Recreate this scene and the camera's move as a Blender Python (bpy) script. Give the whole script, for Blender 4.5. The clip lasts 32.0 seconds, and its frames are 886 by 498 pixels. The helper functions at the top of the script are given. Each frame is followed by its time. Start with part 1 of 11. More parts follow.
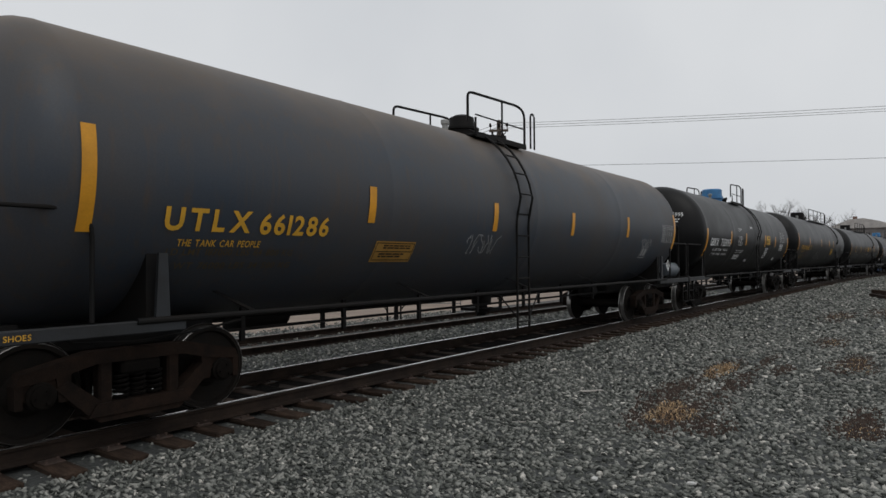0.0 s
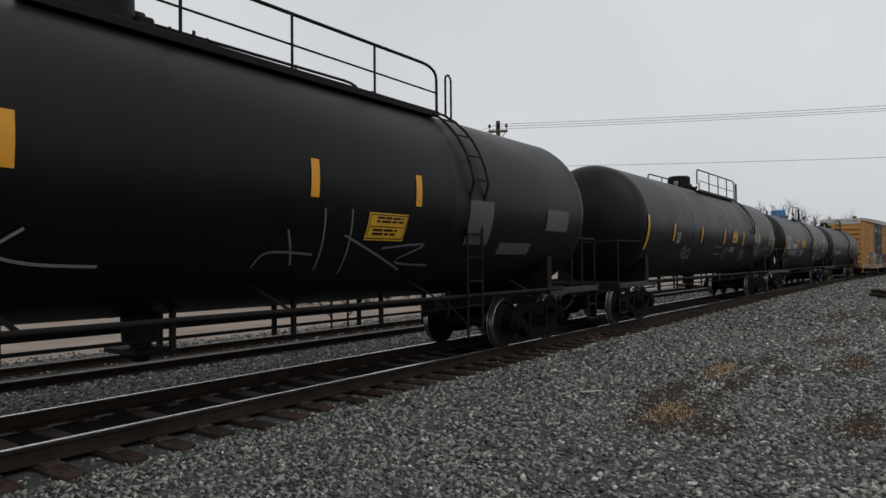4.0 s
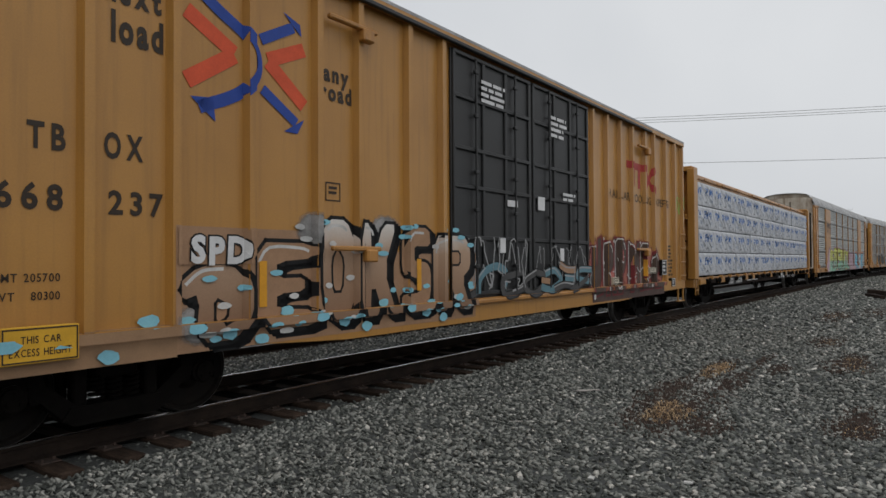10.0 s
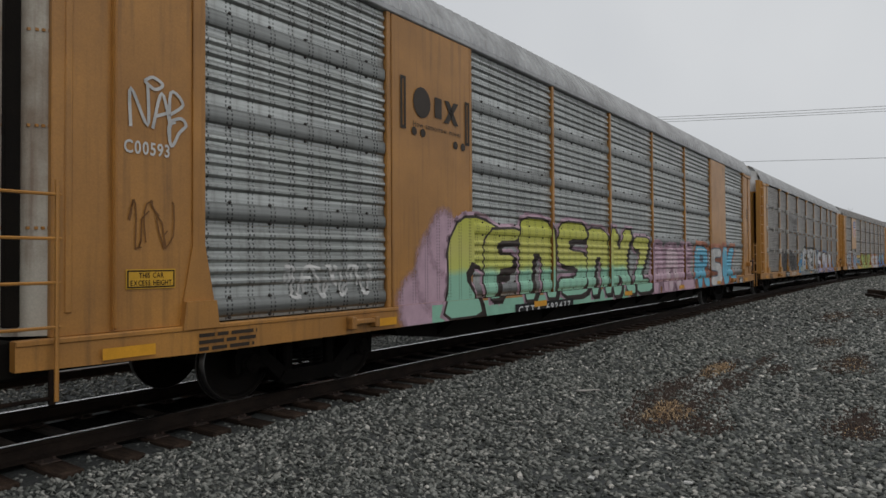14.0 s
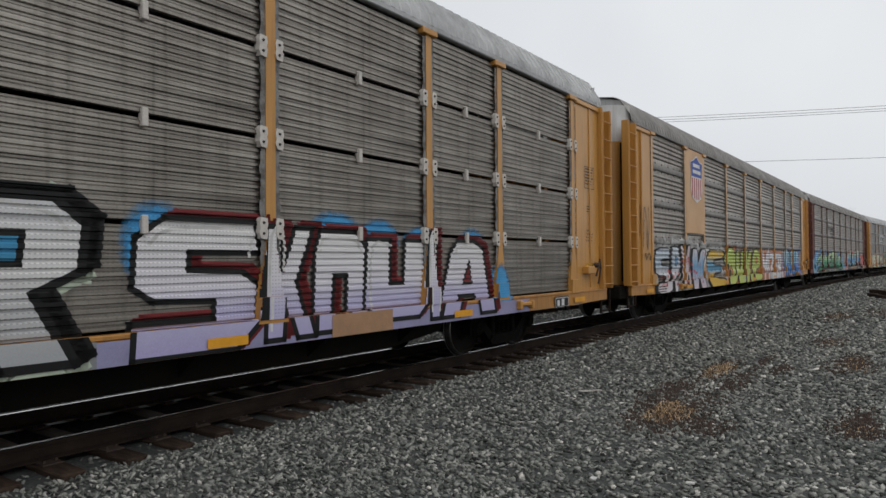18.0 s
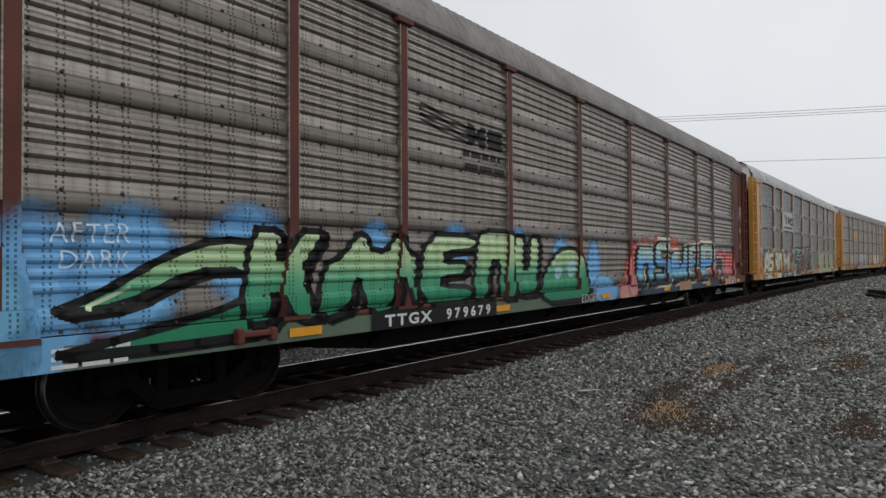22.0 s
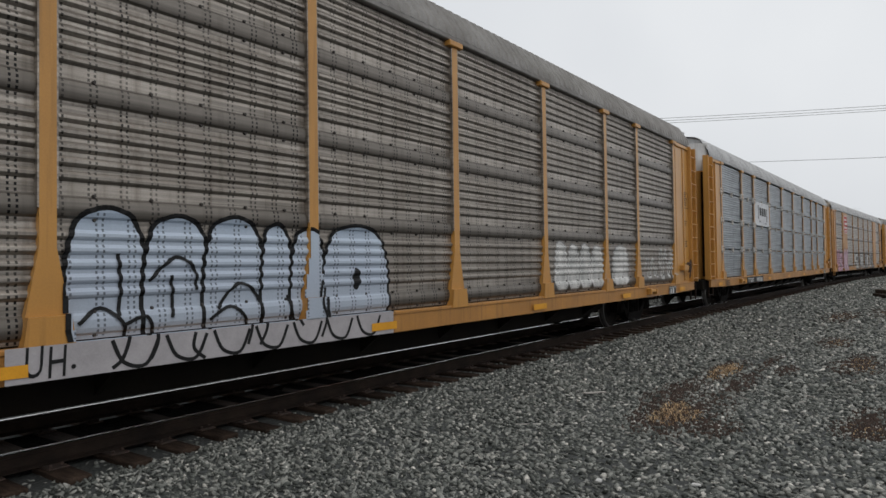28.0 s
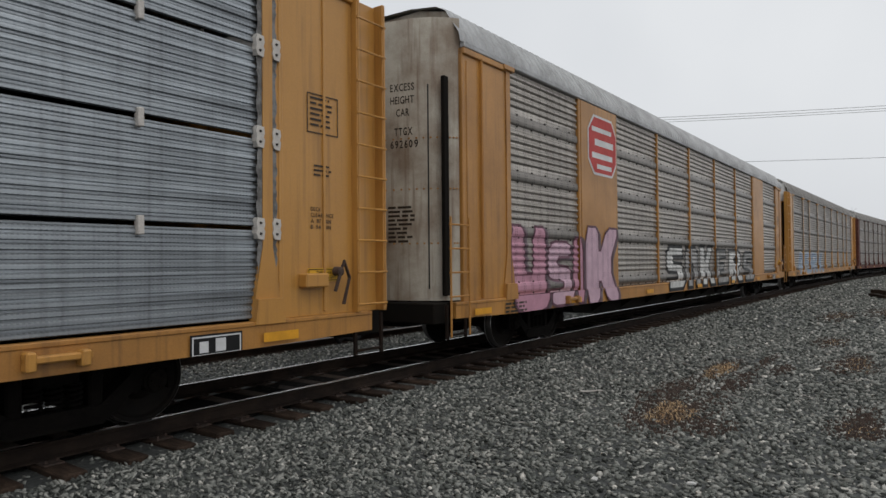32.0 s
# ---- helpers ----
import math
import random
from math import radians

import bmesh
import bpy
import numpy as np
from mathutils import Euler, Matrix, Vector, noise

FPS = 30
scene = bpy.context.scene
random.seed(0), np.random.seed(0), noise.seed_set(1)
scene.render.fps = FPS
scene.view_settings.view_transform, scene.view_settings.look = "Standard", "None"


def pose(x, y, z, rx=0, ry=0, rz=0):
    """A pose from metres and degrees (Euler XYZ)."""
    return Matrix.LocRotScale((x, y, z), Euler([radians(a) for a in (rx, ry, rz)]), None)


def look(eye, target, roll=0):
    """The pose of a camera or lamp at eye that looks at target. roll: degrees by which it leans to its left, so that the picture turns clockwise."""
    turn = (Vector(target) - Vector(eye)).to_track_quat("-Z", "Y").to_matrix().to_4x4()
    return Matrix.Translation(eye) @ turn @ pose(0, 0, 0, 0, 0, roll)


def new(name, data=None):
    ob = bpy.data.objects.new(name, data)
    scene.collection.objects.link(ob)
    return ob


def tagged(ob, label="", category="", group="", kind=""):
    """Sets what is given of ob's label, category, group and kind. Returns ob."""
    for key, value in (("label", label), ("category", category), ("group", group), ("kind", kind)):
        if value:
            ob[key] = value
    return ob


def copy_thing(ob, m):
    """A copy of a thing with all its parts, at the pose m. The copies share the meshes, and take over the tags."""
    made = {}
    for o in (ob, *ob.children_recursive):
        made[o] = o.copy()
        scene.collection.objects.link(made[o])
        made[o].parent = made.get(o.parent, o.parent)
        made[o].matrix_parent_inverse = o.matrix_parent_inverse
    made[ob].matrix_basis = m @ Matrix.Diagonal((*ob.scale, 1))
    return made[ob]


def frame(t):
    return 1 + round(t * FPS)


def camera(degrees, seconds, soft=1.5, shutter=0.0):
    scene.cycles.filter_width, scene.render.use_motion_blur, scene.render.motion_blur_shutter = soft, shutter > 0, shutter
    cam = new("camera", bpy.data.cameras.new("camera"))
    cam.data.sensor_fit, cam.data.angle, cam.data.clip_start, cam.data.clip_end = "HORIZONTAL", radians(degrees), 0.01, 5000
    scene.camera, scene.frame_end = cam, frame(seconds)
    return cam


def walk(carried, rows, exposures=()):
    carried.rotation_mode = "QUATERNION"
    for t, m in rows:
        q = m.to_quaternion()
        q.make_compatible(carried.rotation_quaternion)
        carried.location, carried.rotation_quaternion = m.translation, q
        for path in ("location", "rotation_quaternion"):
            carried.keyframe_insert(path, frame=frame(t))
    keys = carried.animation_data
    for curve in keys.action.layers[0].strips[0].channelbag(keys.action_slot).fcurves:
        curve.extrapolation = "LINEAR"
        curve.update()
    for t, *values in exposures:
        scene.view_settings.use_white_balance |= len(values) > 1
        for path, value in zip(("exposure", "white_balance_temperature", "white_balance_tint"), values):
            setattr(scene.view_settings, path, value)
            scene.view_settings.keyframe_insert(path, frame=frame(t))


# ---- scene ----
from mathutils import geometry

# Freight train passing on a gently curved main line; z = 0 is the top of the rails, x runs along the track.
cam = camera(68.07, 32.0, shutter=0.0)
EYE = (0.0, -7.327, 1.618)


def gaze(yaw, pitch, roll):
    """Camera pose from heading (clockwise from +y), pitch and roll in degrees."""
    a, p = radians(yaw), radians(pitch)
    way = Vector((math.sin(a) * math.cos(p), math.cos(a) * math.cos(p), math.sin(p)))
    return look(EYE, Vector(EYE) + way, roll)


VIEW = (
    (0, 53.732, 1.098, -0.400), (0.5, 53.864, 1.077, -0.392), (1, 53.938, 1.070, -0.395), (1.5, 53.923, 1.096, -0.453),
    (2, 53.866, 1.130, -0.511), (2.5, 53.820, 1.142, -0.524), (3, 53.801, 1.142, -0.523), (3.5, 53.794, 1.147, -0.524),
    (5.5, 53.630, 1.306, -0.825), (6, 53.592, 1.292, -0.756), (6.5, 53.640, 1.268, -0.730), (7, 53.743, 1.222, -0.676),
    (7.5, 53.837, 1.145, -0.542), (8, 53.904, 1.077, -0.409), (8.5, 53.952, 1.052, -0.353), (9, 53.978, 1.051, -0.350),
    (9.5, 53.984, 1.051, -0.352), (10, 53.982, 1.052, -0.353), (10.5, 53.967, 1.053, -0.358), (11, 53.938, 1.057, -0.368),
    (11.5, 53.912, 1.058, -0.375), (12, 53.902, 1.059, -0.377), (12.5, 53.910, 1.059, -0.377), (13, 53.941, 1.057, -0.370),
    (13.5, 53.970, 1.053, -0.359), (14, 53.979, 1.052, -0.354), (14.5, 53.979, 1.052, -0.354), (16.5, 53.850, 1.151, -0.536),
    (17, 53.830, 1.149, -0.528), (17.5, 53.836, 1.144, -0.522), (18, 53.862, 1.119, -0.483), (18.5, 53.903, 1.079, -0.414),
    (19, 53.947, 1.059, -0.376), (19.5, 53.973, 1.054, -0.362), (20, 53.982, 1.052, -0.353), (20.5, 53.984, 1.051, -0.352),
    (21, 53.982, 1.052, -0.353), (21.5, 53.979, 1.052, -0.354), (22, 53.960, 1.061, -0.374), (22.5, 53.909, 1.095, -0.440),
    (23, 53.849, 1.134, -0.508), (23.5, 53.804, 1.147, -0.524), (24, 53.784, 1.144, -0.515), (24.5, 53.780, 1.143, -0.512),
    (25, 53.773, 1.160, -0.547), (25.5, 53.751, 1.209, -0.651), (27.5, 53.543, 1.299, -0.734), (28, 53.533, 1.321, -0.790),
    (28.5, 53.574, 1.292, -0.739), (29, 53.676, 1.235, -0.658), (29.5, 53.790, 1.178, -0.587), (30, 53.857, 1.124, -0.499),
    (30.5, 53.853, 1.106, -0.459), (31, 53.813, 1.132, -0.501), (31.5, 53.784, 1.149, -0.528), (32, 53.780, 1.143, -0.512),
)

walk(cam, [(t, gaze(a, p, r)) for t, a, p, r in VIEW], [(0, 0.02), (9.5, 0.0), (11, 0.24), (12, 0.04), (13, -0.06), (14.5, -0.08), (17, 0.12), (18, 0.24), (30, 0.24), (32, 0.19)])

# ---- sky and light: a closed overcast ----
world = bpy.data.worlds.new("overcast_sky")
scene.world = world
world.use_nodes = True
wn, wl = world.node_tree.nodes, world.node_tree.links
wn.clear()
sky = wn.new("ShaderNodeTexSky")
sky.sky_type, sky.sun_disc = "NISHITA", False
sky.sun_elevation, sky.sun_rotation = radians(48), radians(200)
sky.air_density, sky.dust_density = 1.5, 6.0
grey = wn.new("ShaderNodeHueSaturation")
grey.inputs["Saturation"].default_value = 0.10
dim = wn.new("ShaderNodeMixRGB")
dim.blend_type = "MULTIPLY"
dim.inputs[0].default_value = 1.0
dim.inputs[2].default_value = (0.08, 0.08, 0.08, 1)
even = wn.new("ShaderNodeMixRGB")
even.inputs[0].default_value = 0.80
cloud_at = wn.new("ShaderNodeTexCoord")
cloud = wn.new("ShaderNodeTexNoise")
cloud.inputs["Scale"].default_value, cloud.inputs["Detail"].default_value = 2.2, 4.0
cloud_tone = wn.new("ShaderNodeValToRGB")
cloud_tone.color_ramp.elements[0].position, cloud_tone.color_ramp.elements[1].position = 0.30, 0.72
cloud_tone.color_ramp.elements[0].color = (0.680, 0.706, 0.742, 1)
cloud_tone.color_ramp.elements[1].color = (0.785, 0.806, 0.832, 1)
back = wn.new("ShaderNodeBackground")
back.inputs["Strength"].default_value = 1.0
world_out = wn.new("ShaderNodeOutputWorld")
wl.new(sky.outputs[0], grey.inputs["Color"])
wl.new(grey.outputs[0], dim.inputs[1])
wl.new(dim.outputs[0], even.inputs[1])
wl.new(cloud_at.outputs["Generated"], cloud.inputs["Vector"])
wl.new(cloud.outputs[0], cloud_tone.inputs[0])
wl.new(cloud_tone.outputs[0], even.inputs[2])
wl.new(even.outputs[0], back.inputs["Color"])
wl.new(back.outputs[0], world_out.inputs[0])

sun = new("sun", bpy.data.lights.new("sun", "SUN"))
sun.data.energy, sun.data.angle, sun.data.color = 0.5, radians(40), (1.0, 0.97, 0.93)
sun.matrix_world = look((0, 0, 50), (9, 25, 0))


# ---- materials ----
def material(name, base, rough=0.6, metal=0.0, other=None, spread=0.5, grain=0.12, size=2.0, bump=0.15, fine=60.0,
             streak=None, by_object=0.0, by_island=0.0, coat=0.0, stretch=(1, 1, 1), gleam=0.5):
    """Painted, wooden, stone or metal surface: two scales of variation, optional run-down streaks, fine relief."""
    m = bpy.data.materials.new(name)
    m.use_nodes = True
    n, l = m.node_tree.nodes, m.node_tree.links
    b = n["Principled BSDF"]
    at = n.new("ShaderNodeTexCoord")
    fit = n.new("ShaderNodeMapping")
    fit.inputs["Scale"].default_value = stretch
    l.new(at.outputs["Object"], fit.inputs[0])
    place = fit.outputs[0]
    big = n.new("ShaderNodeTexNoise")
    big.inputs["Scale"].default_value, big.inputs["Detail"].default_value, big.inputs["Roughness"].default_value = size, 5, 0.62
    l.new(place, big.inputs["Vector"])
    small = n.new("ShaderNodeTexNoise")
    small.inputs["Scale"].default_value, small.inputs["Detail"].default_value = fine, 3
    l.new(place, small.inputs["Vector"])
    ramp = n.new("ShaderNodeMapRange")
    ramp.inputs["From Min"].default_value, ramp.inputs["From Max"].default_value = 0.62 - spread * 0.5, 0.42 + spread * 0.5
    l.new(big.outputs[0], ramp.inputs["Value"])
    mix = n.new("ShaderNodeMixRGB")
    mix.inputs[1].default_value = (*base, 1)
    mix.inputs[2].default_value = (*(other or [c * 0.72 for c in base]), 1)
    l.new(ramp.outputs[0], mix.inputs[0])
    colour = mix.outputs[0]
    if streak:
        run = n.new("ShaderNodeMapping")
        run.inputs["Scale"].default_value = (9, 9, 0.45)
        l.new(at.outputs["Object"], run.inputs[0])
        drip = n.new("ShaderNodeTexNoise")
        drip.inputs["Scale"].default_value, drip.inputs["Detail"].default_value = 1.6, 4
        l.new(run.outputs[0], drip.inputs["Vector"])
        cut = n.new("ShaderNodeMapRange")
        cut.inputs["From Min"].default_value, cut.inputs["From Max"].default_value = 0.52, 0.78
        cut.inputs["To Max"].default_value = streak[3]
        l.new(drip.outputs[0], cut.inputs["Value"])
        over = n.new("ShaderNodeMixRGB")
        over.inputs[2].default_value = (*streak[:3], 1)
        l.new(cut.outputs[0], over.inputs[0])
        l.new(colour, over.inputs[1])
        colour = over.outputs[0]
    tone = n.new("ShaderNodeMapRange")
    tone.inputs["To Min"].default_value, tone.inputs["To Max"].default_value = 1 - grain * 2, 1 + grain * 2
    l.new(small.outputs[0], tone.inputs["Value"])
    value = tone.outputs[0]
    for amount, node, socket in ((by_object, "ShaderNodeObjectInfo", "Random"), (by_island, "ShaderNodeNewGeometry", "Random Per Island")):
        if amount:
            one = n.new(node)
            vary = n.new("ShaderNodeMapRange")
            vary.inputs["To Min"].default_value, vary.inputs["To Max"].default_value = 1 - amount, 1 + amount
            l.new(one.outputs[socket], vary.inputs["Value"])
            both = n.new("ShaderNodeMath")
            both.operation = "MULTIPLY"
            l.new(value, both.inputs[0])
            l.new(vary.outputs[0], both.inputs[1])
            value = both.outputs[0]
    shade = n.new("ShaderNodeVectorMath")
    shade.operation = "SCALE"
    l.new(colour, shade.inputs[0])
    l.new(value, shade.inputs["Scale"])
    l.new(shade.outputs[0], b.inputs["Base Color"])
    b.inputs["Metallic"].default_value = metal
    b.inputs["Specular IOR Level"].default_value = gleam
    b.inputs["Coat Weight"].default_value = coat
    gloss = n.new("ShaderNodeMapRange")
    gloss.inputs["To Min"].default_value, gloss.inputs["To Max"].default_value = max(rough - 0.12, 0.05), min(rough + 0.14, 1)
    l.new(big.outputs[0], gloss.inputs["Value"])
    l.new(gloss.outputs[0], b.inputs["Roughness"])
    if bump:
        raised = n.new("ShaderNodeBump")
        raised.inputs["Strength"].default_value, raised.inputs["Distance"].default_value = bump, 0.01
        l.new(small.outputs[0], raised.inputs["Height"])
        l.new(raised.outputs[0], b.inputs["Normal"])
    return m


RUST = material("rust", (0.060, 0.034, 0.024), 0.85, 0, (0.030, 0.022, 0.018), grain=0.25, size=5, bump=0.3)
# Trucks: grimy steel, darkened further to hold the shade below the cars.
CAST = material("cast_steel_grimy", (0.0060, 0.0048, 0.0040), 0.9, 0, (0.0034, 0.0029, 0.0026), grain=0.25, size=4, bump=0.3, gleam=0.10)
CAST_RUSTY = material("cast_steel_rusty", (0.105, 0.066, 0.043), 0.85, 0, (0.050, 0.034, 0.025), grain=0.25, size=5, bump=0.3)
CAST_BROWN = material("cast_steel_dark_rust", (0.019, 0.011, 0.0075), 0.9, 0, (0.008, 0.006, 0.005), grain=0.25, size=5, bump=0.3, gleam=0.12)
# Wheel grime, likewise lowered to carry the underside shade.
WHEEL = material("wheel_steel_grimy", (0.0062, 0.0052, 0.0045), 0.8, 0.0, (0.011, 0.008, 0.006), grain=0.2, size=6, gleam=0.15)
TREAD = material("wheel_tread_bright", (0.30, 0.29, 0.28), 0.35, 0.9, grain=0.1, size=8)
BLACK = material("tank_black_paint", (0.0032, 0.0032, 0.0035), 0.40, 0, (0.0056, 0.0055, 0.0055), spread=0.7, grain=0.08, size=0.7, bump=0.05, streak=(0.0095, 0.0092, 0.009, 0.45), gleam=0.18)
BLACK_OLD = material("tank_faded_blue_black_paint", (0.027, 0.037, 0.052), 0.5, 0, (0.052, 0.046, 0.043), spread=0.6, grain=0.10, size=0.6, bump=0.06, streak=(0.070, 0.044, 0.026, 0.55), gleam=0.4)
SILL_GREY = material("grimy_grey_sill_paint", (0.020, 0.022, 0.025), 0.55, 0, (0.011, 0.0105, 0.010), grain=0.15, size=2.5, bump=0.1, gleam=0.35)
BLACK_BLUE = material("tank_slate_paint", (0.0050, 0.0071, 0.0095), 0.46, 0, (0.0086, 0.0108, 0.0132), spread=0.7, grain=0.08, size=0.7, bump=0.05, streak=(0.022, 0.022, 0.022, 0.35), gleam=0.24)
BLACK_TRIM = material("black_steel_paint", (0.0042, 0.0041, 0.0043), 0.65, 0, (0.0085, 0.0068, 0.0058), grain=0.15, size=3, bump=0.1, gleam=0.18)


# ---- mesh building ----
class Build:
    """Collects vertices and faces of one mesh."""

    def __init__(self):
        self.v, self.f = [], []

    def add(self, v, f):
        k = len(self.v)
        self.v += [tuple(p) for p in v]
        self.f += [tuple(i + k for i in g) for g in f]
        return self

    def box(self, x0, x1, y0, y1, z0, z1, c=0.0):
        """Box, with chamfered edges where c is given."""
        if c <= 0:
            v = [(x, y, z) for z in (z0, z1) for y in (y0, y1) for x in (x0, x1)]
            return self.add(v, [(0, 2, 3, 1), (4, 5, 7, 6), (0, 1, 5, 4), (2, 6, 7, 3), (0, 4, 6, 2), (1, 3, 7, 5)])
        c = min(c, (x1 - x0) / 2.01, (y1 - y0) / 2.01, (z1 - z0) / 2.01)
        v, ids = [], {}
        for i in (0, 1):
            for j in (0, 1):
                for k in (0, 1):
                    o = [(x0, x1)[i], (y0, y1)[j], (z0, z1)[k]]
                    s = [(1, -1)[i], (1, -1)[j], (1, -1)[k]]
                    for a in range(3):
                        p = list(o)
                        for b in range(3):
                            if b != a:
                                p[b] += s[b] * c
                        ids[i, j, k, a] = len(v)
                        v.append(p)
        f = []
        for a in range(3):
            b, d = [m for m in range(3) if m != a]
            for side in (0, 1):
                ring = []
                for p, q in ((0, 0), (1, 0), (1, 1), (0, 1)):
                    key = [0, 0, 0]
                    key[a], key[b], key[d] = side, p, q
                    ring.append(ids[(*key, a)])
                f.append(tuple(ring))
            for p in (0, 1):
                for q in (0, 1):
                    e = []
                    for m in (0, 1):
                        key = [0, 0, 0]
                        key[a], key[b], key[d] = m, p, q
                        e.append(key)
                    f.append((ids[(*e[0], b)], ids[(*e[1], b)], ids[(*e[1], d)], ids[(*e[0], d)]))
        for i in (0, 1):
            for j in (0, 1):
                for k in (0, 1):
                    f.append(tuple(ids[i, j, k, a] for a in range(3)))
        return self.add(v, f)

    def lathe(self, prof, n=24, axis="x", at=(0, 0, 0)):
        """Turned form: prof holds (along, radius)."""
        v, f = [], []
        for h, r in prof:
            for i in range(n):
                a = 2 * math.pi * i / n
                c, s = r * math.cos(a), r * math.sin(a)
                p = {"x": (h, c, s), "y": (c, h, s), "z": (c, s, h)}[axis]
                v.append((p[0] + at[0], p[1] + at[1], p[2] + at[2]))
        for k in range(len(prof) - 1):
            for i in range(n):
                j = (i + 1) % n
                f.append((k * n + i, k * n + j, k * n + n + j, k * n + n + i))
        f.append(tuple(range(n)))
        f.append(tuple((len(prof) - 1) * n + i for i in range(n)))
        return self.add(v, f)

    def rod(self, p, q, r, n=8):
        return self.tube([p, q], r, n)

    def tube(self, pts, r, n=8):
        """Round bar along a path."""
        pts = [Vector(p) for p in pts]
        v, f = [], []
        up = Vector((0.13, 0.31, 0.94)).normalized()
        for k, p in enumerate(pts):
            d = (pts[min(k + 1, len(pts) - 1)] - pts[max(k - 1, 0)]).normalized()
            s = d.cross(up)
            if s.length < 0.05:
                s = d.cross(Vector((1, 0, 0)))
            s.normalize()
            w = s.cross(d)
            for i in range(n):
                a = 2 * math.pi * i / n
                v.append(p + s * (r * math.cos(a)) + w * (r * math.sin(a)))
        for k in range(len(pts) - 1):
            for i in range(n):
                j = (i + 1) % n
                f.append((k * n + i, k * n + j, k * n + n + j, k * n + n + i))
        f.append(tuple(range(n)))
        f.append(tuple((len(pts) - 1) * n + i for i in range(n)))
        return self.add(v, f)

    def slab(self, poly, lo, hi, axis="y"):
        """A flat outline given thickness; poly lies in xz (axis y), yz (axis x) or xy (axis z)."""
        n = len(poly)
        v = []
        for h in (lo, hi):
            for a, b in poly:
                v.append({"y": (a, h, b), "x": (h, a, b), "z": (a, b, h)}[axis])
        f = [tuple(range(n)), tuple(range(n, 2 * n))]
        for i in range(n):
            j = (i + 1) % n
            f.append((i, j, n + j, n + i))
        return self.add(v, f)

    def mesh(self, name, smooth=35):
        me = bpy.data.meshes.new(name)
        me.from_pydata(self.v, [], self.f)
        bm = bmesh.new()
        bm.from_mesh(me)
        bmesh.ops.recalc_face_normals(bm, faces=bm.faces)
        bm.to_mesh(me)
        bm.free()
        if smooth:
            me.polygons.foreach_set("use_smooth", [True] * len(me.polygons))
            me.set_sharp_from_angle(angle=radians(smooth))
        return me


def part(name, build, mat, parent=None, label="", at=None, smooth=35):
    """One mesh object under a thing or a part. build is a Build, or a mesh to share."""
    me = build.mesh(name, smooth) if isinstance(build, Build) else build
    if mat and not me.materials:
        me.materials.append(mat)
    ob = new(name, me)
    ob.parent = parent
    if at is not None:
        ob.location = at
    if label:
        tagged(ob, label)
    return ob


def arc(p, c, q, n=5):
    """Points of a rounded corner at c between p and q."""
    p, c, q = Vector(p), Vector(c), Vector(q)
    return [p * (1 - t) ** 2 + c * (2 * t * (1 - t)) + q * t * t for t in (i / n for i in range(n + 1))]


# ---- the line of the track ----
BEND, BEND_FAR, BEND_FROM = 0.000462, 1 / 809.3, 43.73
LINE_S = np.linspace(-500, 700, 12001)
LINE_H = -(BEND * np.maximum(LINE_S, 0) + BEND_FAR * np.maximum(LINE_S - BEND_FROM, 0))
LINE_H = np.where(LINE_S > 260, np.interp(260, LINE_S, LINE_H), LINE_H)
LINE_X = np.concatenate([[0], np.cumsum(np.cos(LINE_H[:-1]) * np.diff(LINE_S))])
LINE_Y = np.concatenate([[0], np.cumsum(np.sin(LINE_H[:-1]) * np.diff(LINE_S))])
LINE_X -= np.interp(0, LINE_S, LINE_X)
LINE_Y -= np.interp(0, LINE_S, LINE_Y)


def on_line(s, aside=0.0, z=0.0):
    """Point of the line at s metres, aside metres to its left."""
    h = np.interp(s, LINE_S, LINE_H)
    return Vector((np.interp(s, LINE_S, LINE_X) - aside * math.sin(h), np.interp(s, LINE_S, LINE_Y) + aside * math.cos(h), z))


def along(s, aside=0.0, z=0.0):
    p = on_line(s, aside, z)
    return Matrix.Translation(p) @ Matrix.Rotation(np.interp(s, LINE_S, LINE_H), 4, "Z")


def travelled(t):
    uneven = float(np.interp(t, (0, 19, 20, 21, 22, 32), (0, 0, 0.12, 0.16, 0, 0)))
    return 11.1448 * (t - 9) - 0.018093 * (t - 9) ** 2 / 2 + uneven


TRUCK_ROWS = []
CARS = []
LOADS = []


def motions():
    """The train rolls by; each wheelset turns while its car is near."""
    for car, u, half in CARS:
        rows = []
        for i in range(0, 33):
            go = travelled(i)
            a, b = on_line(u - half - go), on_line(u + half - go)
            turn = math.atan2(b.y - a.y, b.x - a.x)
            rows.append((i, Matrix.Translation((a + b) / 2) @ Matrix.Rotation(turn, 4, "Z")))
        walk(car, rows)
        if car.name == "centre_beam_flat_car":
            for load, place in LOADS:
                walk(load, [(i, m @ place) for i, m in rows])
    for wheel, u in TRUCK_ROWS:
        home = Matrix.Translation(wheel.location)
        near = [k for k in range(0, 961) if -6 < u - travelled(k / 30) < 34]
        rows = []
        for k in near:
            spin = -(u - travelled(k / 30)) / 0.457
            rows.append((k / 30, home @ Matrix.Rotation(-spin, 4, "Y")))
        if not rows:
            continue
        if near[0] > 0:
            rows.insert(0, (0, rows[0][1]))
        if near[-1] < 960:
            rows.append((32, rows[-1][1]))
        walk(wheel, rows)


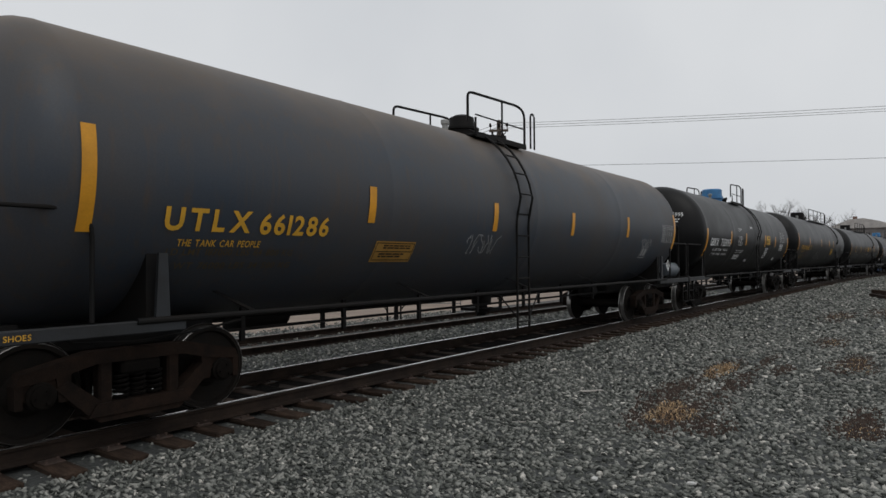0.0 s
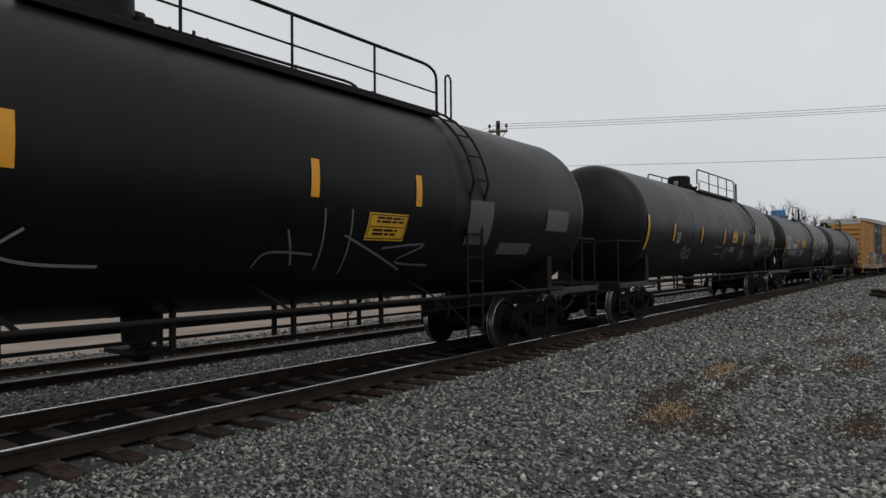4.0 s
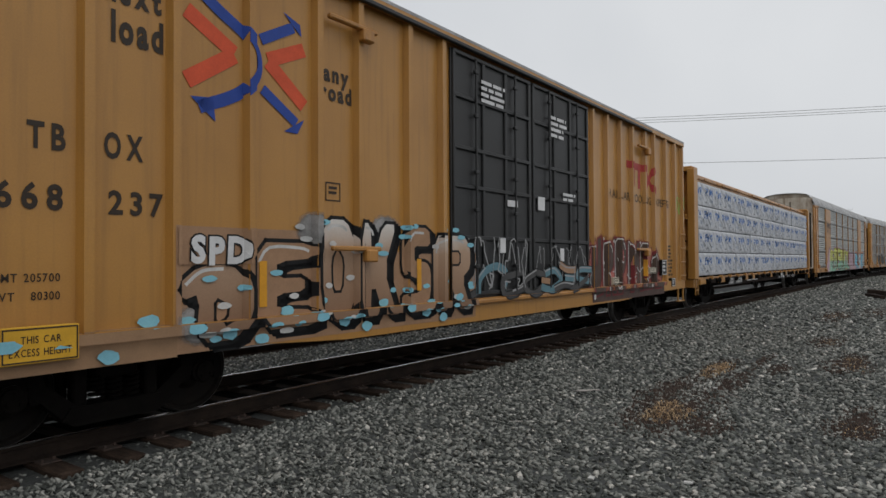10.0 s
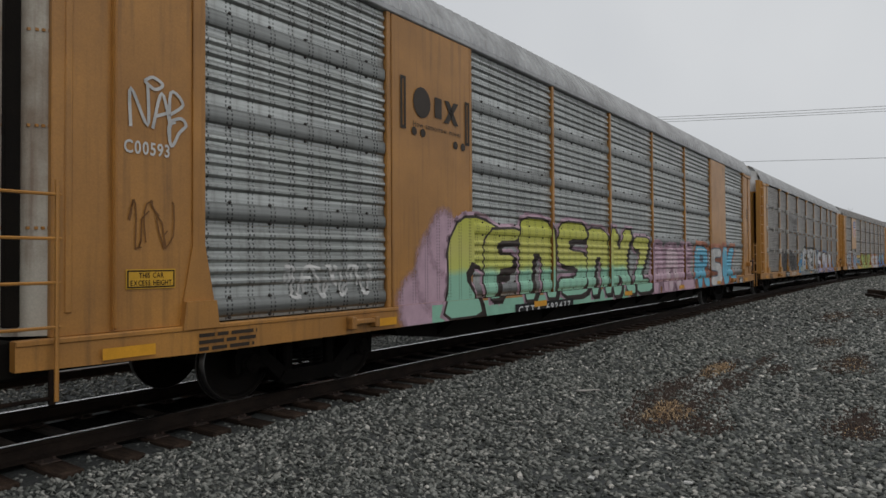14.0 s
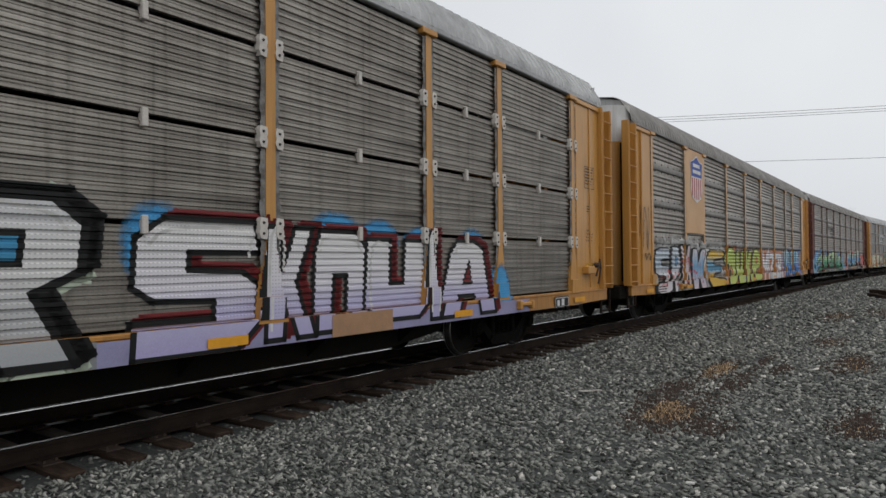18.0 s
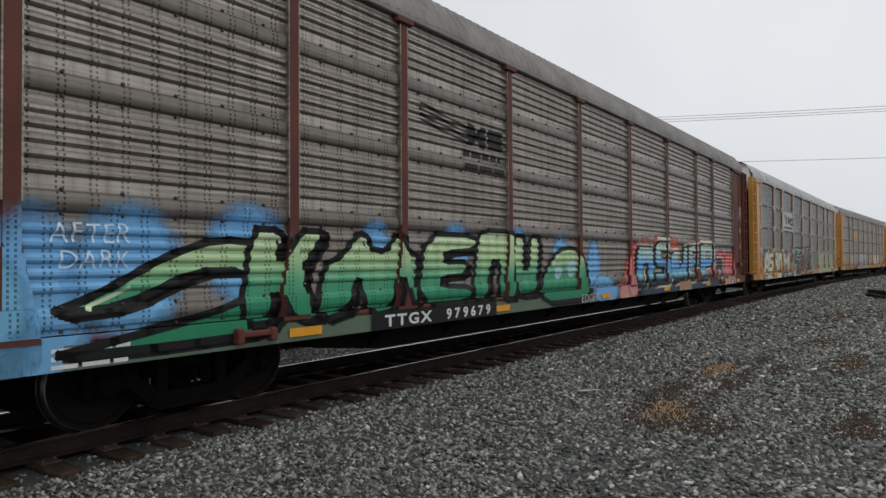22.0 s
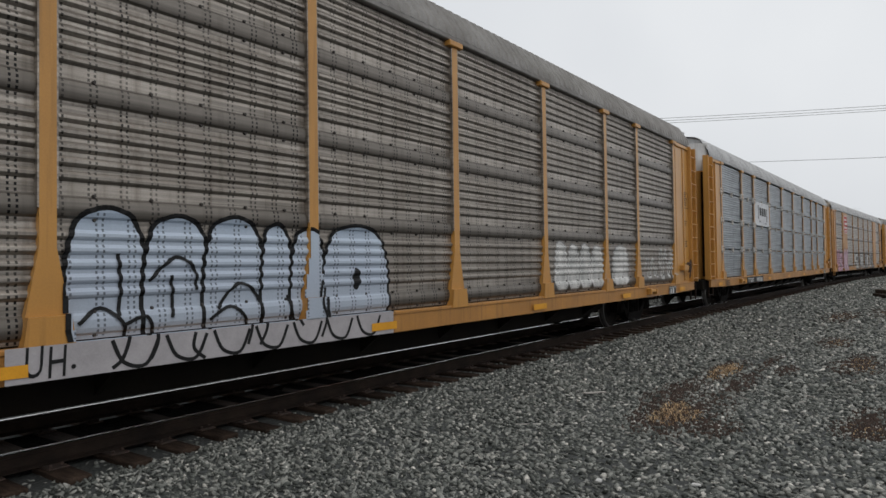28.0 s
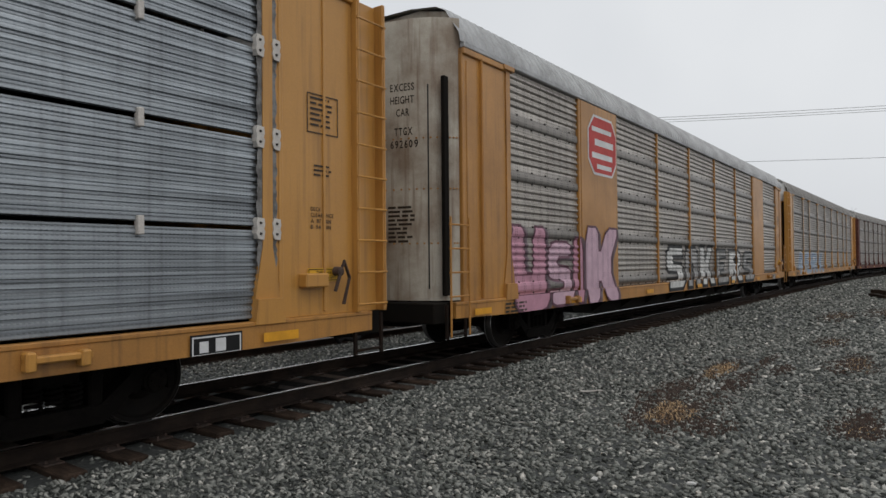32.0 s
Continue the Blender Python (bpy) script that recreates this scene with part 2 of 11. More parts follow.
# ---- ground, ballast and track ----
GRAVEL = material("grey_crushed_stone", (0.070, 0.074, 0.072), 0.9, 0, (0.040, 0.042, 0.041), spread=0.6, grain=0.45, size=14, bump=1.0, fine=34, gleam=0.2)
STONE = material("crushed_stone_chips", (0.215, 0.224, 0.222), 0.85, 0, (0.115, 0.121, 0.121), grain=0.22, size=9, bump=0.4, fine=90, gleam=0.3)
def stone_tones(m):
    """Dark, grey-green, pale and nearly white chips, chosen stone by stone."""
    n, l = m.node_tree.nodes, m.node_tree.links
    one = n.new("ShaderNodeNewGeometry")
    tones = n.new("ShaderNodeValToRGB")
    r = tones.color_ramp
    r.interpolation = "LINEAR"
    for k, (at, c) in enumerate(((0.0, (0.038, 0.041, 0.037)), (0.30, (0.098, 0.104, 0.094)), (0.62, (0.182, 0.187, 0.170)), (0.90, (0.278, 0.278, 0.254)), (0.972, (0.38, 0.37, 0.335)), (1.0, (0.60, 0.57, 0.52)))):
        e = r.elements[k] if k < 2 else r.elements.new(at)
        e.position, e.color = at, (*c, 1)
    l.new(one.outputs["Random Per Island"], tones.inputs[0])
    shade = n["Principled BSDF"].inputs["Base Color"].links[0].from_node
    l.new(tones.outputs[0], shade.inputs[0])


stone_tones(STONE)
LOT = material("sandy_lot", (0.25, 0.195, 0.155), 0.9, 0, (0.17, 0.132, 0.105), grain=0.15, size=0.5, bump=0.4, fine=20)
TIE = material("creosoted_tie_wood", (0.050, 0.033, 0.024), 0.9, 0, (0.018, 0.013, 0.010), gleam=0.12, grain=0.3, size=3, bump=0.6, fine=25, by_object=0.35, stretch=(6, 1, 6))
RAIL_SIDE = material("rail_rusty_web", (0.026, 0.0175, 0.013), 0.9, 0, (0.013, 0.0095, 0.008), gleam=0.15, grain=0.2, size=3, bump=0.3)
RAIL_TOP = material("rail_polished_head", (0.78, 0.78, 0.79), 0.22, 1.0, (0.62, 0.61, 0.60), grain=0.05, size=6, stretch=(0.2, 6, 1))
RAIL_DULL = material("rail_dull_head", (0.16, 0.14, 0.125), 0.5, 0.6, (0.09, 0.07, 0.06), grain=0.1, size=3)


def ground_height(x, y, s=None):
    """Level of the crushed-stone ground beside the line."""
    edge = -y - 1.35
    return -0.235 - 0.10 * min(max(edge / 2.5, 0), 1)


def ground():
    b = Build()
    ys = [-900, -200, -60, -25, -14, -10, -8, -6.5, -5.5, -4.6, -3.8, -3.0, -2.3, -1.7, -1.3, -0.8, 0, 0.8, 1.3, 1.7, 2.2, 2.8, 3.6, 4.3, 5, 5.6, 6.3, 6.9, 7.6, 12, 20, 40, 90, 250, 900]
    xs = list(range(-900, -40, 60)) + list(range(-40, -4, 4)) + [-4 + 0.5 * i for i in range(48)] + list(range(20, 60, 4)) + list(range(60, 240, 12)) + list(range(240, 1000, 60))
    v, f = [], []
    for x in xs:
        bend = np.interp(min(max(x, -400), 560), LINE_X, LINE_Y)
        for y in ys:
            z = ground_height(x, y)
            if y > 7:
                z = -0.36
            near = max(0, 1 - abs(y) / 60)
            z += 0.02 * noise.noise(Vector((x * 0.7, y * 0.9, 0))) * (1 if abs(y) < 12 and -1.6 > y else 0.2)
            v.append((x, y + bend * (1 if abs(y) < 100 else 0.5), z if abs(y) < 300 else -0.36))
    m = len(ys)
    for i in range(len(xs) - 1):
        for j in range(m - 1):
            f.append((i * m + j, i * m + m + j, i * m + m + j + 1, i * m + j + 1))
    b.add(v, f)
    ob = part("ground", b, GRAVEL)
    ob.data.materials.append(LOT)
    for k, p in enumerate(ob.data.polygons):
        if k % (m - 1) >= ys.index(7.6):
            p.material_index = 1
    return tagged(ob, "grey crushed-stone ground beside the railway line", "ground", kind="structure")


def stones():
    """Loose crushed stone lying over the ground, densest where it is nearest."""
    rng = np.random.default_rng(5)
    shapes = []
    for k in range(14):
        pts = rng.normal(size=(7 + k % 3, 3))
        pts /= np.linalg.norm(pts, axis=1)[:, None]
        bm = bmesh.new()
        for p in pts:
            bm.verts.new(p)
        bmesh.ops.convex_hull(bm, input=bm.verts)
        bmesh.ops.delete(bm, geom=[w for w in bm.verts if not w.link_faces], context="VERTS")
        bm.verts.index_update()
        bmesh.ops.triangulate(bm, faces=bm.faces)
        shapes.append((np.array([w.co for w in bm.verts]), np.array([[w.index for w in g.verts] for g in bm.faces])))
        bm.free()
    verts, faces, count = [], [], 0

    def scatter(x0, x1, y0, y1, per, lo, hi):
        nonlocal count
        n = int((x1 - x0) * (y1 - y0) * per)
        x, y = rng.uniform(x0, x1, n), rng.uniform(y0, y1, n)
        bend = np.interp(x, LINE_X, LINE_Y)
        z = -0.235 - 0.10 * np.clip((-y - 1.35) / 2.5, 0, 1)
        z = np.where((np.abs(y) < 1.35), -0.245, z)
        size = np.exp(rng.uniform(np.log(lo), np.log(hi), n))
        kind = rng.integers(0, len(shapes), n)
        turn = rng.uniform(0, 2 * np.pi, (n, 3))
        for k, (sv, sf) in enumerate(shapes):
            m = kind == k
            c = int(m.sum())
            p = sv[None] * size[m][:, None, None] * np.array([1.45, 0.95, 0.62])
            ca, sa = np.cos(turn[m, 0])[:, None], np.sin(turn[m, 0])[:, None]
            cc, sc = np.cos(turn[m, 1] * 0.35 - 1.1)[:, None], np.sin(turn[m, 1] * 0.35 - 1.1)[:, None]
            px, py, pz = p[..., 0] * ca - p[..., 1] * sa, p[..., 0] * sa + p[..., 1] * ca, p[..., 2]
            q = np.stack([px * cc + pz * sc + x[m][:, None], py + (y + bend)[m][:, None], pz * cc - px * sc + (z + size * 0.25)[m][:, None]], 2)
            verts.append(q.reshape(-1, 3))
            faces.append((sf[None] + (np.arange(c) * len(sv))[:, None, None] + count).reshape(-1, 3))
            count += c * len(sv)

    scatter(0.4, 5, -7.4, -1.25, 780, 0.015, 0.038)
    scatter(5, 11, -7.9, -1.25, 480, 0.017, 0.042)
    scatter(11, 20, -9.0, -1.25, 230, 0.022, 0.050)
    scatter(20, 46, -9.5, -1.25, 70, 0.032, 0.068)
    scatter(46, 85, -10.0, -1.3, 24, 0.05, 0.10)
    scatter(0, 14, 1.25, 3.6, 230, 0.02, 0.042)
    scatter(14, 40, 1.25, 3.6, 60, 0.03, 0.055)
    scatter(0.5, 20, 4.9, 7.3, 60, 0.025, 0.05)
    scatter(0.2, 22, -1.30, -0.84, 150, 0.016, 0.036)
    scatter(-6, 0.4, -10, -1.3, 230, 0.022, 0.048)
    scatter(0.4, 8, -10, -7.4, 260, 0.022, 0.048)
    scatter(8, 20, -11, -8.2, 110, 0.024, 0.050)
    me = bpy.data.meshes.new("loose_stone")
    V, F = np.concatenate(verts), np.concatenate(faces)
    me.vertices.add(len(V))
    me.vertices.foreach_set("co", V.astype(np.float32).ravel())
    me.loops.add(F.size)
    me.loops.foreach_set("vertex_index", F.astype(np.int32).ravel())
    me.polygons.add(len(F))
    me.polygons.foreach_set("loop_start", np.arange(0, F.size, 3, dtype=np.int32))
    me.update(calc_edges=True)
    me.materials.append(STONE)
    return tagged(new("loose_stone", me), "loose grey-green crushed stone with pale chips", "gravel", kind="stuff")


RAIL_OUT = [(-0.07, -0.17), (0.07, -0.17), (0.07, -0.158), (0.012, -0.138), (0.010, -0.045), (0.036, -0.036), (0.036, -0.008), (0.026, 0.0), (-0.026, 0.0), (-0.036, -0.008), (-0.036, -0.036), (-0.010, -0.045), (-0.012, -0.138), (-0.07, -0.158)]


def rail(name, aside, head, top_z=0.0):
    b = Build()
    stations = list(range(-440, -20, 20)) + list(range(-20, 60, 2)) + list(range(60, 420, 5))
    k = len(RAIL_OUT)
    v = []
    for s in stations:
        m = along(s, aside, top_z)
        v += [m @ Vector((0, y, z)) for y, z in RAIL_OUT]
    f = []
    for i in range(len(stations) - 1):
        for j in range(k):
            f.append((i * k + j, i * k + (j + 1) % k, i * k + k + (j + 1) % k, i * k + k + j))
    b.add(v, f)
    ob = part(name, b, RAIL_SIDE, smooth=20)
    ob.data.materials.append(head)
    for p in ob.data.polygons:
        if p.center.z > top_z - 0.009 and p.normal.z > 0.5:
            p.material_index = 1
    return ob


def track(aside, top_z, name, label, head, ties, spread):
    bed = Build()
    bed.box(-0.5, 0.5, -0.5, 0.5, -0.3, -0.27)
    base = tagged(new(name), label, "track", kind="structure")
    for side in (-0.7535, 0.7535):
        r = rail("rail", aside + side, head, top_z)
        r.parent = base
    rng = random.Random(int(aside * 7) + 3)
    tie_b = Build().box(-0.115, 0.115, -1.3, 1.3, -0.36, -0.185, 0.012)
    tie_me = tie_b.mesh("tie")
    plate_b = Build()
    for side in (-0.7535, 0.7535):
        plate_b.box(-0.09, 0.09, side - 0.17, side + 0.17, -0.186, -0.168, 0.006)
        for px, py in ((-0.055, -0.11), (0.055, -0.085), (0.055, 0.11), (-0.055, 0.085)):
            plate_b.box(px - 0.013, px + 0.013, side + py - 0.014, side + py + 0.014, -0.17, -0.145, 0.004)
    plate_me = plate_b.mesh("tie_plate")
    s, k = ties[0], 0
    rest = Build()
    while s < ties[1]:
        m = along(s + rng.uniform(-0.03, 0.03), aside, top_z + rng.uniform(-0.012, 0.004)) @ Matrix.Rotation(rng.uniform(-0.03, 0.03), 4, "Z") @ Matrix.Translation((0, rng.uniform(-0.07, 0.05), 0))
        if k < spread:
            t = part("tie", tie_me, TIE, base)
            t.matrix_basis = m
            if k < spread * 0.5:
                t = part("tie_plate", plate_me, RUST, base)
                t.matrix_basis = m
        else:
            c = Build().box(-0.115, 0.115, -1.3, 1.3, -0.36, -0.185)
            rest.add([m @ Vector(p) for p in c.v], c.f)
        s += 0.515
        k += 1
    if rest.v:
        tagged(part("far_ties", rest, TIE, base), kind="stuff")
    return base


ground()
stones()
# Bed between the rails: oil stain, with the train's shade put into the colour.
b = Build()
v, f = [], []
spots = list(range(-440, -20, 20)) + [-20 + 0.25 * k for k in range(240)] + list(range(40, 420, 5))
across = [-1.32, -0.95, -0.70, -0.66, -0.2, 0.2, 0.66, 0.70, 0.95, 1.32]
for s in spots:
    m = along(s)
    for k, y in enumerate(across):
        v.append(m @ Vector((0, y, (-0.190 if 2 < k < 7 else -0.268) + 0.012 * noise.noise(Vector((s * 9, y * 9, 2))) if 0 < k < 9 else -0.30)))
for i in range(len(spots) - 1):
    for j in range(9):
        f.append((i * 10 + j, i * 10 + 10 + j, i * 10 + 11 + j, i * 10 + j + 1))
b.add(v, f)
tagged(part("track_bed", b, material("oil_darkened_ballast", (0.009, 0.0086, 0.0082), 0.9, 0, (0.022, 0.021, 0.020), grain=0.5, size=16, bump=1.0, fine=40, gleam=0.0)), "stone bed between the main rails, coloured dark by oil and the train's shade", "track bed", kind="structure")
track(0.0, 0.0, "main_track", "main railway track with polished rails on dark wooden ties", RAIL_TOP, (-6.0, 200.0), 150)
track(4.27, -0.06, "second_track", "second railway track with dull rails in stone ballast", RAIL_DULL, (-2.0, 120.0), 90)


# ---- running gear ----
CAP_BLUE = material("blue_bearing_cap_paint", (0.025, 0.072, 0.182), 0.5, 0, grain=0.15, size=12)
CAP_GREY = material("grimy_bearing_cap", (0.009, 0.0075, 0.0065), 0.9, 0.0, grain=0.2, size=12, gleam=0.05)


def wheelset_mesh(cap):
    b = Build()
    half = [(0.60, 0.095), (0.665, 0.12), (0.675, 0.17), (0.70, 0.20), (0.725, 0.38), (0.690, 0.43), (0.688, 0.475), (0.700, 0.485), (0.716, 0.478), (0.727, 0.458), (0.813, 0.4535), (0.820, 0.446), (0.820, 0.405), (0.785, 0.385), (0.775, 0.22), (0.835, 0.165), (0.84, 0.11), (0.90, 0.10), (0.90, 0.125), (1.085, 0.125), (1.095, 0.105), (1.125, 0.10), (1.135, 0.06), (1.135, 0.02)]
    b.lathe([(-y, r) for y, r in reversed(half)] + half, 32, "y", (0, 0, 0))
    for side in (-1, 1):
        for k in range(3):
            a = 2 * math.pi * k / 3 + 0.4
            b.lathe([(side * 1.12, 0.018), (side * 1.15, 0.018)], 6, "y", (0.06 * math.cos(a), 0, 0.06 * math.sin(a)))
    me = b.mesh("wheelset")
    for m in (WHEEL, TREAD, cap):
        me.materials.append(m)
    for p in me.polygons:
        y = abs(p.center.y)
        r = math.hypot(p.center.x, p.center.z)
        if 0.69 < y < 0.8195 and r > 0.40 and abs(p.normal.y) < 0.8:
            p.material_index = 1
        if y > 1.086:
            p.material_index = 2
    return me


WHEELSET = {"blue": wheelset_mesh(CAP_BLUE), "grey": wheelset_mesh(CAP_GREY)}


def side_frame_mesh():
    b = Build()
    y0, y1 = -0.085, 0.085
    b.slab([(-1.13, 0.56), (-1.08, 0.67), (-0.85, 0.72), (-0.5, 0.80), (0.5, 0.80), (0.85, 0.72), (1.08, 0.67), (1.13, 0.56), (0.75, 0.60), (0.45, 0.68), (-0.45, 0.68), (-0.75, 0.60)], y0, y1)
    for s in (-1, 1):
        b.slab([(s * 1.13, 0.57), (s * 1.05, 0.57), (s * 1.06, 0.36), (s * 1.12, 0.36)], y0 + 0.01, y1 - 0.01)
        b.slab([(s * 0.79, 0.61), (s * 0.66, 0.62), (s * 0.69, 0.38), (s * 0.77, 0.38)], y0 + 0.01, y1 - 0.01)
        b.slab([(s * 0.80, 0.50), (s * 0.68, 0.56), (s * 0.36, 0.30), (s * 0.42, 0.20), (s * 0.50, 0.20)], y0, y1)
        b.box(min(s * 0.41, s * 0.28), max(s * 0.41, s * 0.28), y0 + 0.015, y1 - 0.015, 0.28, 0.70, 0.02)
        b.lathe([(-0.06, 0.15), (0.06, 0.15)], 16, "y", (s * 0.915, 0, 0.50))
    b.slab([(-0.52, 0.19), (0.52, 0.19), (0.44, 0.31), (-0.44, 0.31)], y0 - 0.02, y1 + 0.02)
    b.slab([(-0.40, 0.13), (0.40, 0.13), (0.50, 0.20), (-0.50, 0.20)], y0, y1)
    return b.mesh("side_frame", 25)


SIDE_FRAME = side_frame_mesh()


def spring_mesh():
    b = Build()
    for k in (-0.17, 0.0, 0.17):
        path = [(k + 0.065 * math.cos(a), 0.065 * math.sin(a), 0.31 + 0.24 * a / (2 * math.pi * 5)) for a in (i * math.pi / 5 for i in range(51))]
        b.tube(path, 0.016, 5)
    return b.mesh("spring")


SPRING = spring_mesh()


def bolster_mesh():
    b = Build()
    b.box(-0.2, 0.2, -1.08, 1.08, 0.54, 0.68, 0.03)
    b.box(-0.19, 0.19, -0.75, 0.75, 0.36, 0.56, 0.03)
    b.lathe([(0.66, 0.2), (0.80, 0.2)], 20, "z")
    for s in (-1, 1):
        b.box(s * 0.45 - 0.05, s * 0.45 + 0.05, -0.8, 0.8, 0.30, 0.42, 0.02)
        b.box(s * 0.40 - 0.03, s * 0.40 + 0.03, 0.60, 0.86, 0.24, 0.60, 0.02)
        b.box(s * 0.40 - 0.03, s * 0.40 + 0.03, -0.86, -0.60, 0.24, 0.60, 0.02)
    return b.mesh("truck")


BOLSTER = bolster_mesh()


def truck(car, x, u, frame_mat=None, cap="grey"):
    """Two-axle truck under a car, its wheelsets free to turn."""
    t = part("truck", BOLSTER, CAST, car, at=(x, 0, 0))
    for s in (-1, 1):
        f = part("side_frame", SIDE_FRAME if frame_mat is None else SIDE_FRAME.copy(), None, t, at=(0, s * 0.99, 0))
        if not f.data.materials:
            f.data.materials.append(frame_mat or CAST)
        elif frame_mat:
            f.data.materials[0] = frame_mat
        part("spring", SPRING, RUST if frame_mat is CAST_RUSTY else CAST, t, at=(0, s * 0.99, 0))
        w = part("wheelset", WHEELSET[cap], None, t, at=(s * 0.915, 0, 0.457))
        TRUCK_ROWS.append((w, u + x + s * 0.915))
    return t


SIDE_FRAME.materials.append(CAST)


def coupler(car, x, s, z=0.85):
    """Knuckle coupler and air hose at one end; s points outwards."""
    b = Build()
    b.box(min(x, x + s * 0.55), max(x, x + s * 0.55), -0.08, 0.08, z - 0.08, z + 0.08, 0.02)
    e = x + s * 0.55
    b.slab([(e, -0.11), (e + s * 0.16, -0.16), (e + s * 0.26, -0.12), (e + s * 0.18, -0.05), (e + s * 0.12, 0.04), (e + s * 0.22, 0.10), (e + s * 0.20, 0.16), (e, 0.12)], z - 0.15, z + 0.15, "z")
    part("coupler", b, CAST_RUSTY, car)
    h = Build().tube([(x + s * 0.15, -0.35, z - 0.05), (x + s * 0.3, -0.33, z - 0.25), (x + s * 0.5, -0.25, z - 0.42), (x + s * 0.72, -0.12, z - 0.38)], 0.028, 8)
    part("air_hose", h, BLACK_TRIM, car)


def ladder_build(x0, x1, y, z0, z1, step=0.40, r=0.016, rail=0.02):
    b = Build()
    for x in (x0, x1):
        b.box(x - rail, x + rail, y - 0.012, y + 0.012, z0, z1, 0.004)
    z = z0 + 0.15
    while z < z1:
        b.rod((x0, y - 0.02, z), (x1, y - 0.02, z), r, 6)
        z += step
    return b


# ---- tank cars ----
def tank_car(label, u, half, r, zc, paint, truck_x, end_x, ladder_x, deck, cover, cap="grey", frame_mat=None, air_tank=False, cover_mat=None, brake=False, sill_z=1.08, gap_near=0.0):
    """Tank car; half: half length between head seams; deck: x0, x1 of the top platform."""
    car = tagged(new("tank_car"), label, "tank car", "tank cars of the train")
    CARS.append((car, u, truck_x))
    depth = r * 0.54
    prof = [(-half - depth * math.cos(a), r * math.sin(a)) for a in (i * math.pi / 24 for i in range(12))]
    prof[0] = (-half - depth, 0.02)
    for k in (-1, -0.5, 0, 0.5, 1):
        if k > -1:
            prof += [(k * half - 0.30, r), (k * half - 0.06, r), (k * half - 0.012, r + 0.004), (k * half + 0.012, r + 0.004)]
            prof += [(k * half + 0.06, r), (k * half + 0.30, r)] if k < 1 else []
        else:
            prof += [(-half, r), (-half + 0.03, r + 0.004), (-half + 0.06, r), (-half + 0.30, r)]
    prof += [(half + depth * math.cos(a), r * math.sin(a)) for a in (i * math.pi / 24 for i in range(11, -1, -1))]
    prof[-1] = (half + depth, 0.02)
    part("tank", Build().lathe(prof, 72, "x", (0, 0, zc)), paint, car)
    for s in (-1, 1):
        # saddle over the truck, stub sill and end platform
        b = Build()
        b.slab([(-1.30, 1.0), (1.30, 1.0), (1.30, zc - r * 0.50), (1.12, zc - r * 0.62), (0.6, zc - r * 0.92), (-0.6, zc - r * 0.92), (-1.12, zc - r * 0.62), (-1.30, zc - r * 0.50)], s * truck_x - 0.09, s * truck_x + 0.09, "x")
        part("saddle", b, BLACK_TRIM, car)
        b = Build()
        x0, x1 = sorted((s * (truck_x - 1.3), s * end_x))
        b.box(x0, x1, -0.33, 0.33, 0.72, 1.05, 0.02)
        part("stub_sill", b, BLACK_TRIM, car)
        x0, x1 = sorted((s * (half + 0.15), s * end_x))
        for y in (-0.62, 0.62):
            part("platform_beam", Build().box(x0, x1, y - 0.06, y + 0.06, 0.98, 1.07, 0.008), BLACK_TRIM, car)
        for k in range(5):
            part("platform_slat", Build().box(x0 + (x1 - x0) * k / 5, x0 + (x1 - x0) * k / 5 + 0.05, -1.40, 1.40, 1.0, 1.05, 0.006), BLACK_TRIM, car)
        part("end_sill", Build().box(x1 - 0.10 if s > 0 else x0, x1 if s > 0 else x0 + 0.10, -1.45, 1.45, 0.92, 1.12, 0.015), BLACK_TRIM, car)
        x0, x1 = sorted((s * (truck_x - 0.25), s * (end_x - 0.10)))
        for y in (-1.40, 1.40):
            part("side_sill", Build().box(x0, x1, y - 0.045, y + 0.045, 0.965, 1.085, 0.01), SILL_GREY, car)
        coupler(car, s * end_x, s)
        for y in (-1, 1):
            b = Build()
            e = s * (end_x - 0.10)
            d = s * (half - 0.15)
            b.tube([(d, y * 1.42, 1.1), *arc((d, y * 1.42, 1.85), (d, y * 1.42, 2.1), (d + s * 0.22, y * 1.42, 2.1)), *arc((e - s * 0.2, y * 1.42, 2.1), (e, y * 1.42, 2.1), (e, y * 1.30, 2.08)), (e, y * 0.15, 2.08)] if y < 0 else [(e, y * 0.15, 2.08), (e, y * 1.38, 2.08), (e, y * 1.42, 1.1)], 0.021, 8)
            b.rod((e, y * 1.38, 1.1), (e, y * 1.38, 2.08), 0.021)
            part("end_rail", b, BLACK_TRIM, car)
            b = Build()
            for dx in (0.0, 0.42):
                b.box(e - s * dx - 0.02, e - s * dx + 0.02, y * 1.40 - 0.02, y * 1.40 + 0.02, 0.36, 1.05, 0.004)
            b.box(min(e, e - s * 0.42), max(e, e - s * 0.42), y * 1.40 - 0.06, y * 1.40 + 0.06, 0.36, 0.385, 0.005)
            b.rod((e, y * 1.40, 0.68), (e - s * 0.42, y * 1.40, 0.68), 0.014)
            part("sill_step", b, BLACK_TRIM, car)
            if not frame_mat:
                continue
            # vertical post beside the saddle
            b = Build()
            g = s * (truck_x - 0.02)
            b.slab([(g - 0.075, 1.05), (g + 0.075, 1.05), (g + 0.045, 1.72), (g - 0.045, 1.72)], y * 1.40 - 0.02, y * 1.40 + 0.02)
            part("jacking_post", b, SILL_GREY, car)
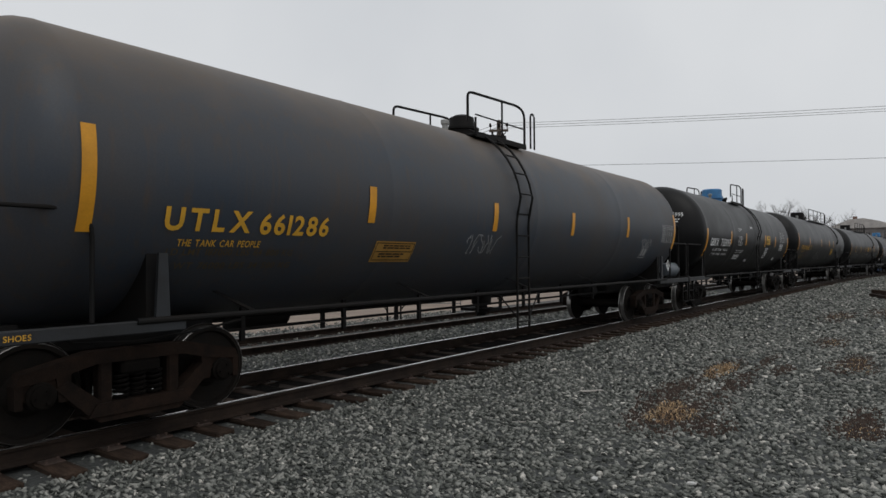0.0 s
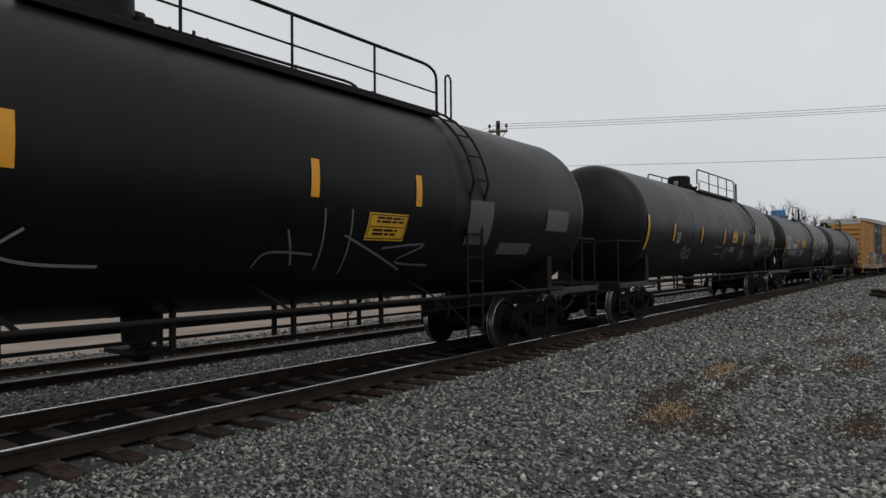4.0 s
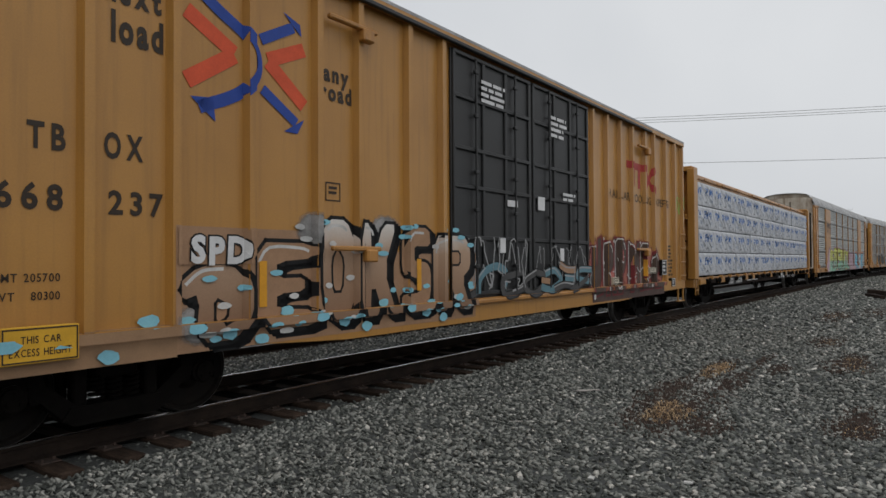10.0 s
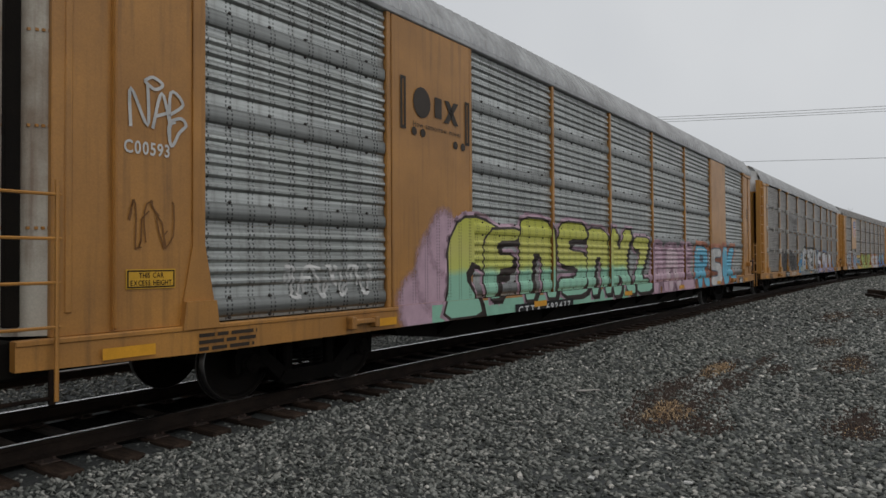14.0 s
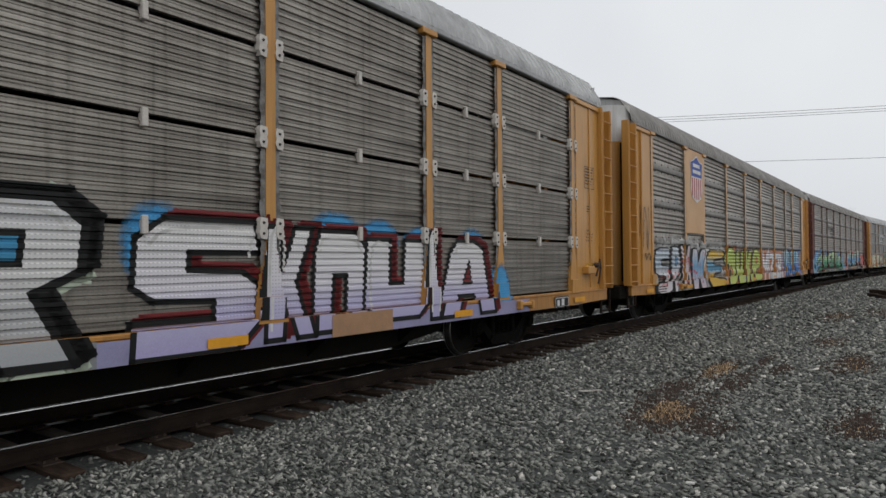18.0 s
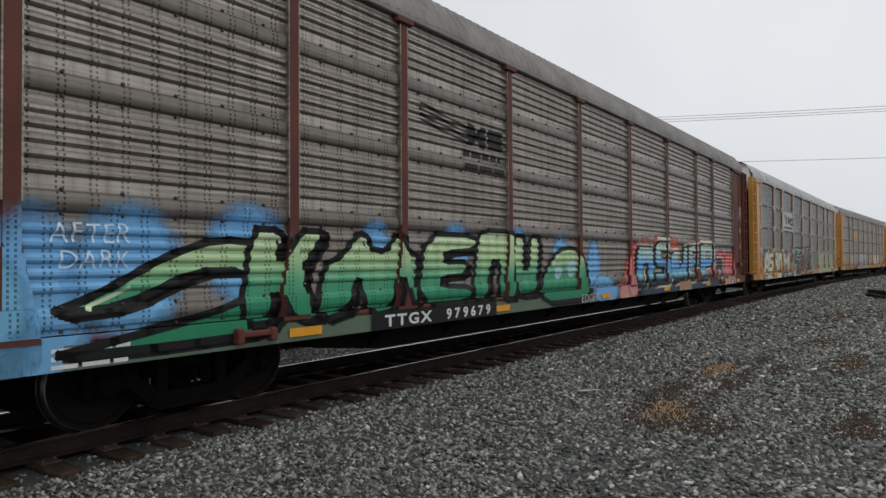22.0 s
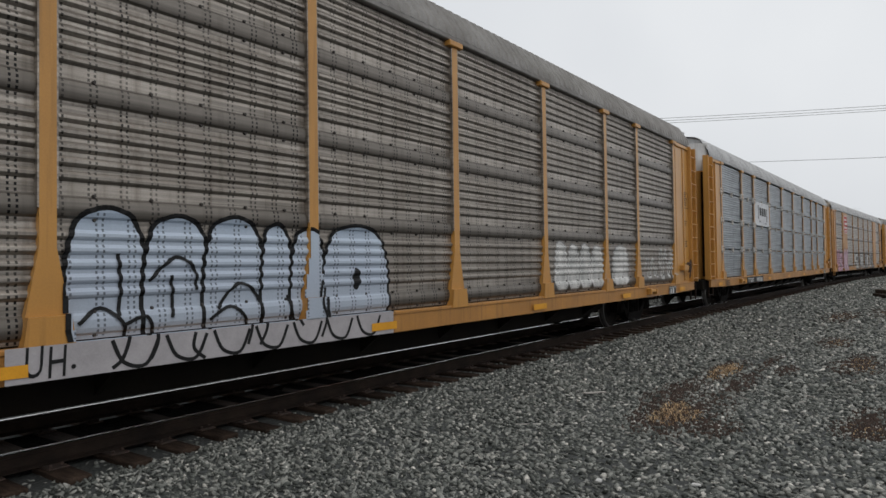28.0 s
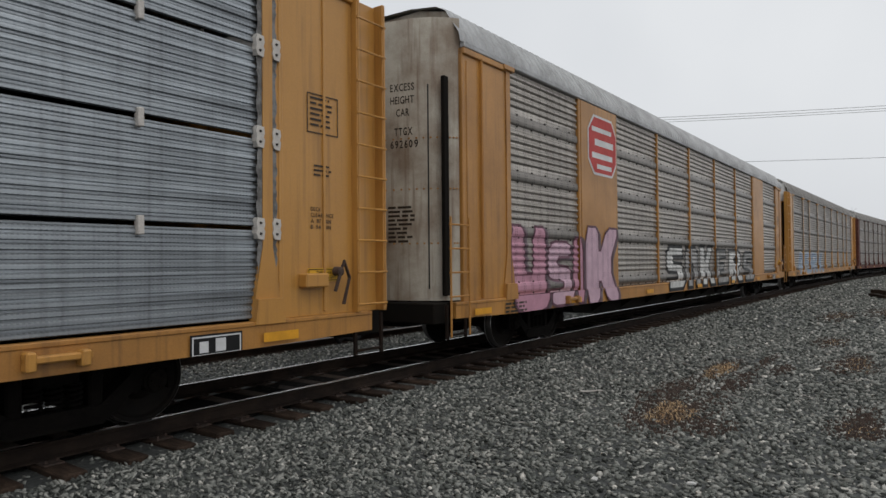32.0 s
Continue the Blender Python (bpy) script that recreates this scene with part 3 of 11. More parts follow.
    # side running rail and its struts
    for y in (-1, 1):
        b = Build()
        w = truck_x + 0.25
        b.tube([(-w, y * 1.44, sill_z), (w, y * 1.44, sill_z)], 0.032, 10)
        part("running_rail", b, BLACK_TRIM, car)
        n = max(3, int(2 * half / 2.9))
        for k in range(n):
            x = -truck_x + 1.1 + (2 * truck_x - 2.2) * k / (n - 1)
            a = math.radians(52)
            b = Build()
            b.slab([(x - 0.035, sill_z), (x + 0.035, sill_z), (x - 0.16, zc - r * math.sin(a)), (x - 0.23, zc - r * math.sin(a))], y * 1.44 - 0.01, y * 1.44 + 0.01)
            b.v = [(p[0], p[1] if p[2] < sill_z + 0.1 else y * (r * math.cos(a) - 0.02), p[2]) for p in b.v]
            part("strut", b, BLACK_TRIM, car)
        # ladder from the step up over the shoulder of the tank
        b = Build()
        for x in (ladder_x - 0.21, ladder_x + 0.21):
            path = [(x, y * 1.52, 0.42), (x, y * 1.52, zc - 0.2)]
            path += [(x, y * (r + 0.09) * math.cos(a), zc + (r + 0.09) * math.sin(a)) for a in (math.radians(d) for d in range(8, 76, 9))]
            b.tube(path, 0.021, 8)
            b.rod((x, y * 1.52, zc - 0.15), (x, y * r * 0.98, zc - 0.15), 0.015, 6)
        z = 0.55
        while z < zc:
            b.rod((ladder_x - 0.21, y * 1.53, z), (ladder_x + 0.21, y * 1.53, z), 0.014, 6)
            z += 0.38
        for d in range(10, 76, 14):
            a = math.radians(d)
            b.rod((ladder_x - 0.21, y * (r + 0.09) * math.cos(a), zc + (r + 0.09) * math.sin(a)), (ladder_x + 0.21, y * (r + 0.09) * math.cos(a), zc + (r + 0.09) * math.sin(a)), 0.014, 6)
        part("ladder", b, BLACK_TRIM, car)
        # flat backing strap under the ladder and cross bracing to the rail
        for dx in (-0.75, 0.75):
            b = Build().rod((ladder_x + dx, y * 1.44, sill_z), (ladder_x + dx * 0.28, y * 1.52, 0.62), 0.014, 6)
            part("ladder_brace", b, BLACK_TRIM, car)
    # fittings on top
    top = zc + r
    x0, x1 = deck
    for y in (-1, 1):
        b = Build()
        n = 3 if x1 - x0 < 2.6 else 5
        b.box(x0, x1, min(y * 0.42, y * 0.86), max(y * 0.42, y * 0.86), top - 0.17, top - 0.13, 0.006)
        b.box(x0, x1, y * 0.86 - 0.02, y * 0.86 + 0.02, top - 0.20, top - 0.10, 0.006)
        part("walkway", b, BLACK_TRIM, car)
        b = Build()
        z0, z1 = top - 0.15, top + 0.62
        b.tube([(x0 - 0.25, y * 0.86, z0 + 0.2), *arc((x0 - 0.25, y * 0.86, z1 - 0.16), (x0 - 0.25, y * 0.86, z1 - 0.06), (x0 - 0.12, y * 0.86, z1 - 0.05), 3), *arc((x1 - 0.45, y * 0.86, z1), (x1 - 0.05, y * 0.86, z1), (x1 - 0.05, y * 0.86, z1 - 0.2)), (x1 - 0.05, y * 0.86, z0)], 0.024, 8)
        b.rod((x0, y * 0.86, z0), (x0, y * 0.86, z0 + 0.3), 0.019)
        for k in range(1, n - 1):
            x = x0 + (x1 - x0) * k / (n - 1)
            b.rod((x, y * 0.86, z0), (x, y * 0.86, z1 - 0.03), 0.019)
        b.rod((x0, y * 0.86, z0 + 0.35), (x1 - 0.05, y * 0.86, z0 + 0.35), 0.014)
        b.tube([(x1 + 0.20, y * 0.86, z0), (x1 + 0.20, y * 0.86, z0 + 0.55), *arc((x1 + 0.20, y * 0.86, z0 + 0.62), (x1 + 0.20, y * 0.86, z0 + 0.72), (x1 + 0.30, y * 0.86, z0 + 0.72)), (x1 + 0.36, y * 0.86, z0 + 0.66), (x1 + 0.36, y * 0.86, z0)], 0.019, 8)
        part("safety_rail", b, BLACK_TRIM, car)
    kind, cx = cover
    b = Build()
    if kind == "dome":
        b.lathe([(top - 0.1, 0.40), (top + 0.05, 0.40), (top + 0.06, 0.44), (top + 0.09, 0.44), (top + 0.10, 0.40), (top + 0.42, 0.39), (top + 0.46, 0.34), (top + 0.47, 0.02)], 28, "z", (cx, 0, 0))
        b.box(cx + 0.36, cx + 0.52, -0.12, 0.12, top + 0.1, top + 0.32, 0.02)
        b.box(cx + 0.30, cx + 0.50, -0.34, -0.10, top + 0.06, top + 0.20, 0.02)
    else:
        b.lathe([(top - 0.1, 0.30), (top + 0.12, 0.30), (top + 0.13, 0.34), (top + 0.17, 0.34), (top + 0.18, 0.27), (top + 0.38, 0.24), (top + 0.43, 0.14), (top + 0.44, 0.02)], 28, "z", (cx, 0, 0))
    part("valve_cover", b, cover_mat or BLACK_TRIM, car, "blue steel valve housing" if cover_mat else "")
    b = Build()
    b.lathe([(top - 0.1, 0.33), (top + 0.08, 0.33), (top + 0.09, 0.37), (top + 0.13, 0.37), (top + 0.15, 0.30), (top + 0.16, 0.02)], 24, "z", (cx + 0.98, 0.0, 0))
    for k in range(8):
        a = k * math.pi / 4
        b.lathe([(top + 0.06, 0.022), (top + 0.19, 0.022)], 6, "z", (cx + 0.98 + 0.35 * math.cos(a), 0.35 * math.sin(a), 0))
    part("manway", b, BLACK_TRIM, car)
    b = Build()
    b.lathe([(top - 0.05, 0.055), (top + 0.12, 0.055), (top + 0.13, 0.08), (top + 0.20, 0.08), (top + 0.22, 0.04)], 14, "z", (cx - 0.72, -0.12, 0))
    part("relief_valve", b, material("relief_valve_metal", (0.30, 0.30, 0.29), 0.5, 0.5, grain=0.15), car, "pale metal relief valve")
    # below: brake pipe, reservoir, outlet, hangers
    bottom = zc - r
    b = Build()
    b.tube([(-truck_x + 1.0, 0.25, 0.86), (truck_x - 1.0, 0.25, 0.86)], 0.03, 8)
    b.tube([(-truck_x + 1.0, -0.5, 0.80), (truck_x - 1.0, -0.5, 0.80)], 0.022, 6)
    k = -truck_x + 1.6
    while k < truck_x - 1.4:
        b.box(k - 0.03, k + 0.03, -0.52, -0.47, 0.66, bottom + 0.1)
        b.box(k + 0.25, k + 0.31, 0.22, 0.27, 0.60, bottom + 0.05)
        k += 1.75
    part("brake_pipe", b, BLACK_TRIM, car)
    b = Build()
    b.lathe([(0.52, 0.10), (0.60, 0.12), (0.72, 0.12), (0.76, 0.20), (bottom + 0.06, 0.22)], 16, "z", (0.4, 0, 0))
    b.box(0.15, 0.65, -0.35, 0.35, 0.62, 0.68, 0.01)
    part("bottom_outlet", b, BLACK_TRIM, car)
    b = Build()
    b.lathe([(-0.55, 0.05), (-0.5, 0.2), (0.4, 0.2), (0.45, 0.05)], 18, "x", (-truck_x + 2.6, 0.45, 0.88))
    part("brake_reservoir", b, BLACK_TRIM, car)
    b = Build()
    b.lathe([(-0.3, 0.05), (-0.26, 0.16), (0.2, 0.16), (0.24, 0.05)], 18, "x", (truck_x - 2.4, -0.3, 0.84))
    part("brake_cylinder", b, BLACK_TRIM, car)
    if air_tank:
        b = Build()
        b.lathe([(-0.42, 0.03), (-0.38, 0.17), (-0.3, 0.21), (0.3, 0.21), (0.38, 0.17), (0.42, 0.03)], 20, "x", (half + 0.75, -1.12, 1.33))
        part("air_reservoir", b, material("slate_reservoir_paint", (0.10, 0.115, 0.13), 0.45, 0, grain=0.1), car, "slate-grey air reservoir")
    if brake:
        b = Build()
        ring = [(-end_x + 0.0, 0.75 + 0.28 * math.cos(a), 2.35 + 0.28 * math.sin(a)) for a in (i * math.pi / 10 for i in range(21))]
        b.tube(ring, 0.016, 6)
        for k in range(4):
            a = k * math.pi / 2 + 0.3
            b.rod((-end_x, 0.75, 2.35), (-end_x, 0.75 + 0.28 * math.cos(a), 2.35 + 0.28 * math.sin(a)), 0.012, 6)
        b.box(-end_x + 0.03, -end_x + 0.35, 0.55, 0.95, 2.15, 2.55, 0.03)
        b.rod((-end_x + 0.15, 0.75, 1.1), (-end_x + 0.15, 0.75, 2.2), 0.04)
        part("brake_wheel", b, BLACK_TRIM, car)
    for s in (-1, 1):
        e = s * (end_x - 0.60)
        b = Build().tube([(e, -1.30, 1.1), (e, -1.30, 2.36), *arc((e, -1.30, 2.50), (e, -1.30, 2.67), (e - s * 0.14, -1.28, 2.64)), (e - s * 0.30, -1.1, 2.52), (e - s * 0.42, -0.95, 2.48)], 0.032, 8)
        if s > 0:
            part("grab_post", b, BLACK_TRIM, car)
        b = Build().tube([(s * (truck_x + 0.9), -1.30, 1.02), (s * (truck_x + 0.75), -1.28, 0.92), (s * (truck_x + 0.2), -1.28, 0.88), (s * (truck_x - 0.5), -1.28, 0.93), (s * (truck_x - 1.0), -1.28, 1.0)], 0.014, 6)
        part("brake_hose", b, BLACK_TRIM, car)
        b = Build().rod((s * (end_x - 0.05), -1.38, 0.95), (s * (end_x - 0.05), -0.30, 0.62), 0.016, 6)
        part("cut_lever", b, BLACK_TRIM, car)
    for x in (-truck_x, truck_x):
        truck(car, x, u, frame_mat, cap)
    return car


def crown_rust(m, z0, z1, tint):
    """Rust that has run down from the crown of a tank."""
    n, l = m.node_tree.nodes, m.node_tree.links
    b = n["Principled BSDF"]
    colour = b.inputs["Base Color"].links[0].from_socket
    at = n.new("ShaderNodeTexCoord")
    cut = n.new("ShaderNodeSeparateXYZ")
    l.new(at.outputs["Object"], cut.inputs[0])
    rag = n.new("ShaderNodeTexNoise")
    rag.inputs["Scale"].default_value, rag.inputs["Detail"].default_value = 1.1, 6
    l.new(at.outputs["Object"], rag.inputs["Vector"])
    add = n.new("ShaderNodeMath")
    add.operation = "MULTIPLY_ADD"
    add.inputs[1].default_value = 1.3
    l.new(rag.outputs[0], add.inputs[0])
    l.new(cut.outputs[2], add.inputs[2])
    edge = n.new("ShaderNodeMapRange")
    edge.inputs["From Min"].default_value, edge.inputs["From Max"].default_value = z0 + 0.65, z1 + 0.65
    edge.inputs["To Max"].default_value = 0.8
    l.new(add.outputs[0], edge.inputs["Value"])
    mix = n.new("ShaderNodeMixRGB")
    mix.inputs[2].default_value = (*tint, 1)
    l.new(edge.outputs[0], mix.inputs[0])
    l.new(colour, mix.inputs[1])
    l.new(mix.outputs[0], b.inputs["Base Color"])


crown_rust(BLACK_OLD, 3.30, 4.05, (0.105, 0.072, 0.044))
BLUE_COVER = material("faded_blue_paint", (0.040, 0.19, 0.40), 0.5, 0, (0.028, 0.13, 0.29), grain=0.12, size=3, bump=0.1)
CAR0 = tank_car("faded blue-black tank car with rust along its crown and yellow lettering", -90.2, 8.15, 1.53, 2.52, BLACK_OLD, 7.35, 9.75, -0.55, (-1.05, 0.76), ("small", -0.25), frame_mat=CAST_BROWN, air_tank=True)
CAR1 = tank_car("glossy black tank car with white lettering and blue valve cover", -71.7, 7.20, 1.555, 2.535, BLACK, 6.75, 8.75, 0.5, (-0.85, 0.72), ("dome", -0.6), cover_mat=BLUE_COVER, brake=True)
CAR2 = tank_car("long black pressure tank car with yellow lettering", -52.3, 9.0, 1.585, 2.63, BLACK, 8.1, 10.2, 5.1, (-1.18, 5.05), ("dome", -0.11))
CAR3 = tank_car("long black gas tank car with scrawled graffiti and yellow sign", -31.0, 8.22, 1.575, 2.63, BLACK, 7.6, 9.9, 3.7, (-1.05, 4.0), ("dome", -0.52))
CAR4 = tank_car("glossy black tank car with white lettering and blue bearing caps", -12.45, 7.10, 1.535, 2.50, BLACK, 6.65, 8.7, 0.45, (-0.93, 0.55), ("dome", -0.66), "blue", cover_mat=BLUE_COVER, brake=True)
CAR5 = tank_car("slate-black tank car on rust-brown trucks", 3.83, 6.25, 1.545, 2.495, BLACK_BLUE, 5.55, 7.5, 0.6, (-0.15, 1.46), ("small", -0.03), frame_mat=CAST_RUSTY)


# ---- box car ----
YELLOW = material("railcar_ochre_paint", (0.425, 0.208, 0.044), 0.36, 0, (0.34, 0.164, 0.038), spread=0.7, grain=0.06, size=0.7, bump=0.03, streak=(0.19, 0.094, 0.030, 0.34), gleam=0.5)
YELLOW_B = material("railcar_gold_paint", (0.485, 0.240, 0.054), 0.34, 0, (0.385, 0.186, 0.044), spread=0.7, grain=0.06, size=0.6, bump=0.03, streak=(0.16, 0.08, 0.029, 0.5), gleam=0.5)
YELLOW_OLD = material("railcar_weathered_ochre_paint", (0.43, 0.200, 0.043), 0.40, 0, (0.28, 0.130, 0.033), spread=0.6, grain=0.10, size=0.9, bump=0.04, streak=(0.075, 0.042, 0.020, 0.50), gleam=0.5)
BROWN = material("railcar_red_brown_paint", (0.112, 0.023, 0.011), 0.7, 0, (0.068, 0.017, 0.010), spread=0.6, grain=0.08, size=0.8, bump=0.06, streak=(0.04, 0.022, 0.018, 0.5))
DOOR_BLACK = material("door_black_paint", (0.009, 0.0095, 0.010), 0.5, 0, (0.018, 0.0175, 0.017), grain=0.12, size=1.5, bump=0.08)
PALE = material("weathered_white_paint", (0.56, 0.56, 0.56), 0.55, 0, (0.40, 0.39, 0.37), grain=0.08, size=1.2, bump=0.05, streak=(0.16, 0.12, 0.09, 0.5))
CREAM_END = material("rust_stained_cream_paint", (0.46, 0.42, 0.35), 0.6, 0, (0.24, 0.185, 0.135), spread=0.45, grain=0.10, size=1.1, bump=0.08, streak=(0.14, 0.075, 0.040, 0.75))
# Underframe grime, near black because the cars' own shade is in the colour.
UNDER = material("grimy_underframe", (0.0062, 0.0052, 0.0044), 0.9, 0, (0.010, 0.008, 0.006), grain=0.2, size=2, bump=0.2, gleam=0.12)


def box_car(u, hl, tx):
    car = tagged(new("box_car"), "ochre high box car with black plug doors and graffiti", "box car")
    CARS.append((car, u, tx))
    zt, zb = 5.10, 1.02
    b = Build().box(-hl, hl, -1.50, 1.50, zb - 0.06, zt, 0.01)
    part("body", b, YELLOW, car)
    b = Build().slab([(-1.60, zt - 0.03), (1.60, zt - 0.03), (1.60, zt + 0.015), (0.9, zt + 0.03), (0, zt + 0.04), (-0.9, zt + 0.03), (-1.60, zt + 0.015)], -hl, hl, "x")
    x = -hl + 0.6
    while x < hl:
        b.slab([(-1.56, zt + 0.015), (-0.9, zt + 0.03), (0, zt + 0.04), (0.9, zt + 0.03), (1.56, zt + 0.02), (0.9, zt + 0.055), (0, zt + 0.065), (-0.9, zt + 0.055)], x - 0.05, x + 0.05, "x")
        x += 1.15
    part("roof", b, GALV_ROOF, car)
    for y in (-1, 1):
        s = lambda a, c: (min(y * a, y * c), max(y * a, y * c))
        b = Build()
        lo = 0.66
        pts = [(-hl, 0.78), (-6.0, 0.74), (-4.6, lo), (4.6, lo), (6.0, 0.74), (hl, 0.78), (hl, 1.02), (-hl, 1.02)]
        b.slab(pts, *s(1.50, 1.58))
        part("side_sill", b, YELLOW, car)
        b = Build().box(-hl, hl, *s(1.50, 1.60), zt - 0.14, zt - 0.02, 0.015)
        part("top_chord", b, YELLOW, car)
        # hat-section side posts
        spots = [x for x in (-9.45, -8.62, -7.72, -6.90, -6.02, -5.05, -4.35, -3.35, -2.55, 2.95, 3.75, 4.55, 5.35, 6.25, 6.95, 7.90, 8.72, 9.45)]
        for x in spots:
            w = 0.075
            b = Build().slab([(x - w, y * 1.50), (x - w * 0.6, y * 1.59), (x + w * 0.6, y * 1.59), (x + w, y * 1.50)], 1.0, zt - 0.13, "z")
            part("side_post", b, YELLOW, car)
        # plug doors
        for x0, x1 in ((-2.33, 0.15), (0.19, 2.70)):
            b = Build().box(x0, x1, *s(1.50, 1.545), 1.02, zt - 0.20, 0.012)
            door = part("plug_door", b, DOOR_BLACK, car, "scuffed black plug door")
            b = Build()
            for z in (1.06, 1.95, 2.75, 3.35, 4.15, 4.82):
                b.box(x0 + 0.03, x1 - 0.03, *s(1.545, 1.585), z, z + 0.07, 0.012)
            for x in (x0 + 0.06, (x0 + x1) / 2 - 0.35, (x0 + x1) / 2 + 0.35, x1 - 0.06):
                b.box(x - 0.04, x + 0.04, *s(1.545, 1.580), 1.05, zt - 0.24, 0.012)
            part("door_frame", b, DOOR_BLACK, door)
            for x in ((x0 + x1) / 2 - 0.62, (x0 + x1) / 2 + 0.62):
                b = Build().rod((x, y * 1.60, 1.1), (x, y * 1.60, zt - 0.25), 0.02, 8)
                for z in (1.5, 2.4, 3.0, 3.9, 4.6):
                    b.box(x - 0.05, x + 0.05, *s(1.57, 1.63), z, z + 0.06, 0.01)
                part("lock_rod", b, DOOR_BLACK, door)
        for z in (0.93, zt - 0.17):
            b = Build().box(-6.9 if z < 2 else -6.9, 6.6, *s(1.585, 1.65), z, z + 0.07, 0.015)
            part("door_track", b, DOOR_BLACK if z > 2 else YELLOW_OLD, car)
        for x0 in (-hl + 0.12, hl - 0.60):
            b = ladder_build(x0, x0 + 0.46, y * 1.62, 1.0, 2.55, 0.40)
            part("ladder", b, YELLOW, car)
            b = Build()
            for x in (x0, x0 + 0.46):
                b.box(x - 0.02, x + 0.02, y * 1.55 - 0.02, y * 1.55 + 0.02, 0.42, 0.80, 0.004)
            b.box(x0 - 0.02, x0 + 0.48, y * 1.55 - 0.05, y * 1.55 + 0.05, 0.40, 0.425, 0.004)
            part("sill_step", b, YELLOW, car)
        for x0, z0 in ((-4.95, 4.55), (5.6, 4.45), (-4.9, 1.75), (5.5, 1.85)):
            b = Build().box(x0, x0 + 0.85, *s(1.58, 1.66), z0, z0 + 0.06, 0.015)
            b.box(x0 + 0.55, x0 + 0.75, *s(1.58, 1.70), z0 - 0.14, z0 + 0.02, 0.02)
            part("lift_bracket", b, YELLOW_OLD, car)
    for s in (-1, 1):
        b = Build()
        for k in range(8):
            z = 1.12 + 0.43 * k
            b.slab([(s * hl, z), (s * (hl + 0.09), z + 0.09), (s * (hl + 0.09), z + 0.19), (s * hl, z + 0.28)], -1.46, 1.46)
        part("corrugated_end", b, YELLOW, car)
        b = Build().box(min(s * hl, s * (hl + 0.02)), max(s * hl, s * (hl + 0.02)), -1.52, 1.52, zt - 0.42, zt, 0.006)
        part("white_end_band", b, PALE, car, "white band along the top of the end")
        b = Build().box(min(s * hl, s * (hl + 0.10)), max(s * hl, s * (hl + 0.10)), -1.55, 1.55, 0.78, 1.10, 0.02)
        part("end_sill", b, YELLOW_OLD, car)
        b = Build()
        for y in (-1.35, -0.85):
            b.rod((s * (hl + 0.12), y, 1.1), (s * (hl + 0.12), y, 2.5), 0.018, 6)
        for z in (1.3, 1.7, 2.1, 2.45):
            b.rod((s * (hl + 0.12), -1.35, z), (s * (hl + 0.12), -0.85, z), 0.014, 6)
        part("end_ladder", b, YELLOW, car)
        b = Build().box(min(s * hl, s * (hl + 0.35)), max(s * hl, s * (hl + 0.35)), -1.1, 1.1, 1.08, 1.12, 0.006)
        part("crossover_platform", b, PALE, car)
        coupler(car, s * (hl + 0.05), s)
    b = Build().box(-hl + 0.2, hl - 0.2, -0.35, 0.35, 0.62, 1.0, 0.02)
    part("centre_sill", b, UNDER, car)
    for x in (-tx, tx):
        truck(car, x, u)
    return car


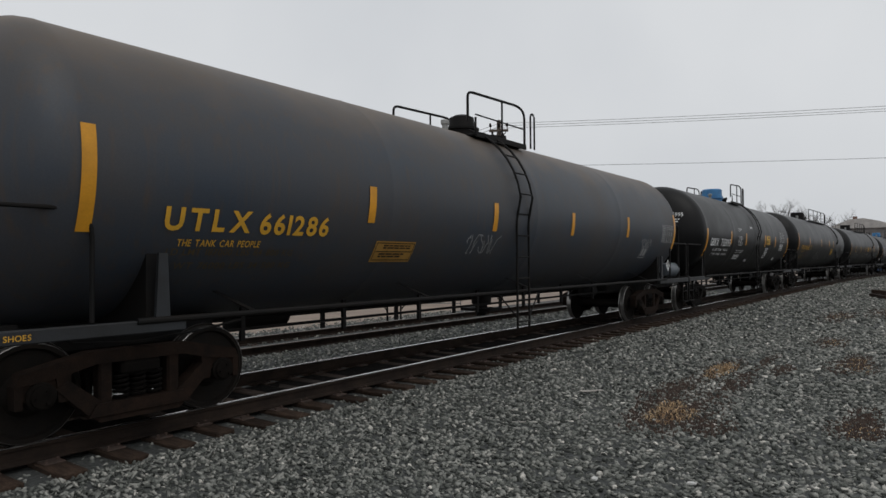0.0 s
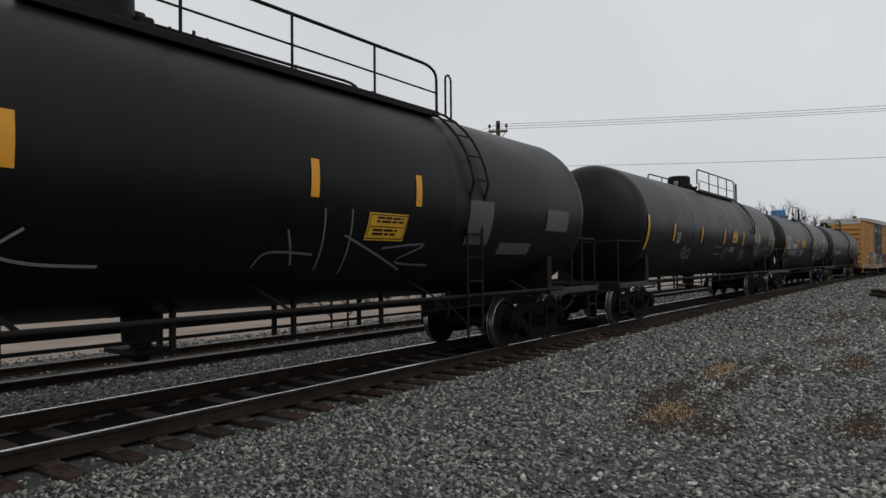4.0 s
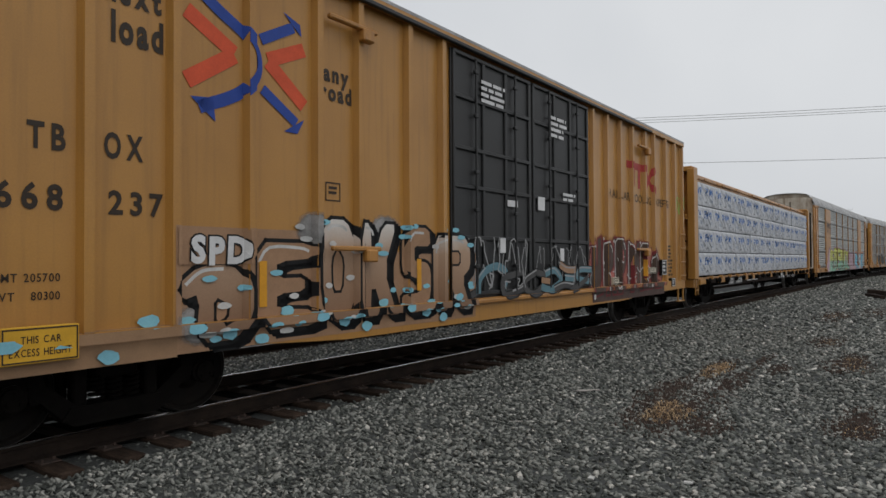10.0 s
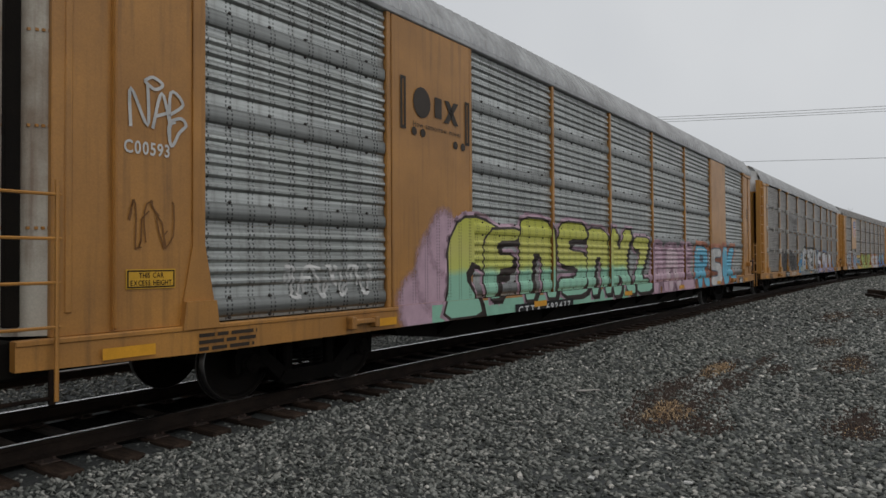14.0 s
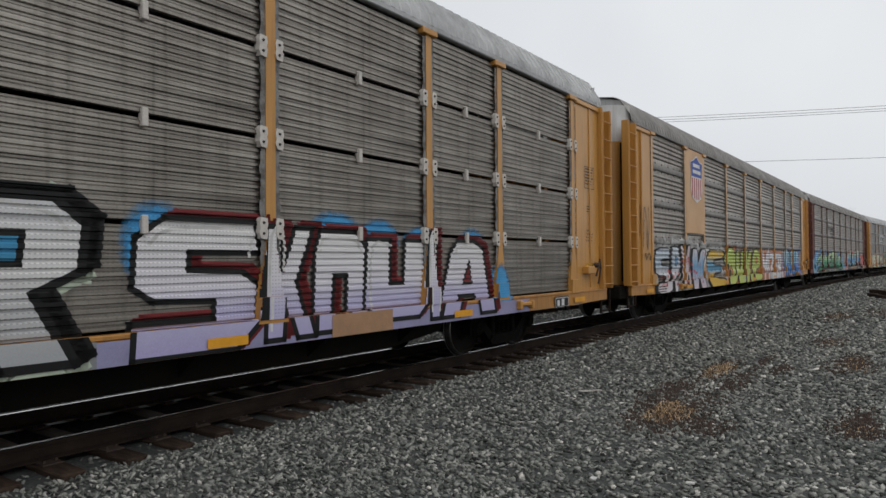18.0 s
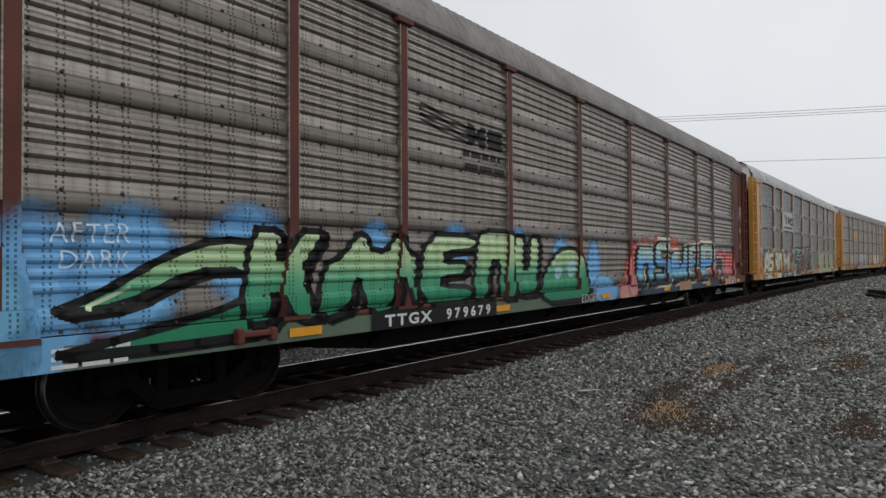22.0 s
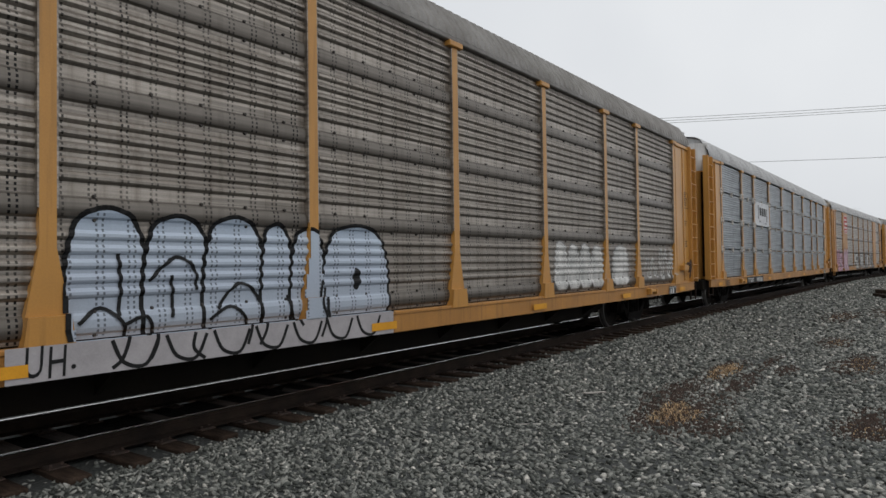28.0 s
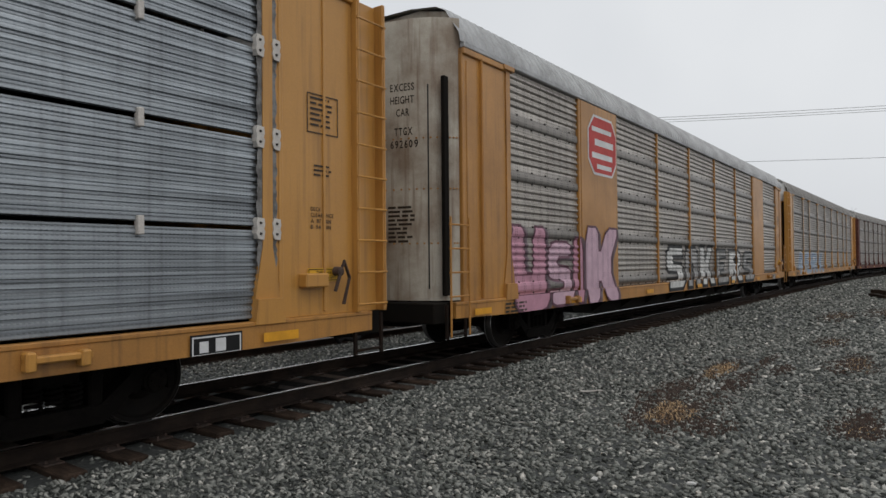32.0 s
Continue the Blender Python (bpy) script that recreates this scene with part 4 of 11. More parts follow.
def sheet_metal(name, base, other, dirt, ribbed, bright=0.0):
    """Galvanised perforated sheet: rows of small punched holes, dirt runs."""
    m = material(name, base, 0.40, 0.8, other, spread=0.6, grain=0.08, size=1.1, bump=0.05, streak=dirt)
    n, l = m.node_tree.nodes, m.node_tree.links
    b = n["Principled BSDF"]
    colour = b.inputs["Base Color"].links[0].from_socket
    at = n.new("ShaderNodeTexCoord")
    cut = n.new("ShaderNodeSeparateXYZ")
    l.new(at.outputs["Object"], cut.inputs[0])

    def calc(op, a, c):
        k = n.new("ShaderNodeMath")
        k.operation = op
        for i, value in enumerate((a, c)):
            if isinstance(value, (int, float)):
                k.inputs[i].default_value = value
            else:
                l.new(value, k.inputs[i])
        return k.outputs[0]

    def band(value, period, lo, hi):
        f = calc("FLOORED_MODULO", value, period)
        return calc("MULTIPLY", calc("GREATER_THAN", f, lo), calc("LESS_THAN", f, hi))

    x, z = cut.outputs[0], cut.outputs[2]
    if ribbed:
        hole = calc("MULTIPLY", calc("MAXIMUM", band(x, 0.28, 0.03, 0.050), band(x, 0.28, 0.085, 0.105)), band(z, 0.0457, 0.006, 0.032))
    else:
        hole = calc("MULTIPLY", band(x, 0.042, 0.008, 0.028), band(z, 0.0396, 0.012, 0.024))
    # rows of the sheet weather unevenly
    row = n.new("ShaderNodeMapping")
    row.inputs["Scale"].default_value = (0.35, 1, 26)
    l.new(at.outputs["Object"], row.inputs[0])
    tone = n.new("ShaderNodeTexNoise")
    tone.inputs["Scale"].default_value, tone.inputs["Detail"].default_value = 1.0, 3
    l.new(row.outputs[0], tone.inputs["Vector"])
    gain = n.new("ShaderNodeMapRange")
    gain.inputs["From Min"].default_value, gain.inputs["From Max"].default_value = 0.32, 0.68
    gain.inputs["To Min"].default_value, gain.inputs["To Max"].default_value = 0.62, 1.40
    l.new(tone.outputs[0], gain.inputs["Value"])
    lit = n.new("ShaderNodeVectorMath")
    lit.operation = "SCALE"
    l.new(colour, lit.inputs[0])
    l.new(gain.outputs[0], lit.inputs["Scale"])
    colour = lit.outputs[0]
    if ribbed:
        grime = n.new("ShaderNodeMixRGB")
        grime.inputs[2].default_value = (*[c * 0.45 + 0.018 for c in other], 1)
        l.new(calc("MULTIPLY", calc("MULTIPLY", calc("GREATER_THAN", z, 0.03), calc("LESS_THAN", z, 0.232)), 0.72), grime.inputs[0])
        l.new(colour, grime.inputs[1])
        colour = grime.outputs[0]
    mix = n.new("ShaderNodeMixRGB")
    mix.inputs[2].default_value = (0.012, 0.012, 0.012, 1)
    rag = n.new("ShaderNodeTexNoise")
    rag.inputs["Scale"].default_value, rag.inputs["Detail"].default_value = 1.3, 3
    l.new(at.outputs["Object"], rag.inputs["Vector"])
    worn = n.new("ShaderNodeMapRange")
    worn.inputs["From Min"].default_value, worn.inputs["From Max"].default_value = 0.38, 0.66
    worn.inputs["To Min"].default_value, worn.inputs["To Max"].default_value = 0.55 if ribbed else 0.10, 1.0 if ribbed else 0.45
    l.new(rag.outputs[0], worn.inputs["Value"])
    l.new(calc("MULTIPLY", hole, worn.outputs[0]), mix.inputs[0])
    l.new(colour, mix.inputs[1])
    l.new(mix.outputs[0], b.inputs["Base Color"])
    return m


SHEET_BROWN = sheet_metal("dirty_galvanised_sheet", (0.345, 0.312, 0.276), (0.215, 0.188, 0.160), (0.11, 0.088, 0.070, 0.6), True)
SHEET_GREEN = sheet_metal("grey_green_galvanised_sheet", (0.44, 0.455, 0.44), (0.31, 0.318, 0.30), (0.10, 0.085, 0.07, 0.5), True)
SHEET_BEIGE = sheet_metal("beige_galvanised_sheet", (0.43, 0.395, 0.355), (0.30, 0.27, 0.24), (0.13, 0.095, 0.075, 0.5), True)
SHEET_SLATE = sheet_metal("slate_galvanised_sheet", (0.265, 0.264, 0.256), (0.165, 0.160, 0.152), (0.07, 0.062, 0.055, 0.5), False)
SHEET_FINE = sheet_metal("fine_ribbed_galvanised_sheet", (0.295, 0.273, 0.243), (0.182, 0.162, 0.140), (0.07, 0.06, 0.05, 0.55), False)
SHEET_BLUE = sheet_metal("clean_galvanised_sheet", (0.36, 0.385, 0.405), (0.25, 0.268, 0.285), (0.10, 0.10, 0.10, 0.4), False)
BOLT = material("bolt_heads", (0.05, 0.043, 0.038), 0.7, 0.2, grain=0.2)
CLIP = material("pale_clip_plastic", (0.56, 0.53, 0.49), 0.6, 0, (0.40, 0.36, 0.33), grain=0.1, size=6)

BAYS = [-11.97, -9.11, -7.15, -4.29, -1.43, 1.43, 4.29, 7.15, 9.11, 11.97]
SHEET_Z, SHEET_H = 1.02, 0.99


def rib_profile(kind):
    """(height, depth outwards) along one sheet."""
    pts = []
    if kind == "wide":
        pts += [(0.0, 0.0), (0.035, 0.003), (0.055, 0.024), (0.095, 0.036), (0.165, 0.036), (0.205, 0.024), (0.225, 0.003), (0.245, 0.0)]
        for k in range(5):
            z = 0.345 + k * 0.124
            pts += [(z, 0.0), (z + 0.016, 0.018), (z + 0.034, 0.028), (z + 0.060, 0.028), (z + 0.080, 0.012), (z + 0.092, 0.0)]
        pts += [(0.988, 0.0)]
    else:
        for k in range(12):
            z = 0.010 + k * 0.0792
            deep = 0.020 if k % 3 else 0.028
            pts += [(z, 0.002), (z + 0.010, deep), (z + 0.044, deep), (z + 0.060, 0.002)]
        pts += [(0.958, 0.002)]
    return pts


SHEETS = {}
for _kind in ("wide", "fine"):
    for _w in (2.9, 2.0):
        prof = rib_profile(_kind)
        b = Build()
        v, f = [], []
        x0, x1 = -_w / 2 + 0.06, _w / 2 - 0.06
        for z, d in prof:
            v += [(x0, 0.012, z), (x0 + 0.012, -d, z), (x1 - 0.012, -d, z), (x1, 0.012, z)]
        for k in range(len(prof) - 1):
            for j in range(3):
                f.append((4 * k + j, 4 * k + j + 1, 4 * k + j + 5, 4 * k + j + 4))
        b.add(v, f)
        SHEETS[_kind, _w] = b.mesh("side_sheet", 25)


def bolt_mesh(w):
    b = Build()
    for k in range(-1 if w < 2.5 else -2, 2 if w < 2.5 else 3):
        for z in (0.030, 0.232):
            b.lathe([(-0.026, 0.014), (-0.002, 0.020)], 6, "y", (k * 0.52, 0, z))
    return b.mesh("bolt_row")


BOLTS = {2.9: bolt_mesh(2.9), 2.0: bolt_mesh(2.0)}


def post_mesh(foot):
    b = Build()
    if foot:
        b.slab([(-0.19, 0.98), (0.19, 0.98), (0.165, 1.26), (0.066, 1.80), (0.066, 4.90), (-0.066, 4.90), (-0.066, 1.80), (-0.165, 1.26)], -1.582, -1.50)
        b.slab([(-0.20, 0.97), (0.20, 0.97), (0.166, 1.24), (-0.166, 1.24)], -1.632, -1.57)
        b.box(-0.17, 0.17, -1.625, -1.50, 4.90, 4.99, 0.012)
    else:
        b.box(-0.04, 0.04, -1.575, -1.50, 1.0, 5.0, 0.012)
    return b.mesh("side_post")


POST = {True: post_mesh(True), False: post_mesh(False)}
EDGE_STRIP = Build().box(-0.080, -0.066, -1.580, -1.50, 2.12, 4.89).box(0.066, 0.080, -1.580, -1.50, 2.12, 4.89).mesh("edge_strip")
CLIP_ME = Build().slab([(-0.055, -0.05), (-0.03, -0.11), (0.045, -0.12), (0.06, -0.03), (0.045, 0.0), (0.06, 0.04), (0.05, 0.11), (-0.035, 0.12), (-0.055, 0.06), (-0.04, 0.005)], -1.60, -1.50).mesh("clip")
CLIP_BOLT = Build().lathe([(-1.615, 0.012), (-1.60, 0.017)], 6, "y", (0.0, 0, -0.055)).lathe([(-1.615, 0.012), (-1.60, 0.017)], 6, "y", (0.0, 0, 0.06)).mesh("bolt")


def flange_mesh(side):
    """Ragged edge strip of the sheets beside a post."""
    rng = random.Random(31)
    b = Build()
    z, v = 1.02, []
    while z < 4.92:
        v.append((z, rng.uniform(0.115, 0.145)))
        z += rng.uniform(0.035, 0.06)
    for (z0, w0), (z1, w1) in zip(v, v[1:]):
        b.add([(side * 0.05, -1.571, z0), (side * w0, -1.567, z0), (side * w1, -1.567, z1), (side * 0.05, -1.571, z1)], [(0, 1, 2, 3)])
    return b.mesh("edge_flange", 0)


MOTTLED = material("mottled_flange_metal", (0.20, 0.195, 0.19), 0.6, 0.3, (0.10, 0.095, 0.09), spread=0.35, grain=0.2, size=7, bump=0.3)
FLANGE = (flange_mesh(-1), flange_mesh(1))


def auto_rack(label, u, paint, sheet, kind, roof_mat, tx=10.05, foot=True, sign=None, cap_white=True, low_ladder=False, number=""):
    """Enclosed auto rack: bays of ribbed sheets between posts, rounded end doors, arched roof."""
    car = tagged(new("auto_rack"), label, "auto rack", "auto racks of the train")
    CARS.append((car, u, tx))
    for side in (-1, 1):
        turn = Matrix.Identity(4) if side < 0 else Matrix.Rotation(math.pi, 4, "Z")
        mats = {}
        for k in range(9):
            w = round(BAYS[k + 1] - BAYS[k], 1)
            mid = (BAYS[k] + BAYS[k + 1]) / 2
            plates = sign if sign else {}
            for row in range(4):
                z = SHEET_Z + row * SHEET_H
                if k in plates and z > plates[k]:
                    continue
                key = (kind, w, sheet.name)
                if key not in SHEETS:
                    SHEETS[key] = SHEETS[kind, w].copy()
                    SHEETS[key].materials.append(sheet)
                ob = part("side_sheet", SHEETS[key], None, car)
                ob.matrix_basis = turn @ Matrix.Translation((mid, -1.515, z))
                if kind == "wide" and side < 0:
                    tagged(part("sheet_bolt", BOLTS[w], BOLT, ob), kind="stuff")
            if k in plates:
                b = Build().box(BAYS[k] + 0.05, BAYS[k + 1] - 0.05, -1.585, -1.52, max(plates[k] + 0.02, 1.0), 4.98, 0.01)
                ob = part("sign_plate", b, paint, car)
                ob.matrix_basis = turn
        for x in BAYS:
            edge = abs(x) > 11.9
            me = POST[True if (edge or foot) else False]
            key = ("post", paint.name, me.name)
            if key not in SHEETS:
                SHEETS[key] = me.copy()
                SHEETS[key].materials.append(paint)
            ob = part("side_post", SHEETS[key], None, car)
            ob.matrix_basis = turn @ Matrix.Translation((x, 0, 0))
            if kind == "wide" and foot and side < 0:
                part("edge_strip", EDGE_STRIP.copy(), sheet, car).location = (x, 0, 0)
            if kind == "fine" and side < 0:
                for dx in (-0.11, 0.11):
                    for row in range(1, 4):
                        c = part("clip", CLIP_ME, CLIP, car)
                        c.location = (x + dx, 0.0, SHEET_Z + row * SHEET_H - 0.015)
                        tagged(part("bolt", CLIP_BOLT, BOLT, c), kind="stuff")
                for me in FLANGE:
                    part("edge_flange", me, MOTTLED, car).location = (x, 0, 0)
        if kind == "fine" and side < 0:
            for k in range(9):
                for row in range(1, 4):
                    c = part("clip", Build().box(-0.030, 0.030, -1.585, -1.50, -0.10, 0.075, 0.008) if "mid" not in SHEETS else SHEETS["mid"], CLIP, car)
                    SHEETS["mid"] = c.data
                    c.location = ((BAYS[k] + BAYS[k + 1]) / 2, 0, SHEET_Z + row * SHEET_H - 0.015)
        # sill, gutter, end plates, ladders
        b = Build()
        b.slab([(-13.6, 0.76), (-11.9, 0.725), (11.9, 0.725), (13.6, 0.76), (13.6, 1.0), (-13.6, 1.0)], -1.605, -1.50)
        b.box(-13.6, 13.6, -1.618, -1.50, 0.955, 1.005, 0.01)
        part("side_sill", b, YELLOW_OLD if paint is YELLOW_B else paint, car).matrix_basis = turn
        b = Build().box(-13.3, 13.3, -1.60, -1.50, 4.985, 5.08, 0.015)
        part("gutter", b, roof_mat, car).matrix_basis = turn
        for x in (-9.7, 9.8):
            b = Build().box(x - 0.26, x + 0.26, -1.70, -1.60, 0.84, 0.90, 0.012)
            b.box(x - 0.26, x - 0.18, -1.72, -1.60, 0.78, 0.94, 0.015)
            b.box(x + 0.16, x + 0.24, -1.72, -1.60, 0.78, 0.92, 0.015)
            part("tow_bracket", b, paint, car).matrix_basis = turn
        for s in (-1, 1):
            b = Build()
            x0, x1 = sorted((s * 12.03, s * 13.32))
            b.box(x0, x1, -1.56, -1.48, 1.0, 4.98, 0.012)
            plate_ob = part("end_plate", b, paint, car)
            plate_ob.matrix_basis = turn
            part("stiffener", Build().box((x0 + x1) / 2 + s * 0.12, (x0 + x1) / 2 + s * 0.16, -1.585, -1.55, 1.05, 4.9, 0.008), paint, plate_ob)
            part("top_cap", Build().box(x0, x1, -1.60, -1.5, 4.88, 4.98, 0.012), paint, plate_ob)
            part("stiffener", Build().box(x0 + 0.1, x0 + 0.16, -1.575, -1.55, 1.2, 4.8, 0.008), paint, plate_ob)
            x0, x1 = sorted((s * 13.32, s * 13.80))
            b = Build()
            if not low_ladder:
                b.box(x0, x1, -1.52, -1.49, 1.0, 4.98, 0.006)
                for x in (x0, x1):
                    b.box(x - 0.028, x + 0.028, -1.66, -1.49, 1.0, 5.0, 0.008)
            if b.v:
                part("ladder_panel", b, paint, car).matrix_basis = turn
            b = Build()
            z = 1.1
            while z < (2.4 if low_ladder else 4.95):
                b.rod((x0 - 0.03, -1.665, z), (x1 + 0.03, -1.665, z), 0.014, 6)
                z += 0.40 if not low_ladder else 0.36
            for x in (x0, x1):
                if low_ladder:
                    b.rod((x, -1.665, 0.5), (x, -1.665, 2.3), 0.018, 6)
                else:
                    b.box(x - 0.012, x + 0.012, -1.672, -1.655, 1.02, 4.97, 0.003)
            part("ladder", b, paint, car).matrix_basis = turn
            b = Build()
            for x in (x0, x1):
                b.box(x - 0.025, x + 0.025, -1.60, -1.56, 0.46, 0.98, 0.005)
            b.box(x0, x1, -1.60, -1.55, 0.50, 0.53, 0.005)
            part("sill_step", b, CAST_BROWN, car).matrix_basis = turn
    for s in (-1, 1):
        # rounded end doors, one leaf each side
        for y in (-1, 1):
            pts = [(s * 13.30, y * 1.50), (s * 13.42, y * 1.42), (s * 13.62, y * 1.20), (s * 13.78, y * 0.90), (s * 13.88, y * 0.50), (s * 13.90, y * 0.05), (s * 13.84, y * 0.05), (s * 13.82, y * 0.50), (s * 13.72, y * 0.87), (s * 13.56, y * 1.15), (s * 13.36, y * 1.37), (s * 13.28, y * 1.45)]
            b = Build().slab(pts, 1.02, 4.55, "z")
            door = part("end_door", b, CREAM_END if low_ladder else paint, car, "rust-stained cream end door" if low_ladder else "")
            b = Build()
            for z in (1.9, 2.75, 3.55):
                for k in range(6):
                    for a, c in zip(pts[:5], pts[1:6]):
                        t = (k + 0.5) / 6
                        px, py = a[0] * (1 - t) + c[0] * t, a[1] * (1 - t) + c[1] * t
                        if k % 2 == 0:
                            b.box(px - 0.012, px + 0.012, py - 0.012, py + 0.012, z, z + 0.024)
            part("rivets", b, paint, door)
            b = Build().slab(pts, 4.55, 5.45, "z")
            part("end_door_top", b, CREAM_END if low_ladder else PALE if cap_white else paint, car, "white panel above the end door" if cap_white else "")
            b = Build().rod((s * 13.93, y * 0.35, 1.0), (s * 13.93, y * 0.35, 5.2), 0.022, 8)
            part("door_rod", b, UNDER, car)
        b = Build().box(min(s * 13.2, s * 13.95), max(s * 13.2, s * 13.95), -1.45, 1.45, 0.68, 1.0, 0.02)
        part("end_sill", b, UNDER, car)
        b = Build().slab([(-1.50, 4.98), (1.50, 4.98), (1.50, 5.20), (1.25, 5.62), (0.7, 5.76), (-0.7, 5.76), (-1.25, 5.62), (-1.50, 5.20)], s * 13.27 - 0.02, s * 13.27 + 0.02, "x")
        part("roof_end", b, CREAM_END if low_ladder else PALE if cap_white else paint, car)
        coupler(car, s * 13.85, s)
    # hand brake box, dark slots and lettering at the ends
    for x, z in ((12.72, 1.42),):
        b = Build().box(x - 0.30, x + 0.05, -1.70, -1.55, z - 0.08, z + 0.08, 0.015)
        box = part("brake_box", b, paint, car)
        b = Build().tube([(x + 0.18, -1.66, z - 0.14), (x + 0.22, -1.70, z + 0.06), (x + 0.30, -1.69, z + 0.22), (x + 0.42, -1.66, z + 0.02), (x + 0.34, -1.64, z - 0.3)], 0.022, 6)
        b.lathe([(-1.72, 0.03), (-1.70, 0.055), (-1.60, 0.055)], 12, "y", (x + 0.24, 0, z + 0.10))
        part("brake_lever", b, RUST, box, "rusty hand brake lever")
    # Dark bar added where only the shaded gap beside the end door shows.
    for s in (-1, 1):
        b = Build().box(min(s * 13.50, s * 13.62), max(s * 13.50, s * 13.62), -1.43, -1.36, 1.1, 4.5, 0.01)
        part("door_post", b, UNDER, car)
    # ribbed roof
    out = [(-1.585, 5.06), (-1.56, 5.20), (-1.30, 5.60), (-1.12, 5.70), (-0.6, 5.78), (0, 5.80), (0.6, 5.78), (1.12, 5.70), (1.30, 5.60), (1.56, 5.20), (1.585, 5.06)]
    v, f = [], []
    xs, x = [], -13.4
    while x < 13.4:
        xs += [(x, 0.0), (x + 0.11, 0.0), (x + 0.13, 0.022), (x + 0.20, 0.022), (x + 0.22, 0.0)]
        x += 0.22
    n = len(out)
    for x, d in xs:
        for y, z in out:
            k = math.hypot(y, z - 4.6)
            v.append((x, y * (1 + d / k), z + d * (z - 4.6) / k))
    for i in range(len(xs) - 1):
        for j in range(n - 1):
            f.append((i * n + j, i * n + n + j, i * n + n + j + 1, i * n + j + 1))
    if ("roof", roof_mat.name) not in SHEETS:
        me = Build().add(v, f).mesh("roof", 25)
        me.materials.append(roof_mat)
        SHEETS["roof", roof_mat.name] = me
    part("roof", SHEETS["roof", roof_mat.name], None, car)
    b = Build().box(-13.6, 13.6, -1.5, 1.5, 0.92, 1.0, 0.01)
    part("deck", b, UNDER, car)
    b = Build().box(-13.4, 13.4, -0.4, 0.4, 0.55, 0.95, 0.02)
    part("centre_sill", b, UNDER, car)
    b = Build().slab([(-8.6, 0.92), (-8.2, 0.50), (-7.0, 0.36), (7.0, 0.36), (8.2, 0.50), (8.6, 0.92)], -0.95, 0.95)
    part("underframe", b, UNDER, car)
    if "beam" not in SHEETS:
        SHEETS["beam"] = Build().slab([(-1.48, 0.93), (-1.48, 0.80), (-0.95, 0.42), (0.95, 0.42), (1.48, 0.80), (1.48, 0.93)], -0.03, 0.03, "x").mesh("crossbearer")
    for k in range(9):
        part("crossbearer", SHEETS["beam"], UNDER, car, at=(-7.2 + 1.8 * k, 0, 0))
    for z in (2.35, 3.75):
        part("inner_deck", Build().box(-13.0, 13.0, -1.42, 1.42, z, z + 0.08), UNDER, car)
    for x in (-tx, tx):
        truck(car, x, u)
    return car


GALV_ROOF = material("galvanised_roof", (0.40, 0.402, 0.405), 0.55, 0.3, (0.28, 0.28, 0.28), grain=0.08, size=1.5, streak=(0.14, 0.125, 0.11, 0.35))
ROOF_DARK = material("dirty_galvanised_roof", (0.225, 0.215, 0.203), 0.6, 0.25, (0.16, 0.15, 0.138), grain=0.1, size=1.5, streak=(0.08, 0.07, 0.06, 0.4))
BOX = box_car(21.62, 9.55, 7.2)
RACKS = [
    auto_rack("weathered ochre auto rack with grey-green sheets and yellow-green graffiti", 71.3, YELLOW_OLD, SHEET_GREEN, "wide", GALV_ROOF, foot=False, sign={1: 0.9, 7: 0.9}, low_ladder=True),
    auto_rack("gold auto rack with fine ribbed grey sheets and dark graffiti", 99.95, YELLOW_B, SHEET_FINE, "fine", GALV_ROOF),
    auto_rack("gold auto rack with sooty sheets and a row of coloured graffiti", 128.7, YELLOW_B, SHEET_BROWN, "wide", ROOF_DARK, sign={1: 2.4}),
    auto_rack("red-brown auto rack with sooty sheets and green and pink graffiti", 157.5, BROWN, SHEET_BROWN, "wide", ROOF_DARK),
    auto_rack("gold auto rack with grey sheets and pale flame graffiti", 186.35, YELLOW_B, SHEET_SLATE, "fine", GALV_ROOF),
    auto_rack("gold auto rack with sooty sheets and pale bubble graffiti", 215.15, YELLOW_B, SHEET_BROWN, "wide", ROOF_DARK),
    auto_rack("gold auto rack with clean blue-grey sheets and white sign", 244.2, YELLOW_B, SHEET_BLUE, "fine", GALV_ROOF),
    auto_rack("weathered ochre auto rack with pink graffiti and red sign", 273.3, YELLOW_OLD, SHEET_BEIGE, "wide", GALV_ROOF, foot=False, sign={1: 0.9, 7: 0.9}, low_ladder=True),
    auto_rack("gold auto rack with sooty sheets behind the others", 301.9, YELLOW_B, SHEET_BROWN, "wide", ROOF_DARK),
    auto_rack("red-brown auto rack with sooty sheets far down the train", 330.7, BROWN, SHEET_BROWN, "wide", ROOF_DARK),
    auto_rack("gold auto rack with grey sheets far down the train", 359.5, YELLOW_B, SHEET_FINE, "fine", GALV_ROOF),
]


# ---- centre-beam flat car and its lumber ----
WRAP = material("white_lumber_wrap", (0.52, 0.532, 0.56), 0.42, 0, (0.43, 0.442, 0.47), grain=0.03, size=1.5, bump=0.15)


